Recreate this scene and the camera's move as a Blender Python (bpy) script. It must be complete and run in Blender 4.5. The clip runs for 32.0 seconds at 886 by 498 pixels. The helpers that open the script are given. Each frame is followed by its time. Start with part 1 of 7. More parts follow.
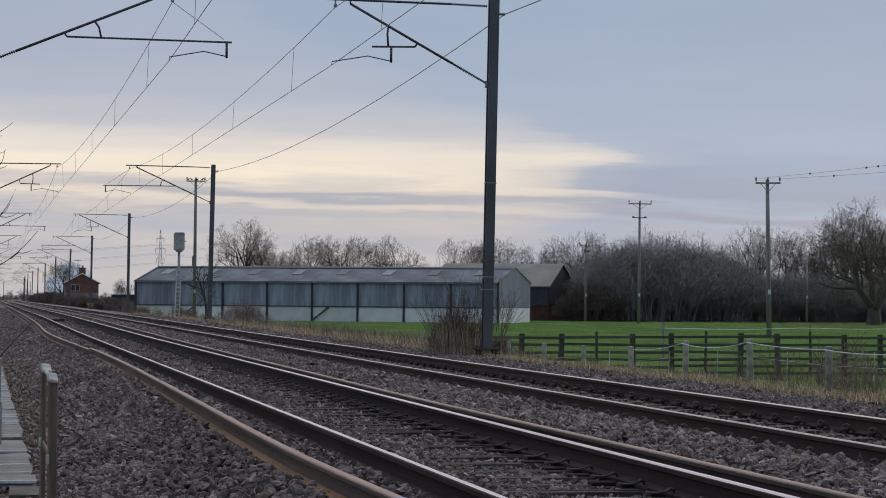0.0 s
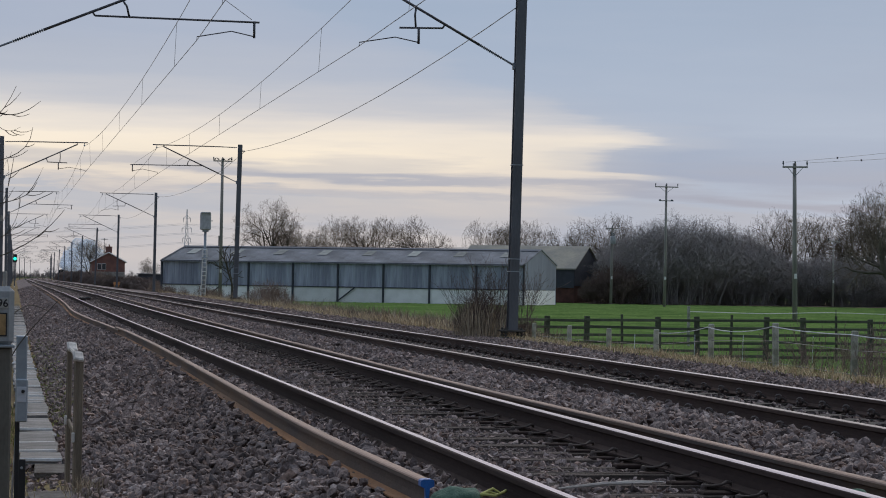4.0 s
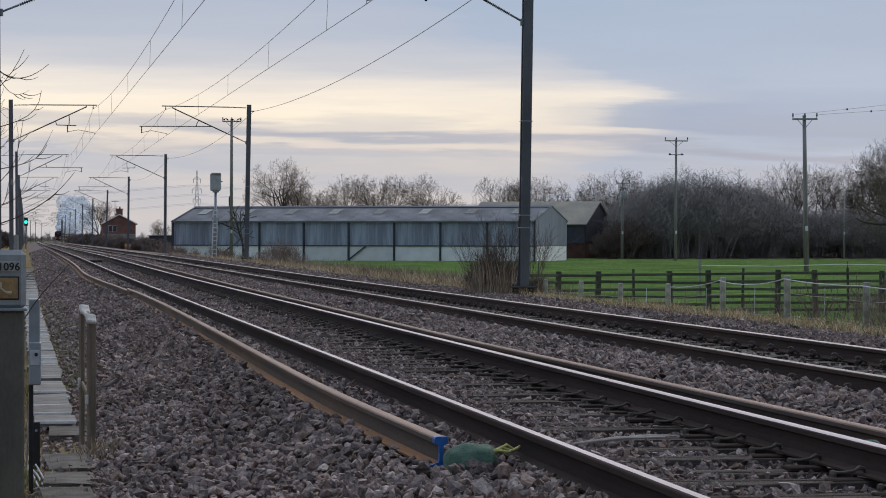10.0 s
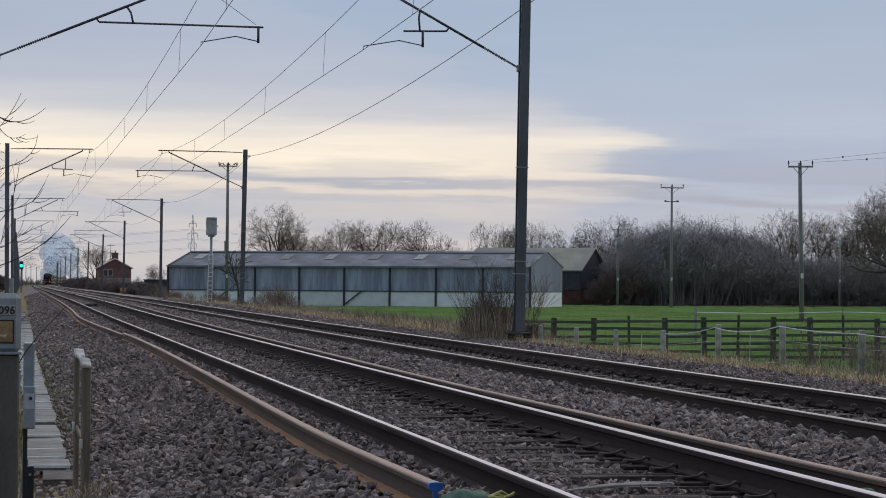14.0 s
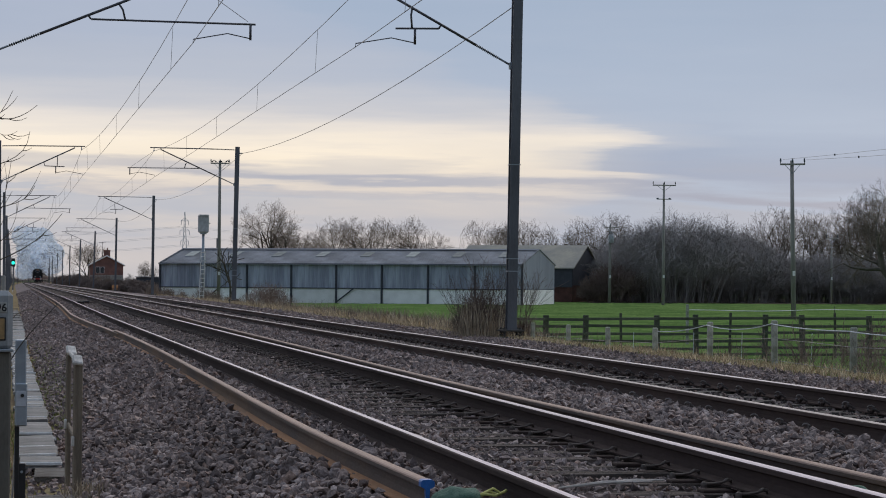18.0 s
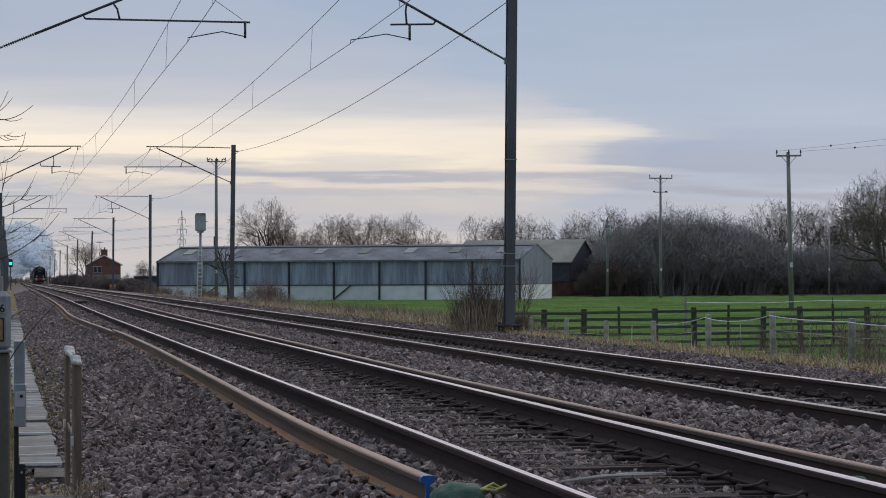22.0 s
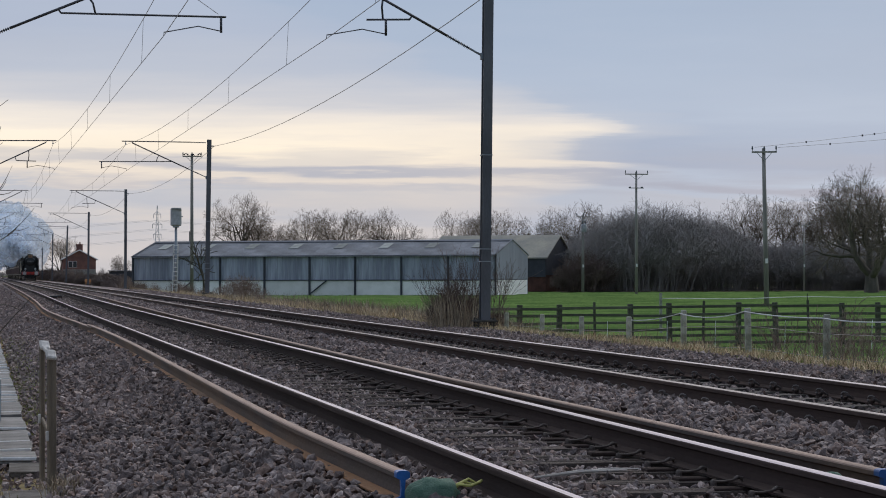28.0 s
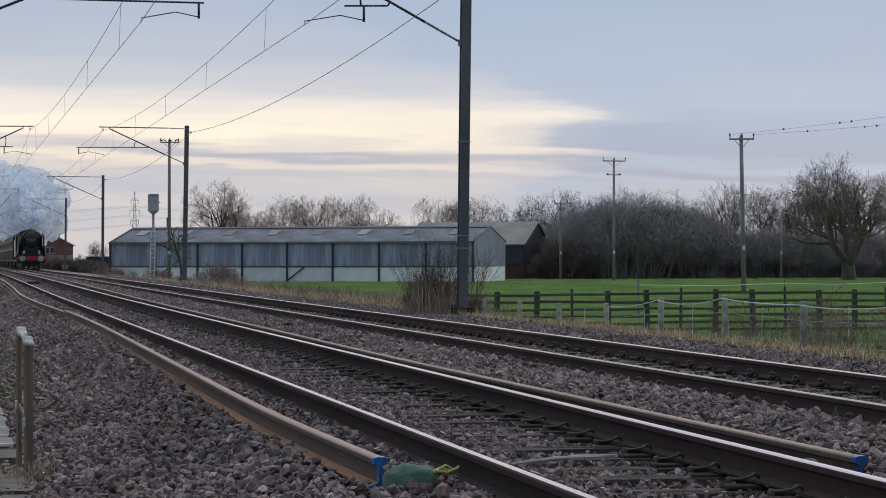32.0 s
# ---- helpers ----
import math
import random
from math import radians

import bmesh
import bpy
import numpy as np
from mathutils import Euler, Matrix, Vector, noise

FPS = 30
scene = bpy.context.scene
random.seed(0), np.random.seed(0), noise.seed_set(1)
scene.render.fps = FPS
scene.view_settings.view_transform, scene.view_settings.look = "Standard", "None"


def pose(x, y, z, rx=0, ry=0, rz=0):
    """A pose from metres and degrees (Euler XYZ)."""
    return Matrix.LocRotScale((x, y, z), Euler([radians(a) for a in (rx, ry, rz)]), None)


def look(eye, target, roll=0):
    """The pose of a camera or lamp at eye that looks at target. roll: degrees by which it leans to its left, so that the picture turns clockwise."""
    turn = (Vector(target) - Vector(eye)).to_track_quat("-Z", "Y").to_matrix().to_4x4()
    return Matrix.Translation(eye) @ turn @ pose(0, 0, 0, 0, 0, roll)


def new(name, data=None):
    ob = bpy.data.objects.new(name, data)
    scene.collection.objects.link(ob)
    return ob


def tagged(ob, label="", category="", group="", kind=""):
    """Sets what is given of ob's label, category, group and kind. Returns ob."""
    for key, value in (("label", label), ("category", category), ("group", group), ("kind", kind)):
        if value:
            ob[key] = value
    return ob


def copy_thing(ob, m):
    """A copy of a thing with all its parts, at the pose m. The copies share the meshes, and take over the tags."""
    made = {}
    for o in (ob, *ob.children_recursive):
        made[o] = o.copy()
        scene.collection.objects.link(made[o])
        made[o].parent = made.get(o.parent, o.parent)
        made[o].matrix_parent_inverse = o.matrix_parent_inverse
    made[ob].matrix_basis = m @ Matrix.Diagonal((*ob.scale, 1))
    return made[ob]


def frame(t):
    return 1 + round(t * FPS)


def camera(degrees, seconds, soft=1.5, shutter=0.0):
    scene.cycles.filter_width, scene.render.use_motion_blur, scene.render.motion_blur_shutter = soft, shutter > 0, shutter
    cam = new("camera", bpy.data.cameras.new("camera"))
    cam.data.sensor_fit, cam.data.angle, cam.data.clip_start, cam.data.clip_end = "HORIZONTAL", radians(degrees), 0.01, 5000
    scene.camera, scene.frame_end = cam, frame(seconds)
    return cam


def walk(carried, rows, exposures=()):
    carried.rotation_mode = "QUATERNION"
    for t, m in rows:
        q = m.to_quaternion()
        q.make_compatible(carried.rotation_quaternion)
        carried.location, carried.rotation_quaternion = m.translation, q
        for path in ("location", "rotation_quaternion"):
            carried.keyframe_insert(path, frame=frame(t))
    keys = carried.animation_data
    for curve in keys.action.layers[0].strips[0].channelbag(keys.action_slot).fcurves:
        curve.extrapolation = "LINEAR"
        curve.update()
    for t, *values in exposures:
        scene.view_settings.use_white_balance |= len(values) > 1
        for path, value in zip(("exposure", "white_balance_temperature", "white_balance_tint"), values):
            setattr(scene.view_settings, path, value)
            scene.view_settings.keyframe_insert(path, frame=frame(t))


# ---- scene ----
import itertools
cam = camera(21.35, 32.0, soft=1.0)
EYE = 0.994  # above the rail heads, which are z = 0; y runs along the railway, x to its right
# seconds, yaw, pitch, roll: a camera held on one spot that pans a little
ROWS = [
    (0, -10.955, 1.265, -0.503),
    (0.5, -10.381, 1.596, -0.573),
    (1, -10.216, 1.707, -0.640),
    (1.5, -10.120, 1.408, -0.689),
    (2, -10.119, 1.230, -0.768),
    (2.5, -10.141, 1.149, -0.808),
    (3, -10.162, 1.326, -0.848),
    (3.5, -10.295, 0.747, -0.995),
    (5.5, -10.234, 1.130, -0.659),
    (6, -9.015, 0.683, -0.685),
    (6.5, -8.706, 0.208, -0.732),
    (7, -8.704, -0.215, -0.735),
    (7.5, -8.903, -0.248, -0.670),
    (8, -9.226, -0.191, -0.515),
    (8.5, -9.517, -0.231, -0.311),
    (9, -9.750, -0.262, -0.189),
    (9.5, -9.891, -0.277, -0.141),
    (10, -10.064, -0.235, -0.120),
    (10.5, -10.122, 0.009, -0.125),
    (11, -10.106, 0.179, -0.136),
    (11.5, -10.087, 0.350, -0.167),
    (12, -10.159, 0.587, -0.217),
    (12.5, -10.152, 0.817, -0.205),
    (13, -10.152, 0.949, -0.292),
    (13.5, -10.187, 1.082, -0.324),
    (14, -10.174, 0.879, -0.407),
    (14.5, -10.179, 0.811, -0.433),
    (16.5, -10.244, 0.916, -0.519),
    (17, -10.330, 0.933, -0.493),
    (17.5, -10.335, 0.979, -0.402),
    (18, -10.367, 0.817, -0.433),
    (18.5, -10.414, 0.967, -0.442),
    (19, -10.432, 1.040, -0.437),
    (19.5, -10.446, 0.925, -0.427),
    (20, -10.421, 1.034, -0.255),
    (20.5, -10.394, 0.990, -0.020),
    (21, -10.374, 0.908, 0.237),
    (21.5, -10.341, 0.803, 0.219),
    (22, -10.424, 0.709, 0.246),
    (22.5, -10.508, 0.764, 0.345),
    (23, -10.528, 0.790, 0.384),
    (23.5, -10.545, 0.865, 0.433),
    (24, -10.632, 0.928, 0.359),
    (24.5, -10.690, 1.020, 0.353),
    (25, -10.726, 0.956, 0.310),
    (25.5, -10.820, 0.986, 0.290),
    (27.5, -10.932, 0.715, 0.129),
    (28, -11.016, 0.595, 0.132),
    (28.5, -11.099, 0.449, 0.133),
    (29, -11.162, 0.432, 0.092),
    (29.5, -11.204, 0.431, 0.092),
    (30, -11.231, 0.422, 0.108),
    (30.5, -11.331, 0.490, 0.108),
    (31, -11.393, 0.403, 0.141),
    (31.5, -11.490, 0.347, 0.068),
    (32, -11.561, 0.265, 0.050),
]
walk(cam, [(t, pose(0, 0, EYE, 90 + pitch, roll, yaw)) for t, yaw, pitch, roll in ROWS],
     exposures=[(0.0, -0.05), (3.5, -0.03), (6.0, 0.04), (12.0, 0.08), (17.0, 0.03), (24.0, 0.05), (28.0, 0.1), (32.0, 0.15)])

# ---- world and light ----
world = bpy.data.worlds.new("world")
scene.world = world
world.use_nodes = True
SUN_AZ, SUN_EL = 30.0, 9.0  # degrees to the right of the railway, and above the horizon


def sky():
    nt = world.node_tree
    n, l = nt.nodes, nt.links
    bg = n["Background"]
    co = n.new("ShaderNodeTexCoord")
    sep = n.new("ShaderNodeSeparateXYZ")
    l.new(co.outputs["Generated"], sep.inputs[0])

    def math_node(op, a, b=None, c=None):
        m = n.new("ShaderNodeMath")
        m.operation = op
        for i, v in enumerate((a, b, c)):
            if v is None:
                continue
            if isinstance(v, (int, float)):
                m.inputs[i].default_value = v
            else:
                l.new(v, m.inputs[i])
        return m.outputs[0]

    def noise_node(scale, detail, sx, sy, sz, off=0.0, rough=0.5):
        mp = n.new("ShaderNodeMapping")
        mp.inputs["Scale"].default_value = (sx, sy, sz)
        mp.inputs["Location"].default_value = (off, off * 0.7, off * 0.3)
        l.new(co.outputs["Generated"], mp.inputs["Vector"])
        t = n.new("ShaderNodeTexNoise")
        t.inputs["Scale"].default_value = scale
        t.inputs["Detail"].default_value = detail
        t.inputs["Roughness"].default_value = rough
        l.new(mp.outputs[0], t.inputs["Vector"])
        return t.outputs["Fac"]

    def ramp(fac, stops, interp="LINEAR"):
        r = n.new("ShaderNodeValToRGB")
        r.color_ramp.interpolation = interp
        e = r.color_ramp.elements
        while len(e) < len(stops):
            e.new(0.5)
        for k, (p, c) in zip(e, stops):
            k.position = p
            k.color = (*c, 1) if isinstance(c, tuple) else (c, c, c, 1)
        l.new(fac, r.inputs[0])
        return r.outputs[0]

    def mix(fac, a, b):
        m = n.new("ShaderNodeMix")
        m.data_type = "RGBA"
        for sock, v in ((m.inputs[0], fac), (m.inputs[6], a), (m.inputs[7], b)):
            if isinstance(v, tuple):
                sock.default_value = (*v, 1)
            elif isinstance(v, (int, float)):
                sock.default_value = v
            else:
                l.new(v, sock)
        return m.outputs[2]

    broad = noise_node(4.0, 5, 1.0, 1.0, 5.0, 3.1)
    streak = noise_node(7.0, 6, 1.0, 1.0, 14.0, 1.7, 0.55)
    wisp = noise_node(16.0, 6, 1.0, 1.0, 9.0, 6.3, 0.6)
    z = math_node("ADD", sep.outputs[2], math_node("MULTIPLY", math_node("SUBTRACT", streak, 0.5), 0.022))
    z = math_node("ADD", z, math_node("MULTIPLY", math_node("SUBTRACT", broad, 0.5), 0.02))
    zz = math_node("MULTIPLY", z, 5.0)  # 0.2 of the height fills the ramp
    overcast = ramp(zz, [(0.0, (0.475, 0.49, 0.56)), (0.10, (0.455, 0.49, 0.575)), (0.20, (0.425, 0.475, 0.575)), (0.228, (0.345, 0.385, 0.49)), (0.285, (0.345, 0.40, 0.515)), (0.35, (0.415, 0.47, 0.575)),
                         (0.6, (0.36, 0.425, 0.54)), (1.0, (0.35, 0.425, 0.55))])
    slant = math_node("ADD", zz, math_node("MULTIPLY", math_node("SUBTRACT", sep.outputs[0], 0.08), 0.06))
    glow = ramp(slant, [(0.0, (0.61, 0.545, 0.52)), (0.08, (0.65, 0.57, 0.53)), (0.15, (0.74, 0.63, 0.55)), (0.20, (0.90, 0.745, 0.60)), (0.26, (1.0, 0.835, 0.65)), (0.305, (0.97, 0.825, 0.67)),
                         (0.345, (0.80, 0.71, 0.64)), (0.385, (0.60, 0.575, 0.59)), (0.44, (0.485, 0.50, 0.565)), (0.54, (0.425, 0.46, 0.555)), (1.0, (0.385, 0.44, 0.56))])
    # the bright opening in the cloud faces the low sun and ends some way to its right
    side = math_node("ADD", sep.outputs[0], math_node("MULTIPLY", math_node("SUBTRACT", broad, 0.5), 0.05))
    side = math_node("ADD", side, math_node("MULTIPLY", math_node("SUBTRACT", wisp, 0.5), 0.03))
    side = math_node("ADD", side, math_node("MULTIPLY", math_node("MAXIMUM", math_node("SUBTRACT", 0.225, zz), 0.0), 0.38))
    side = math_node("ADD", side, math_node("MULTIPLY", math_node("MAXIMUM", math_node("SUBTRACT", zz, 0.285), 0.0), 0.45))
    side = math_node("ADD", side, math_node("MULTIPLY", ramp(zz, [(0.220, 0.0), (0.232, 1.0), (0.268, 1.0), (0.30, 0.2), (0.33, 0.0)]), 0.026))
    side = math_node("SUBTRACT", side, math_node("MULTIPLY", ramp(zz, [(0.283, 0.0), (0.303, 1.0), (0.322, 1.0), (0.35, 0.0)]), 0.022))
    facing = ramp(side, [(0.0, 1.0), (0.19, 1.0), (0.24, 0.85), (0.262, 0.55), (0.274, 0.14), (0.30, 0.03), (0.6, 0.0)])
    ahead = ramp(sep.outputs[1], [(0.3, 0.0), (0.8, 1.0)])
    col = mix(math_node("MULTIPLY", facing, ahead), overcast, glow)
    # long thin bars of darker cloud that sink towards the right
    dark = ramp(streak, [(0.50, 0.0), (0.62, 1.0)])
    bar = math_node("ADD", zz, math_node("MULTIPLY", sep.outputs[0], 0.24))
    bar = math_node("ADD", bar, math_node("MULTIPLY", math_node("SUBTRACT", wisp, 0.5), 0.045))
    bars = ramp(bar, [(0.196, 0.0), (0.212, 0.8), (0.222, 0.1), (0.234, 0.15), (0.246, 1.0), (0.256, 1.0), (0.272, 0.0)])
    patchy = ramp(broad, [(0.36, 0.55), (0.50, 1.0)])
    patchy = math_node("MULTIPLY", patchy, ramp(sep.outputs[0], [(0.02, 0.5), (0.12, 1.0)]))
    col = mix(math_node("MULTIPLY", math_node("MULTIPLY", bars, patchy), 0.95), col, (0.38, 0.385, 0.455))
    low = ramp(zz, [(0.05, 0.0), (0.12, 1.0), (0.26, 1.0), (0.34, 0.0)])
    col = mix(math_node("MULTIPLY", math_node("MULTIPLY", dark, low), 0.35), col, (0.40, 0.40, 0.46))
    col = mix(math_node("MULTIPLY", ramp(wisp, [(0.45, 0.0), (0.75, 1.0)]), 0.08), col, (0.52, 0.53, 0.60))
    # a soft grey bank under the bars
    bank = math_node("ADD", zz, math_node("MULTIPLY", math_node("SUBTRACT", wisp, 0.5), 0.09))
    bank = math_node("ADD", bank, math_node("MULTIPLY", sep.outputs[0], 0.16))
    col = mix(math_node("MULTIPLY", math_node("MULTIPLY", ramp(bank, [(0.10, 0.0), (0.15, 1.0), (0.195, 1.0), (0.205, 0.0)]), ramp(broad, [(0.33, 0.0), (0.48, 1.0)])), 0.8), col, (0.475, 0.48, 0.53))
    # slow light and dark over the upper cloud
    col = mix(math_node("MULTIPLY", ramp(broad, [(0.42, 1.0), (0.58, 0.0)]), 0.20), col, (0.31, 0.355, 0.46))
    nishita = n.new("ShaderNodeTexSky")
    nishita.sky_type = "NISHITA"
    nishita.sun_disc = False
    nishita.sun_elevation, nishita.sun_rotation = radians(SUN_EL), radians(SUN_AZ)
    add = n.new("ShaderNodeMix")
    add.data_type, add.blend_type = "RGBA", "ADD"
    add.inputs[0].default_value = 0.0012
    tone = n.new("ShaderNodeMix")
    tone.data_type, tone.blend_type = "RGBA", "MULTIPLY"
    tone.inputs[0].default_value = 1.0
    tone.inputs[7].default_value = (0.975, 1.02, 1.055, 1)
    l.new(col, tone.inputs[6])
    # an overcast sky is brighter overhead than near the horizon
    over = n.new("ShaderNodeMix")
    over.data_type, over.blend_type = "RGBA", "MULTIPLY"
    over.inputs[0].default_value = 1.0
    l.new(tone.outputs[2], over.inputs[6])
    l.new(ramp(sep.outputs[2], [(0.0, 0.5), (0.2, 0.5), (0.8, 0.68)]), over.inputs[7])
    twice = n.new("ShaderNodeMix")
    twice.data_type, twice.blend_type, twice.clamp_result = "RGBA", "MULTIPLY", False
    twice.inputs[0].default_value = 1.0
    twice.inputs[7].default_value = (2.0, 2.0, 2.0, 1)
    # and darker away from the low sun
    back = n.new("ShaderNodeMix")
    back.data_type, back.blend_type = "RGBA", "MULTIPLY"
    back.inputs[0].default_value = 1.0
    l.new(over.outputs[2], back.inputs[6])
    l.new(ramp(math_node("MULTIPLY_ADD", sep.outputs[1], 0.5, 0.5), [(0.0, 0.62), (0.5, 0.82), (0.95, 1.0)]), back.inputs[7])
    l.new(back.outputs[2], twice.inputs[6])
    l.new(twice.outputs[2], add.inputs[6])
    l.new(nishita.outputs[0], add.inputs[7])
    l.new(add.outputs[2], bg.inputs["Color"])
    bg.inputs["Strength"].default_value = 1.0


sky()
sun = new("sun", bpy.data.lights.new("sun", "SUN"))
sun.data.energy, sun.data.angle, sun.data.color = 1.65, radians(90), (1.0, 0.86, 0.70)
s_az, s_el = radians(SUN_AZ), radians(SUN_EL + 19)
sun.matrix_world = look((0, 0, 30), (-math.sin(s_az) * math.cos(s_el), -math.cos(s_az) * math.cos(s_el), 30 - math.sin(s_el)))


# ---- materials ----
def mat(name, col, rough=0.8, metal=0.0, var=0.3, scale=3.0, fine=40.0, bump=0.2, col2=None, stretch=(1, 1, 1), island=0.0, rand=0.15, spec=0.4):
    """A surface with stains at one scale, grain and relief at another, and some change from piece to piece."""
    m = bpy.data.materials.new(name)
    m.use_nodes = True
    nt = m.node_tree
    n, l = nt.nodes, nt.links
    b = n["Principled BSDF"]
    b.inputs["Roughness"].default_value, b.inputs["Metallic"].default_value = rough, metal
    b.inputs["Specular IOR Level"].default_value = spec
    co, mp = n.new("ShaderNodeTexCoord"), n.new("ShaderNodeMapping")
    mp.inputs["Scale"].default_value = stretch
    l.new(co.outputs["Object"], mp.inputs["Vector"])
    t1, t2 = n.new("ShaderNodeTexNoise"), n.new("ShaderNodeTexNoise")
    t1.inputs["Scale"].default_value, t1.inputs["Detail"].default_value = scale, 4
    t2.inputs["Scale"].default_value, t2.inputs["Detail"].default_value = fine, 3
    l.new(mp.outputs[0], t1.inputs["Vector"])
    l.new(mp.outputs[0], t2.inputs["Vector"])
    mx = n.new("ShaderNodeMix")
    mx.data_type = "RGBA"
    c2 = col2 or tuple(c * (1 - var) for c in col)
    mx.inputs[6].default_value, mx.inputs[7].default_value = (*c2, 1), (*col, 1)
    rp = n.new("ShaderNodeMapRange")
    rp.inputs[1].default_value, rp.inputs[2].default_value = 0.38, 0.62
    l.new(t1.outputs["Fac"], rp.inputs[0])
    l.new(rp.outputs[0], mx.inputs[0])
    hs = n.new("ShaderNodeHueSaturation")
    l.new(mx.outputs[2], hs.inputs["Color"])
    # value: grain, plus a shift from piece to piece
    v = n.new("ShaderNodeMath")
    v.operation = "MULTIPLY_ADD"
    v.inputs[1].default_value, v.inputs[2].default_value = var * 1.6, 1 - var * 0.8
    l.new(t2.outputs["Fac"], v.inputs[0])
    last = v.outputs[0]
    for node, out, amount in (("ShaderNodeObjectInfo", "Random", rand), ("ShaderNodeNewGeometry", "Random Per Island", island)):
        if amount:
            o, k, mu = n.new(node), n.new("ShaderNodeMath"), n.new("ShaderNodeMath")
            k.operation, mu.operation = "MULTIPLY_ADD", "MULTIPLY"
            k.inputs[1].default_value, k.inputs[2].default_value = 2 * amount, 1 - amount
            l.new(o.outputs[out], k.inputs[0])
            l.new(last, mu.inputs[0])
            l.new(k.outputs[0], mu.inputs[1])
            last = mu.outputs[0]
    l.new(last, hs.inputs["Value"])
    l.new(hs.outputs[0], b.inputs["Base Color"])
    if bump:
        bp = n.new("ShaderNodeBump")
        bp.inputs["Strength"].default_value, bp.inputs["Distance"].default_value = bump, 0.02
        l.new(t2.outputs["Fac"], bp.inputs["Height"])
        l.new(bp.outputs[0], b.inputs["Normal"])
    return m


def rock(name, shades, whole=False):
    """Broken rock: each stone takes one of several shades, with veins and grain. whole: stones that are objects of their own."""
    m = bpy.data.materials.new(name)
    m.use_nodes = True
    nt = m.node_tree
    n, l = nt.nodes, nt.links
    b = n["Principled BSDF"]
    b.inputs["Roughness"].default_value, b.inputs["Specular IOR Level"].default_value = 0.88, 0.2
    which = n.new("ShaderNodeObjectInfo").outputs["Random"] if whole else n.new("ShaderNodeNewGeometry").outputs["Random Per Island"]
    ramp = n.new("ShaderNodeValToRGB")
    e = ramp.color_ramp.elements
    while len(e) < len(shades):
        e.new(0.5)
    for k, c in enumerate(shades):
        e[k].position, e[k].color = k / (len(shades) - 1), (*c, 1)
    l.new(which, ramp.inputs[0])
    co, grain, patch = n.new("ShaderNodeTexCoord"), n.new("ShaderNodeTexNoise"), n.new("ShaderNodeTexNoise")
    grain.inputs["Scale"].default_value, grain.inputs["Detail"].default_value = (2.2 if whole else 45.0), 4
    patch.inputs["Scale"].default_value, patch.inputs["Detail"].default_value = 0.8, 3
    l.new(co.outputs["Object"], grain.inputs["Vector"])
    l.new(co.outputs["Object"], patch.inputs["Vector"])
    last = ramp.outputs[0]
    for t, lo, hi in ((grain, 0.62, 1.38), (patch, 0.72, 1.28)):
        r, mx = n.new("ShaderNodeMapRange"), n.new("ShaderNodeMix")
        r.inputs[1].default_value, r.inputs[2].default_value, r.inputs[3].default_value, r.inputs[4].default_value = 0.3, 0.7, lo, hi
        l.new(t.outputs["Fac"], r.inputs[0])
        mx.data_type, mx.blend_type, mx.inputs[0].default_value = "RGBA", "MULTIPLY", 1.0
        l.new(last, mx.inputs[6])
        l.new(r.outputs[0], mx.inputs[7])
        last = mx.outputs[2]
    l.new(last, b.inputs["Base Color"])
    bp = n.new("ShaderNodeBump")
    bp.inputs["Strength"].default_value, bp.inputs["Distance"].default_value = 0.7, 0.02
    l.new(grain.outputs["Fac"], bp.inputs["Height"])
    l.new(bp.outputs[0], b.inputs["Normal"])
    return m


def glow_mat(name, col, strength):
    m = bpy.data.materials.new(name)
    m.use_nodes = True
    b = m.node_tree.nodes["Principled BSDF"]
    b.inputs["Base Color"].default_value = (*col, 1)
    b.inputs["Emission Color"].default_value, b.inputs["Emission Strength"].default_value = (*col, 1), strength
    return m


RAIL_SIDE = mat("rail_side", (0.056, 0.038, 0.034), 0.9, 0.0, 0.35, 2.0, 60, 0.15, stretch=(1, 0.15, 1), rand=0.05, spec=0.12)
RAIL_RUST = mat("rail_rust", (0.105, 0.070, 0.058), 0.9, 0.0, 0.35, 2.0, 60, 0.15, col2=(0.07, 0.048, 0.042), stretch=(1, 0.15, 1), rand=0.05, spec=0.12)
RAIL_TOP = mat("rail_top", (0.31, 0.285, 0.35), 0.45, 1.0, 0.3, 3.0, 90, 0.03, stretch=(8, 0.05, 1), rand=0.0)
RAIL_DULL = mat("rail_dull", (0.35, 0.325, 0.35), 0.48, 0.9, 0.15, 1.5, 30, 0.02, stretch=(4, 0.05, 1), rand=0.0)
RAIL_WORN = mat("rail_worn", (0.235, 0.21, 0.215), 0.5, 0.8, 0.2, 1.5, 30, 0.02, stretch=(4, 0.05, 1), rand=0.0)
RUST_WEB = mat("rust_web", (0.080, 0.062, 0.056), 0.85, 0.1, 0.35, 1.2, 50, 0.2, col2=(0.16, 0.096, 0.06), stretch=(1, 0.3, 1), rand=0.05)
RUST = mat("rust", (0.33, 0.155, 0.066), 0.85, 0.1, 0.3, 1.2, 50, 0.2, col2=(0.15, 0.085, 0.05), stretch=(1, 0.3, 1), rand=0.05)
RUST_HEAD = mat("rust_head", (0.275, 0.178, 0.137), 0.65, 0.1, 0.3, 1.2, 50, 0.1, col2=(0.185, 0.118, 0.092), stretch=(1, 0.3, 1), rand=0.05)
BLUE = mat("blue_paint", (0.015, 0.10, 0.33), 0.5, 0, 0.25, 12, 80, 0.1)
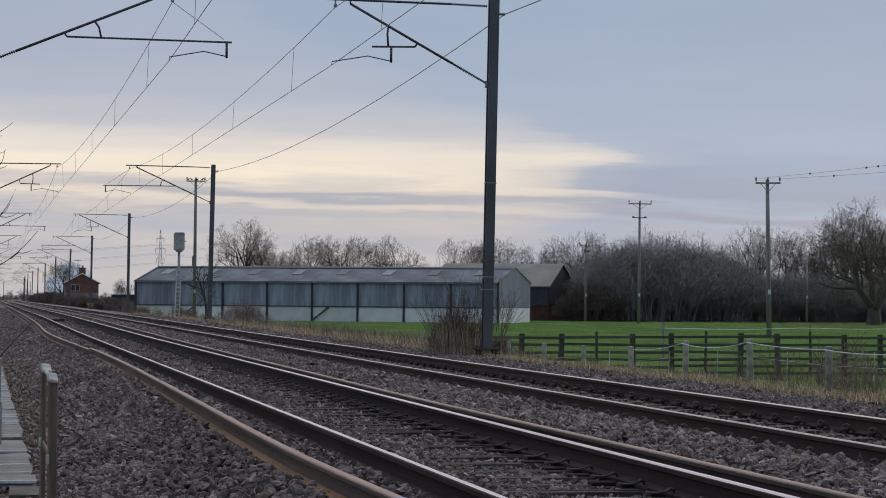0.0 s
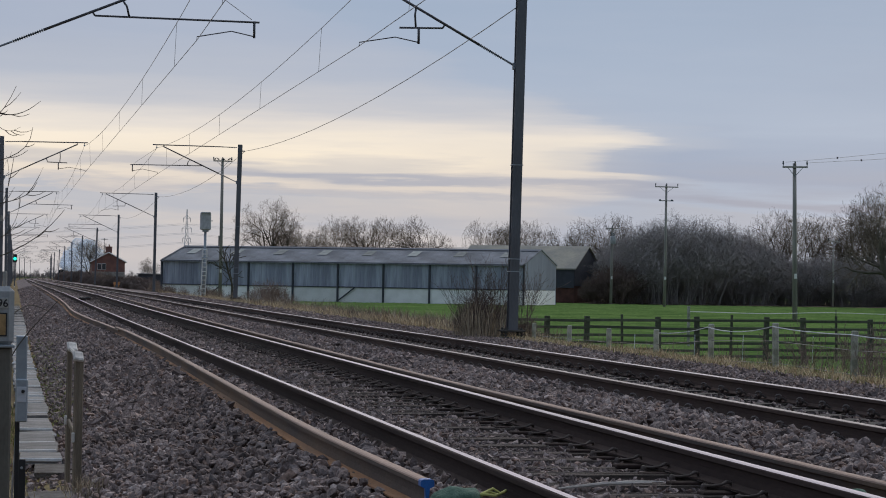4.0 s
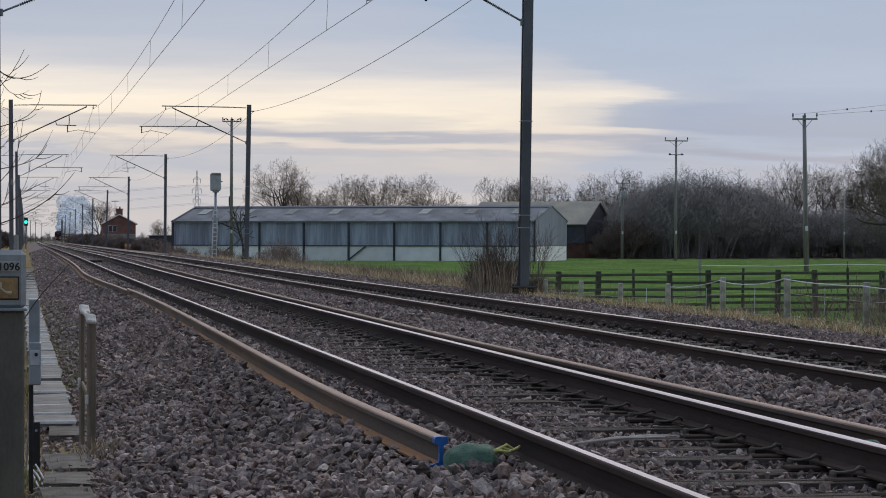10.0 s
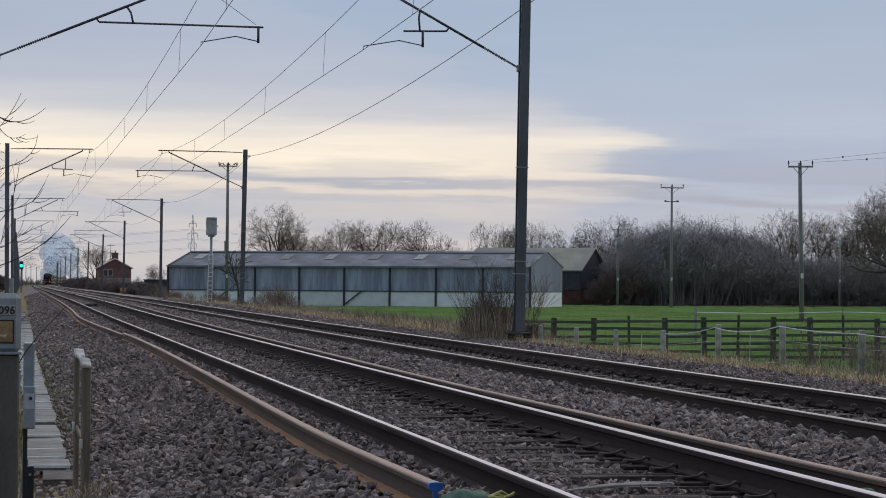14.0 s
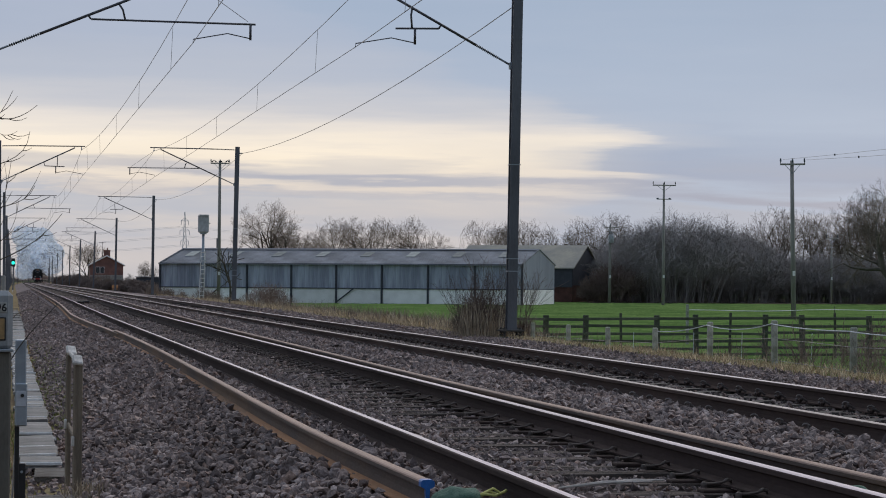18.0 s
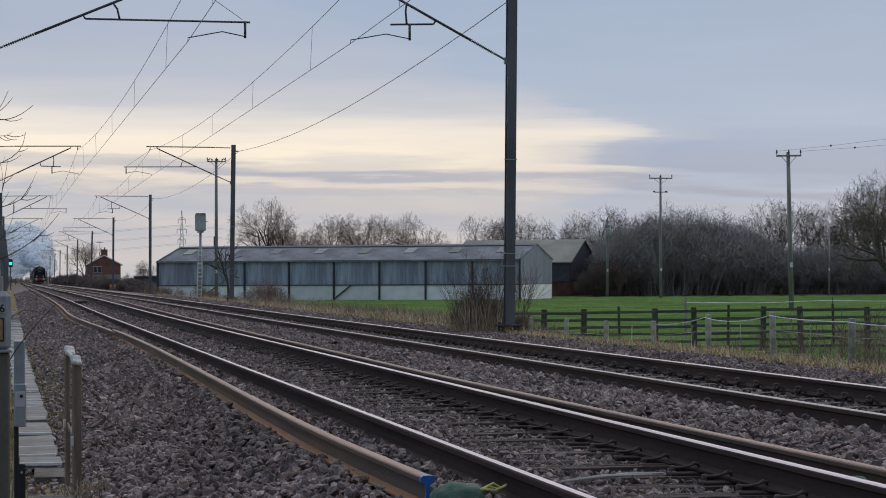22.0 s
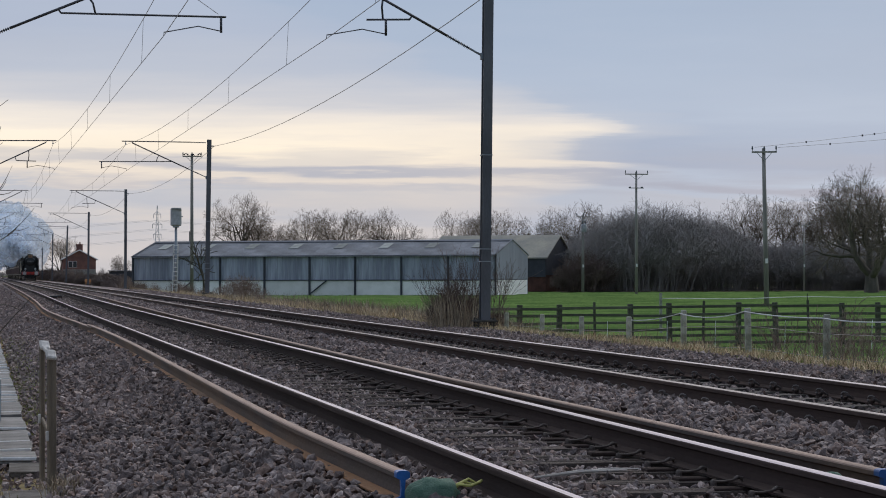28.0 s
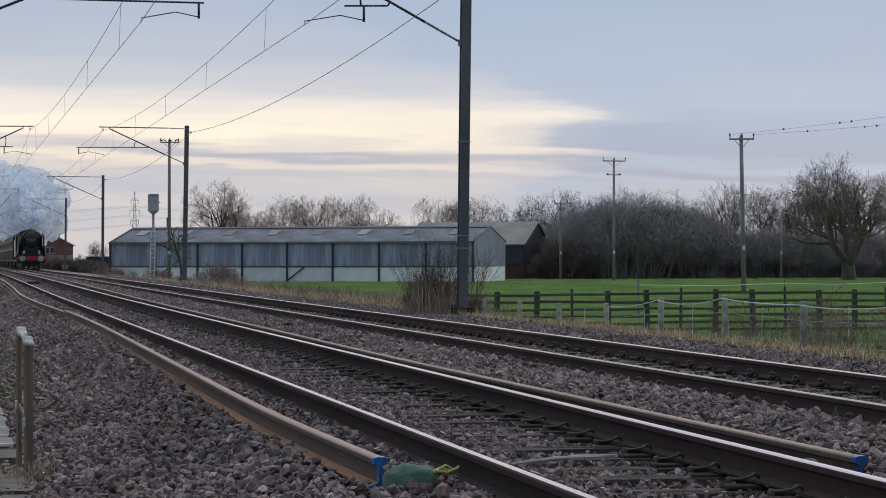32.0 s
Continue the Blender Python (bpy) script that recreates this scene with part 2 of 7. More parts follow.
TIMBER = mat("sleeper_timber", (0.165, 0.128, 0.110), 0.95, 0, 0.5, 5, 60, 0.8, col2=(0.070, 0.055, 0.047), stretch=(0.6, 6, 6), rand=0.3, island=0.3)
CLIP_DARK = mat("clip_dark", (0.15, 0.125, 0.115), 0.65, 0.0, 0.3, 20, 90, 0.2, rand=0.25)
SLEEPER_CONC = mat("sleeper_concrete", (0.085, 0.072, 0.064), 0.9, 0, 0.3, 5, 90, 0.3, rand=0.15)
CLIP = mat("clip_steel", (0.115, 0.088, 0.076), 0.6, 0.0, 0.3, 20, 90, 0.2, rand=0.25)
SHADES = [(0.108, 0.085, 0.080), (0.365, 0.280, 0.246), (0.195, 0.162, 0.157), (0.285, 0.195, 0.156), (0.435, 0.340, 0.300), (0.142, 0.113, 0.106), (0.288, 0.226, 0.208), (0.55, 0.445, 0.40)]
STONE = rock("ballast_stone", [tuple(1.24 * v for v in c) for c in SHADES])
# the same rock in a darker tone than STONE
STONE_MID = rock("ballast_mid_tone", [(0.87 * r, 0.87 * g, 0.88 * b) for r, g, b in SHADES])
STONE_DAMP = rock("damp_stone", [(0.46 * c[0], 0.47 * c[1], 0.48 * c[2]) for c in SHADES])
STONE_SINGLE = rock("loose_stone", [(0.95 * r, 0.95 * g, 0.96 * b) for r, g, b in SHADES], True)
STONE_DIRTY = rock("ballast_dirty", [(0.098, 0.071, 0.060), (0.205, 0.145, 0.116), (0.13, 0.102, 0.090), (0.255, 0.188, 0.152), (0.113, 0.081, 0.068), (0.175, 0.137, 0.12)])
# paler than the near bed: brightness of far stone tops is in the colour
BALLAST_FAR = mat("ballast_distant_pale", (0.28, 0.23, 0.218), 0.95, 0, 0.5, 0.7, 9, 1.0, col2=(0.20, 0.165, 0.155), rand=0.0, spec=0.0)
# bed fines, coloured near black to paint the shade between stones
BALLAST_GAPS = mat("ballast_bed", (0.05, 0.041, 0.037), 0.95, 0, 0.55, 0.8, 16, 1.0, col2=(0.035, 0.029, 0.026), rand=0.0, spec=0.0)
GRASS_GROUND = mat("verge_soil", (0.27, 0.215, 0.12), 0.95, 0, 0.45, 0.5, 9, 0.8, col2=(0.20, 0.145, 0.095), rand=0.0, spec=0.0)
FIELD = mat("field_grass", (0.133, 0.205, 0.064), 0.95, 0, 0.65, 0.3, 5.0, 0.5, col2=(0.078, 0.135, 0.041), rand=0.0, spec=0.0)
PALE_STEEL = mat("pale_steel", (0.62, 0.62, 0.62), 0.6, 0.1, 0.2, 4, 40, 0.05)
SIGNAL_GREY = mat("signal_case", (0.42, 0.43, 0.45), 0.6, 0.1, 0.25, 4, 40, 0.05)
GREEN_GRASS = mat("green_grass", (0.20, 0.24, 0.07), 0.9, 0, 0.3, 3, 30, 0, col2=(0.28, 0.265, 0.10), island=0.35, rand=0.0)
DRY_GRASS = mat("dry_grass", (0.63, 0.50, 0.32), 0.9, 0, 0.35, 1.3, 30, 0, col2=(0.40, 0.29, 0.17), island=0.4, rand=0.0)
MAST = mat("mast_steel", (0.16, 0.165, 0.185), 0.55, 0.5, 0.3, 1.5, 40, 0.1, stretch=(1, 1, 0.3), rand=0.1)
TUBE = mat("cantilever_tube", (0.10, 0.10, 0.115), 0.5, 0.6, 0.2, 3, 40, 0.05)
INSUL = mat("insulator", (0.09, 0.11, 0.13), 0.25, 0, 0.2, 10, 60, 0)
WIRE = mat("wire", (0.20, 0.19, 0.19), 0.5, 0.7, 0.1, 2, 20, 0)
FOOTING = mat("footing", (0.085, 0.078, 0.07), 0.95, 0, 0.3, 4, 60, 0.3)
PALE_WOOD = mat("pale_wood", (0.56, 0.51, 0.47), 0.9, 0, 0.3, 5, 60, 0.4, stretch=(0.5, 5, 5))
CONC = mat("concrete", (0.33, 0.31, 0.28), 0.9, 0, 0.28, 3, 70, 0.35, rand=0.12)
LID = mat("trough_lid", (0.28, 0.265, 0.25), 0.9, 0, 0.38, 3.5, 60, 0.35, rand=0.16)
LID_OLD = mat("sunk_lid", (0.17, 0.152, 0.135), 0.95, 0, 0.4, 6, 60, 0.5, col2=(0.10, 0.085, 0.072), rand=0.2)
FENCE_CONC = mat("fence_concrete", (0.42, 0.425, 0.355), 0.9, 0, 0.35, 7, 60, 0.35, col2=(0.22, 0.23, 0.17), rand=0.15)
FENCE_WOOD = mat("fence_wood", (0.115, 0.118, 0.082), 0.9, 0, 0.4, 2, 40, 0.4, col2=(0.064, 0.072, 0.046), rand=0.2)
RAIL_WOOD = mat("handrail_wood", (0.215, 0.168, 0.12), 0.85, 0, 0.3, 5, 50, 0.35, col2=(0.14, 0.11, 0.08), stretch=(4, 4, 0.5))
POLE_WOOD = mat("pole_wood", (0.305, 0.285, 0.26), 0.9, 0, 0.3, 1.5, 30, 0.3, stretch=(3, 3, 0.3))
STRAW = mat("bleached_straw", (0.40, 0.32, 0.225), 0.9, 0, 0.3, 3, 30, 0, island=0.35, rand=0.0)
CAP = mat("weathered_cap", (0.68, 0.635, 0.59), 0.85, 0, 0.3, 14, 60, 0.2)
WHITE = mat("white_paint", (0.80, 0.785, 0.77), 0.6, 0, 0.15, 9, 60, 0.1)
GREY_METAL = mat("grey_cabinet", (0.62, 0.645, 0.70), 0.5, 0.1, 0.14, 1.5, 30, 0.04)
GALV = mat("galvanised", (0.30, 0.335, 0.37), 0.45, 0.5, 0.15, 6, 40, 0.05)
POST_GREEN = mat("telephone_post", (0.132, 0.122, 0.103), 0.65, 0, 0.35, 5, 60, 0.2, col2=(0.094, 0.086, 0.072), stretch=(1, 1, 0.4))
POST_CAP = mat("telephone_housing", (0.32, 0.335, 0.345), 0.6, 0, 0.2, 8, 60, 0.1)
BLACK = mat("black", (0.02, 0.02, 0.022), 0.5, 0, 0.3, 6, 50, 0.05)
PLATE = mat("number_plate", (0.34, 0.34, 0.32), 0.6, 0, 0.25, 20, 80, 0.1)
BRASS = mat("phone_plate", (0.37, 0.24, 0.11), 0.6, 0.1, 0.3, 18, 80, 0.15)
HEADBOARD = mat("headboard", (0.36, 0.21, 0.11), 0.6, 0, 0.2, 10, 60, 0.05)
CREAM = mat("cream", (0.62, 0.52, 0.38), 0.6, 0, 0.2, 10, 60, 0.05)
SACK = mat("green_sack", (0.068, 0.138, 0.096), 0.85, 0, 0.35, 14, 120, 0.5, col2=(0.12, 0.195, 0.145))
ORANGE = mat("orange_board", (0.50, 0.23, 0.09), 0.6, 0, 0.25, 6, 40, 0.1)
YELLOW = mat("yellow_rope", (0.55, 0.52, 0.16), 0.7, 0, 0.3, 14, 80, 0.1)
CABLE = mat("white_cable", (0.42, 0.42, 0.44), 0.5, 0, 0.15, 8, 60, 0)
TAPE = mat("white_tape", (0.72, 0.74, 0.76), 0.7, 0, 0.15, 8, 60, 0)
BARN_SHEET = mat("barn_sheet", (0.372, 0.40, 0.475), 0.75, 0.05, 0.4, 0.9, 5, 0.1, col2=(0.232, 0.25, 0.31), stretch=(2.4, 2.4, 0.18), rand=0.12)
BARN_ROOF = mat("barn_roof", (0.23, 0.243, 0.268), 0.85, 0, 0.35, 0.45, 5, 0.15, col2=(0.135, 0.143, 0.16), rand=0.1)
MOSS_ROOF = mat("moss_roof", (0.35, 0.325, 0.26), 0.9, 0, 0.3, 0.4, 5, 0.2, col2=(0.26, 0.25, 0.22))
SKYLIGHT = mat("skylight", (0.34, 0.35, 0.33), 0.9, 0, 0.2, 2, 20, 0.02, rand=0.3, spec=0.1)
LIGHT_SHEET = mat("gable_sheet", (0.27, 0.30, 0.36), 0.7, 0.1, 0.2, 0.5, 6, 0.1, stretch=(2, 2, 0.2))
WALL_WHITE = mat("barn_white_wall", (0.88, 0.87, 0.85), 0.85, 0, 0.12, 1.0, 20, 0.15, col2=(0.78, 0.775, 0.75))
STEEL_DARK = mat("barn_frame", (0.06, 0.065, 0.08), 0.7, 0.2, 0.2, 2, 30, 0.05)
BRICK_DARK = mat("sooty_brick", (0.12, 0.055, 0.042), 0.9, 0, 0.35, 1.5, 12, 0.3)
BRICK = mat("red_brick", (0.245, 0.118, 0.095), 0.9, 0, 0.3, 0.8, 12, 0.3, col2=(0.17, 0.09, 0.076))
SLATE = mat("roof_tile", (0.12, 0.10, 0.10), 0.85, 0, 0.25, 1.5, 14, 0.2)
GLASS = mat("window_glass", (0.05, 0.055, 0.06), 0.1, 0, 0.1, 3, 10, 0)
OAK_BARK = mat("oak_bark", (0.15, 0.128, 0.108), 0.95, 0, 0.4, 2, 24, 0.6, col2=(0.09, 0.078, 0.064), stretch=(1, 1, 0.3))
BARK = mat("bark", (0.085, 0.07, 0.055), 0.95, 0, 0.35, 2, 24, 0.5, col2=(0.06, 0.055, 0.04), stretch=(1, 1, 0.3), rand=0.2)
LITTER = mat("leaf_litter", (0.17, 0.135, 0.105), 0.95, 0, 0.5, 0.6, 8, 0.8, col2=(0.11, 0.09, 0.07), rand=0.0, spec=0.0)
TWIG = mat("twig", (0.185, 0.15, 0.12), 0.95, 0, 0.3, 1, 10, 0, rand=0.2, spec=0.0)
SHRUB = mat("shrub_twig", (0.345, 0.312, 0.30), 0.95, 0, 0.25, 0.6, 6, 0, col2=(0.262, 0.242, 0.229), rand=0.25, spec=0.0)
HEDGE = mat("hedge_twig", (0.22, 0.175, 0.157), 0.95, 0, 0.3, 0.5, 6, 0, rand=0.25, spec=0.0)
BUSH = mat("bush_twig", (0.195, 0.148, 0.128), 0.95, 0, 0.35, 1, 10, 0, rand=0.2, spec=0.0)
BRAMBLE = mat("bramble", (0.275, 0.21, 0.172), 0.95, 0, 0.35, 1, 10, 0, rand=0.2, island=0.3)
LEAF = mat("dead_leaf", (0.20, 0.085, 0.055), 0.75, 0, 0.35, 6, 40, 0.1, col2=(0.12, 0.052, 0.042), island=0.4, rand=0)
LOCO_BLACK = mat("loco_black", (0.016, 0.017, 0.018), 0.35, 0, 0.3, 1, 12, 0.03)
LOCO_RED = mat("buffer_red", (0.42, 0.035, 0.025), 0.5, 0, 0.2, 2, 20, 0.03)
LOCO_GREY = mat("buffer_steel", (0.38, 0.37, 0.36), 0.4, 0.6, 0.2, 4, 30, 0.05)
COACH_RED = mat("coach_maroon", (0.065, 0.034, 0.036), 0.75, 0, 0.15, 1, 10, 0.02, spec=0.15)
COACH_CREAM = mat("coach_cream", (0.33, 0.28, 0.25), 0.75, 0, 0.15, 1, 10, 0.02, spec=0.15)
COACH_GLASS = mat("coach_glass", (0.05, 0.05, 0.06), 0.6, 0, 0.2, 2, 10, 0, spec=0.15)


def vapour(name, col, thin, thick):
    """Lit vapour: scatters both ways and lets the sky through, more so in its gaps. thin, thick: how dense its gaps and its folds are."""
    m = bpy.data.materials.new(name)
    m.use_nodes = True
    nt = m.node_tree
    n, l = nt.nodes, nt.links
    n.remove(n["Principled BSDF"])
    dif, tra, cle = n.new("ShaderNodeBsdfDiffuse"), n.new("ShaderNodeBsdfTranslucent"), n.new("ShaderNodeBsdfTransparent")
    dif.inputs[0].default_value = tra.inputs[0].default_value = (*col, 1)
    a, b = n.new("ShaderNodeMixShader"), n.new("ShaderNodeMixShader")
    a.inputs[0].default_value = 0.6
    l.new(dif.outputs[0], a.inputs[1])
    l.new(tra.outputs[0], a.inputs[2])
    co, t, r = n.new("ShaderNodeTexCoord"), n.new("ShaderNodeTexNoise"), n.new("ShaderNodeMapRange")
    t.inputs["Scale"].default_value, t.inputs["Detail"].default_value = 1.3, 3
    l.new(co.outputs["Object"], t.inputs["Vector"])
    l.new(t.outputs["Fac"], r.inputs[0])
    r.inputs[1].default_value, r.inputs[2].default_value, r.inputs[3].default_value, r.inputs[4].default_value = 0.35, 0.65, thin, thick
    l.new(r.outputs[0], b.inputs[0])
    l.new(cle.outputs[0], b.inputs[1])
    l.new(a.outputs[0], b.inputs[2])
    l.new(b.outputs[0], n["Material Output"].inputs[0])
    return m


STEAM = vapour("steam", (0.84, 0.905, 0.99), 0.3, 0.8)
STEAM_THIN = vapour("thin_steam", (0.82, 0.90, 1.0), 0.0, 0.26)
GREEN_LAMP = glow_mat("green_lamp", (0.02, 0.72, 0.52), 1.6)
PYLON = mat("pylon_steel", (0.55, 0.56, 0.60), 0.6, 0.3, 0.1, 1, 5, 0)


# ---- mesh tools ----
class Shape:
    """Vertices and faces that grow piece by piece."""

    def __init__(self):
        self.v, self.f, self.m = [], [], []

    def add(self, verts, faces, mi=0, xf=None):
        k = len(self.v)
        self.v += [tuple(xf @ Vector(p)) if xf else tuple(p) for p in verts]
        self.f += [tuple(i + k for i in f) for f in faces]
        self.m += [mi] * len(faces)
        return self

    def box(self, cx, cy, cz, sx, sy, sz, c=0.0, mi=0, xf=None):
        """A box of that centre and size, its edges cut by c."""
        hx, hy, hz = sx / 2, sy / 2, sz / 2
        if not c:
            v = [(cx + a * hx, cy + b * hy, cz + d * hz) for a in (-1, 1) for b in (-1, 1) for d in (-1, 1)]
            return self.add(v, [(0, 1, 3, 2), (4, 6, 7, 5), (0, 4, 5, 1), (2, 3, 7, 6), (0, 2, 6, 4), (1, 5, 7, 3)], mi, xf)
        ix, v = {}, []
        for s in itertools.product((-1, 1), repeat=3):
            for ax in range(3):
                h = [hx - c, hy - c, hz - c]
                h[ax] += c
                ix[s, ax] = len(v)
                v.append((cx + s[0] * h[0], cy + s[1] * h[1], cz + s[2] * h[2]))
        f = []
        for ax in range(3):
            a, b = (ax + 1) % 3, (ax + 2) % 3
            for sg in (-1, 1):
                q = []
                for u, w in ((-1, -1), (1, -1), (1, 1), (-1, 1)):
                    s = [0, 0, 0]
                    s[ax], s[a], s[b] = sg, u, w
                    q.append(ix[tuple(s), ax])
                f.append(tuple(q if sg > 0 else q[::-1]))
            for u, w in itertools.product((-1, 1), repeat=2):
                s0, s1 = [0, 0, 0], [0, 0, 0]
                s0[ax], s1[ax], s0[a], s1[a], s0[b], s1[b] = -1, 1, u, u, w, w
                q = [ix[tuple(s0), a], ix[tuple(s1), a], ix[tuple(s1), b], ix[tuple(s0), b]]
                f.append(tuple(q if u * w < 0 else q[::-1]))
        for s in itertools.product((-1, 1), repeat=3):
            q = [ix[s, 0], ix[s, 1], ix[s, 2]]
            f.append(tuple(q if s[0] * s[1] * s[2] > 0 else q[::-1]))
        return self.add(v, f, mi, xf)

    def tube(self, pts, r, n=6, mi=0, caps=True, xf=None):
        """A round bar along points, with one radius or one for each point."""
        pts = [Vector(p) for p in pts]
        rs = r if isinstance(r, (list, tuple)) else [r] * len(pts)
        v, f = [], []
        for i, p in enumerate(pts):
            d = (pts[min(i + 1, len(pts) - 1)] - pts[max(i - 1, 0)]).normalized()
            up = Vector((0, 0, 1)) if abs(d.z) < 0.9 else Vector((1, 0, 0))
            a = d.cross(up).normalized()
            b = a.cross(d)
            for k in range(n):
                t = 2 * math.pi * k / n
                v.append(p + (a * math.cos(t) + b * math.sin(t)) * rs[i])
        for i in range(len(pts) - 1):
            for k in range(n):
                q = (k + 1) % n
                f.append((i * n + k, i * n + q, (i + 1) * n + q, (i + 1) * n + k))
        if caps:
            f.append(tuple(range(n))[::-1])
            f.append(tuple(range((len(pts) - 1) * n, len(pts) * n)))
        return self.add(v, f, mi, xf)

    def prism(self, outline, y0, y1, mi=0, xf=None):
        """An outline in x and z, drawn out from y0 to y1."""
        n = len(outline)
        v = [(x, y0, z) for x, z in outline] + [(x, y1, z) for x, z in outline]
        f = [(i, (i + 1) % n, n + (i + 1) % n, n + i) for i in range(n)] + [tuple(range(n))[::-1], tuple(range(n, 2 * n))]
        return self.add(v, f, mi, xf)

    def disc(self, centre, axis, r, thick, n=20, mi=0, rings=((1.0, 0.0), (1.0, 1.0))):
        """A turned piece: rings of (radius factor, height factor) along the axis."""
        a = Vector(axis).normalized()
        pts = [Vector(centre) + a * thick * h for _, h in rings]
        return self.tube_rings(pts, a, [r * k for k, _ in rings], n, mi)

    def tube_rings(self, pts, a, rs, n, mi):
        up = Vector((0, 0, 1)) if abs(a.z) < 0.9 else Vector((1, 0, 0))
        s = a.cross(up).normalized()
        b = s.cross(a)
        v = [p + (s * math.cos(2 * math.pi * k / n) + b * math.sin(2 * math.pi * k / n)) * r for p, r in zip(pts, rs) for k in range(n)]
        f = [(i * n + k, i * n + (k + 1) % n, (i + 1) * n + (k + 1) % n, (i + 1) * n + k) for i in range(len(pts) - 1) for k in range(n)]
        f += [tuple(range(n))[::-1], tuple(range((len(pts) - 1) * n, len(pts) * n))]
        return self.add(v, f, mi)

    def mesh(self, name, *mats, smooth=False, fix=True):
        me = bpy.data.meshes.new(name)
        me.from_pydata(self.v, [], self.f)
        for m in mats:
            me.materials.append(m)
        if len(mats) > 1:
            me.polygons.foreach_set("material_index", self.m)
        if fix and len(self.f) < 4000:
            bm = bmesh.new()
            bm.from_mesh(me)
            bmesh.ops.recalc_face_normals(bm, faces=bm.faces)
            bm.to_mesh(me)
            bm.free()
        if smooth:
            me.polygons.foreach_set("use_smooth", [True] * len(me.polygons))
        me.update()
        return me


def part(name, shape, material, parent, label="", smooth=False, at=None):
    """One mesh object under a thing or under a part."""
    mats = material if isinstance(material, tuple) else (material,)
    me = shape if isinstance(shape, bpy.types.Mesh) else shape.mesh(name, *mats, smooth=smooth)
    ob = new(name, me)
    ob.parent = parent
    if at:
        ob.matrix_basis = at
    return tagged(ob, label)


def lettering(words, size, depth, material):
    """Raised characters in the built-in font, their foot on y = 0, centred on x = 0."""
    cu = bpy.data.curves.new("lettering", "FONT")
    cu.body, cu.size, cu.extrude, cu.align_x, cu.resolution_u = words, size, depth / 2, "CENTER", 3
    cu.offset = 0.02 * size
    ob = bpy.data.objects.new("lettering", cu)
    scene.collection.objects.link(ob)
    bpy.context.view_layer.update()
    me = bpy.data.meshes.new_from_object(ob.evaluated_get(bpy.context.evaluated_depsgraph_get()))
    bpy.data.objects.remove(ob)
    bpy.data.curves.remove(cu)
    me.materials.clear()
    me.materials.append(material)
    return me


def thing(name, m, label, category, group="", kind=""):
    ob = new(name)
    ob.empty_display_size = 0.2
    ob.matrix_basis = m
    return tagged(ob, label, category, group, kind)


def solid(name, shape, material, label, category, group="", kind="", m=None, smooth=False):
    """A thing of one mesh."""
    mats = material if isinstance(material, tuple) else (material,)
    ob = new(name, shape.mesh(name, *mats, smooth=smooth))
    if m:
        ob.matrix_basis = m
    return tagged(ob, label, category, group, kind)


def smoothstep(a, b, x):
    t = min(1.0, max(0.0, (x - a) / (b - a)))
    return t * t * (3 - 2 * t)


def bend(y):
    """How far the line has curved to the right."""
    return 6.06e-5 * max(0.0, y - 610) ** 2


def bend_far(y):
    """The far track draws a little nearer to the other past the crossing."""
    return bend(y) - 0.40 * smoothstep(60, 140, y)


def rise(y):
    """The line's slight rise past the crossing."""
    return 0.09 * smoothstep(55, 130, y)


NEAR, FAR, HALF = 3.335, 6.945, 0.755  # the two tracks' middles and half the distance of a pair of rails


# ---- ground ----
PROFILE = [(-4000, -0.9), (-40, -0.9), (-6, -0.72), (-0.3, -0.68), (0.45, -0.66), (0.62, -0.62), (1.0, -0.50), (1.6, -0.34), (1.86, -0.235), (2.0, -0.20), (2.2, -0.18), (2.4, -0.15), (2.5, -0.15), (2.65, -0.19), (2.75, -0.195), (3.2, -0.195), (3.5, -0.22), (4.0, -0.22), (4.35, -0.20), (4.75, -0.14), (5.2, -0.105),
           (5.8, -0.12), (6.1, -0.17), (7.8, -0.19), (7.95, -0.16), (8.5, -0.14), (9.2, -0.115), (9.8, -0.14), (10.4, -0.21), (11.0, -0.40), (12.0, -0.85), (16, -0.98), (60, -0.90), (4000, -0.8)]
PX, PZ = [p[0] for p in PROFILE], [p[1] for p in PROFILE]


def level(x, y):
    """The ground's height."""
    u = x - bend(y)
    return float(np.interp(u, PX, PZ)) + (rise(y) if -1 < u < 10 else 0.0)


def sheet(xs, ys, lift, rough=0.0, scale=1.0):
    s = Shape()
    for y in ys:
        for x in xs:
            xx = x + (bend(y) if abs(x) < 60 else 0)
            z = level(xx, y) + lift
            if rough:
                z += rough * noise.noise((x * scale, y * scale, 0.3)) + rough * 0.5 * noise.noise((x * scale * 3, y * scale * 3, 7.0))
            s.v.append((xx, y, z))
    n = len(xs)
    s.f = [(j * n + i, j * n + i + 1, (j + 1) * n + i + 1, (j + 1) * n + i) for j in range(len(ys) - 1) for i in range(n - 1)]
    s.m = [0] * len(s.f)
    return s


YS = [-400, -100, -40, -15, 0, 10, 20, 30, 40, 55, 70, 85, 100, 120, 140, 170, 200, 240, 300, 360, 420, 500, 560, 610, 660, 710, 760, 820, 880, 950, 1030, 1120, 1250, 1500, 2000, 4000]
ground_sheet = sheet([-4000, -1000, -300, -100, -40, -15, -6, -3, -0.3, 0.45, 0.62, 1.0, 1.6, 1.95, 4.75, 5.2, 5.8, 6.1, 7.8, 8.5, 9.2, 9.8, 10.4, 11.0, 12, 14, 16, 30, 60, 120, 300, 1000, 4000],
                            YS, -0.06)
ground_sheet.v = [(x, y, z - (0.12 if 0.3 < x - bend(y) < 10.1 else 0.0)) for x, y, z in ground_sheet.v]
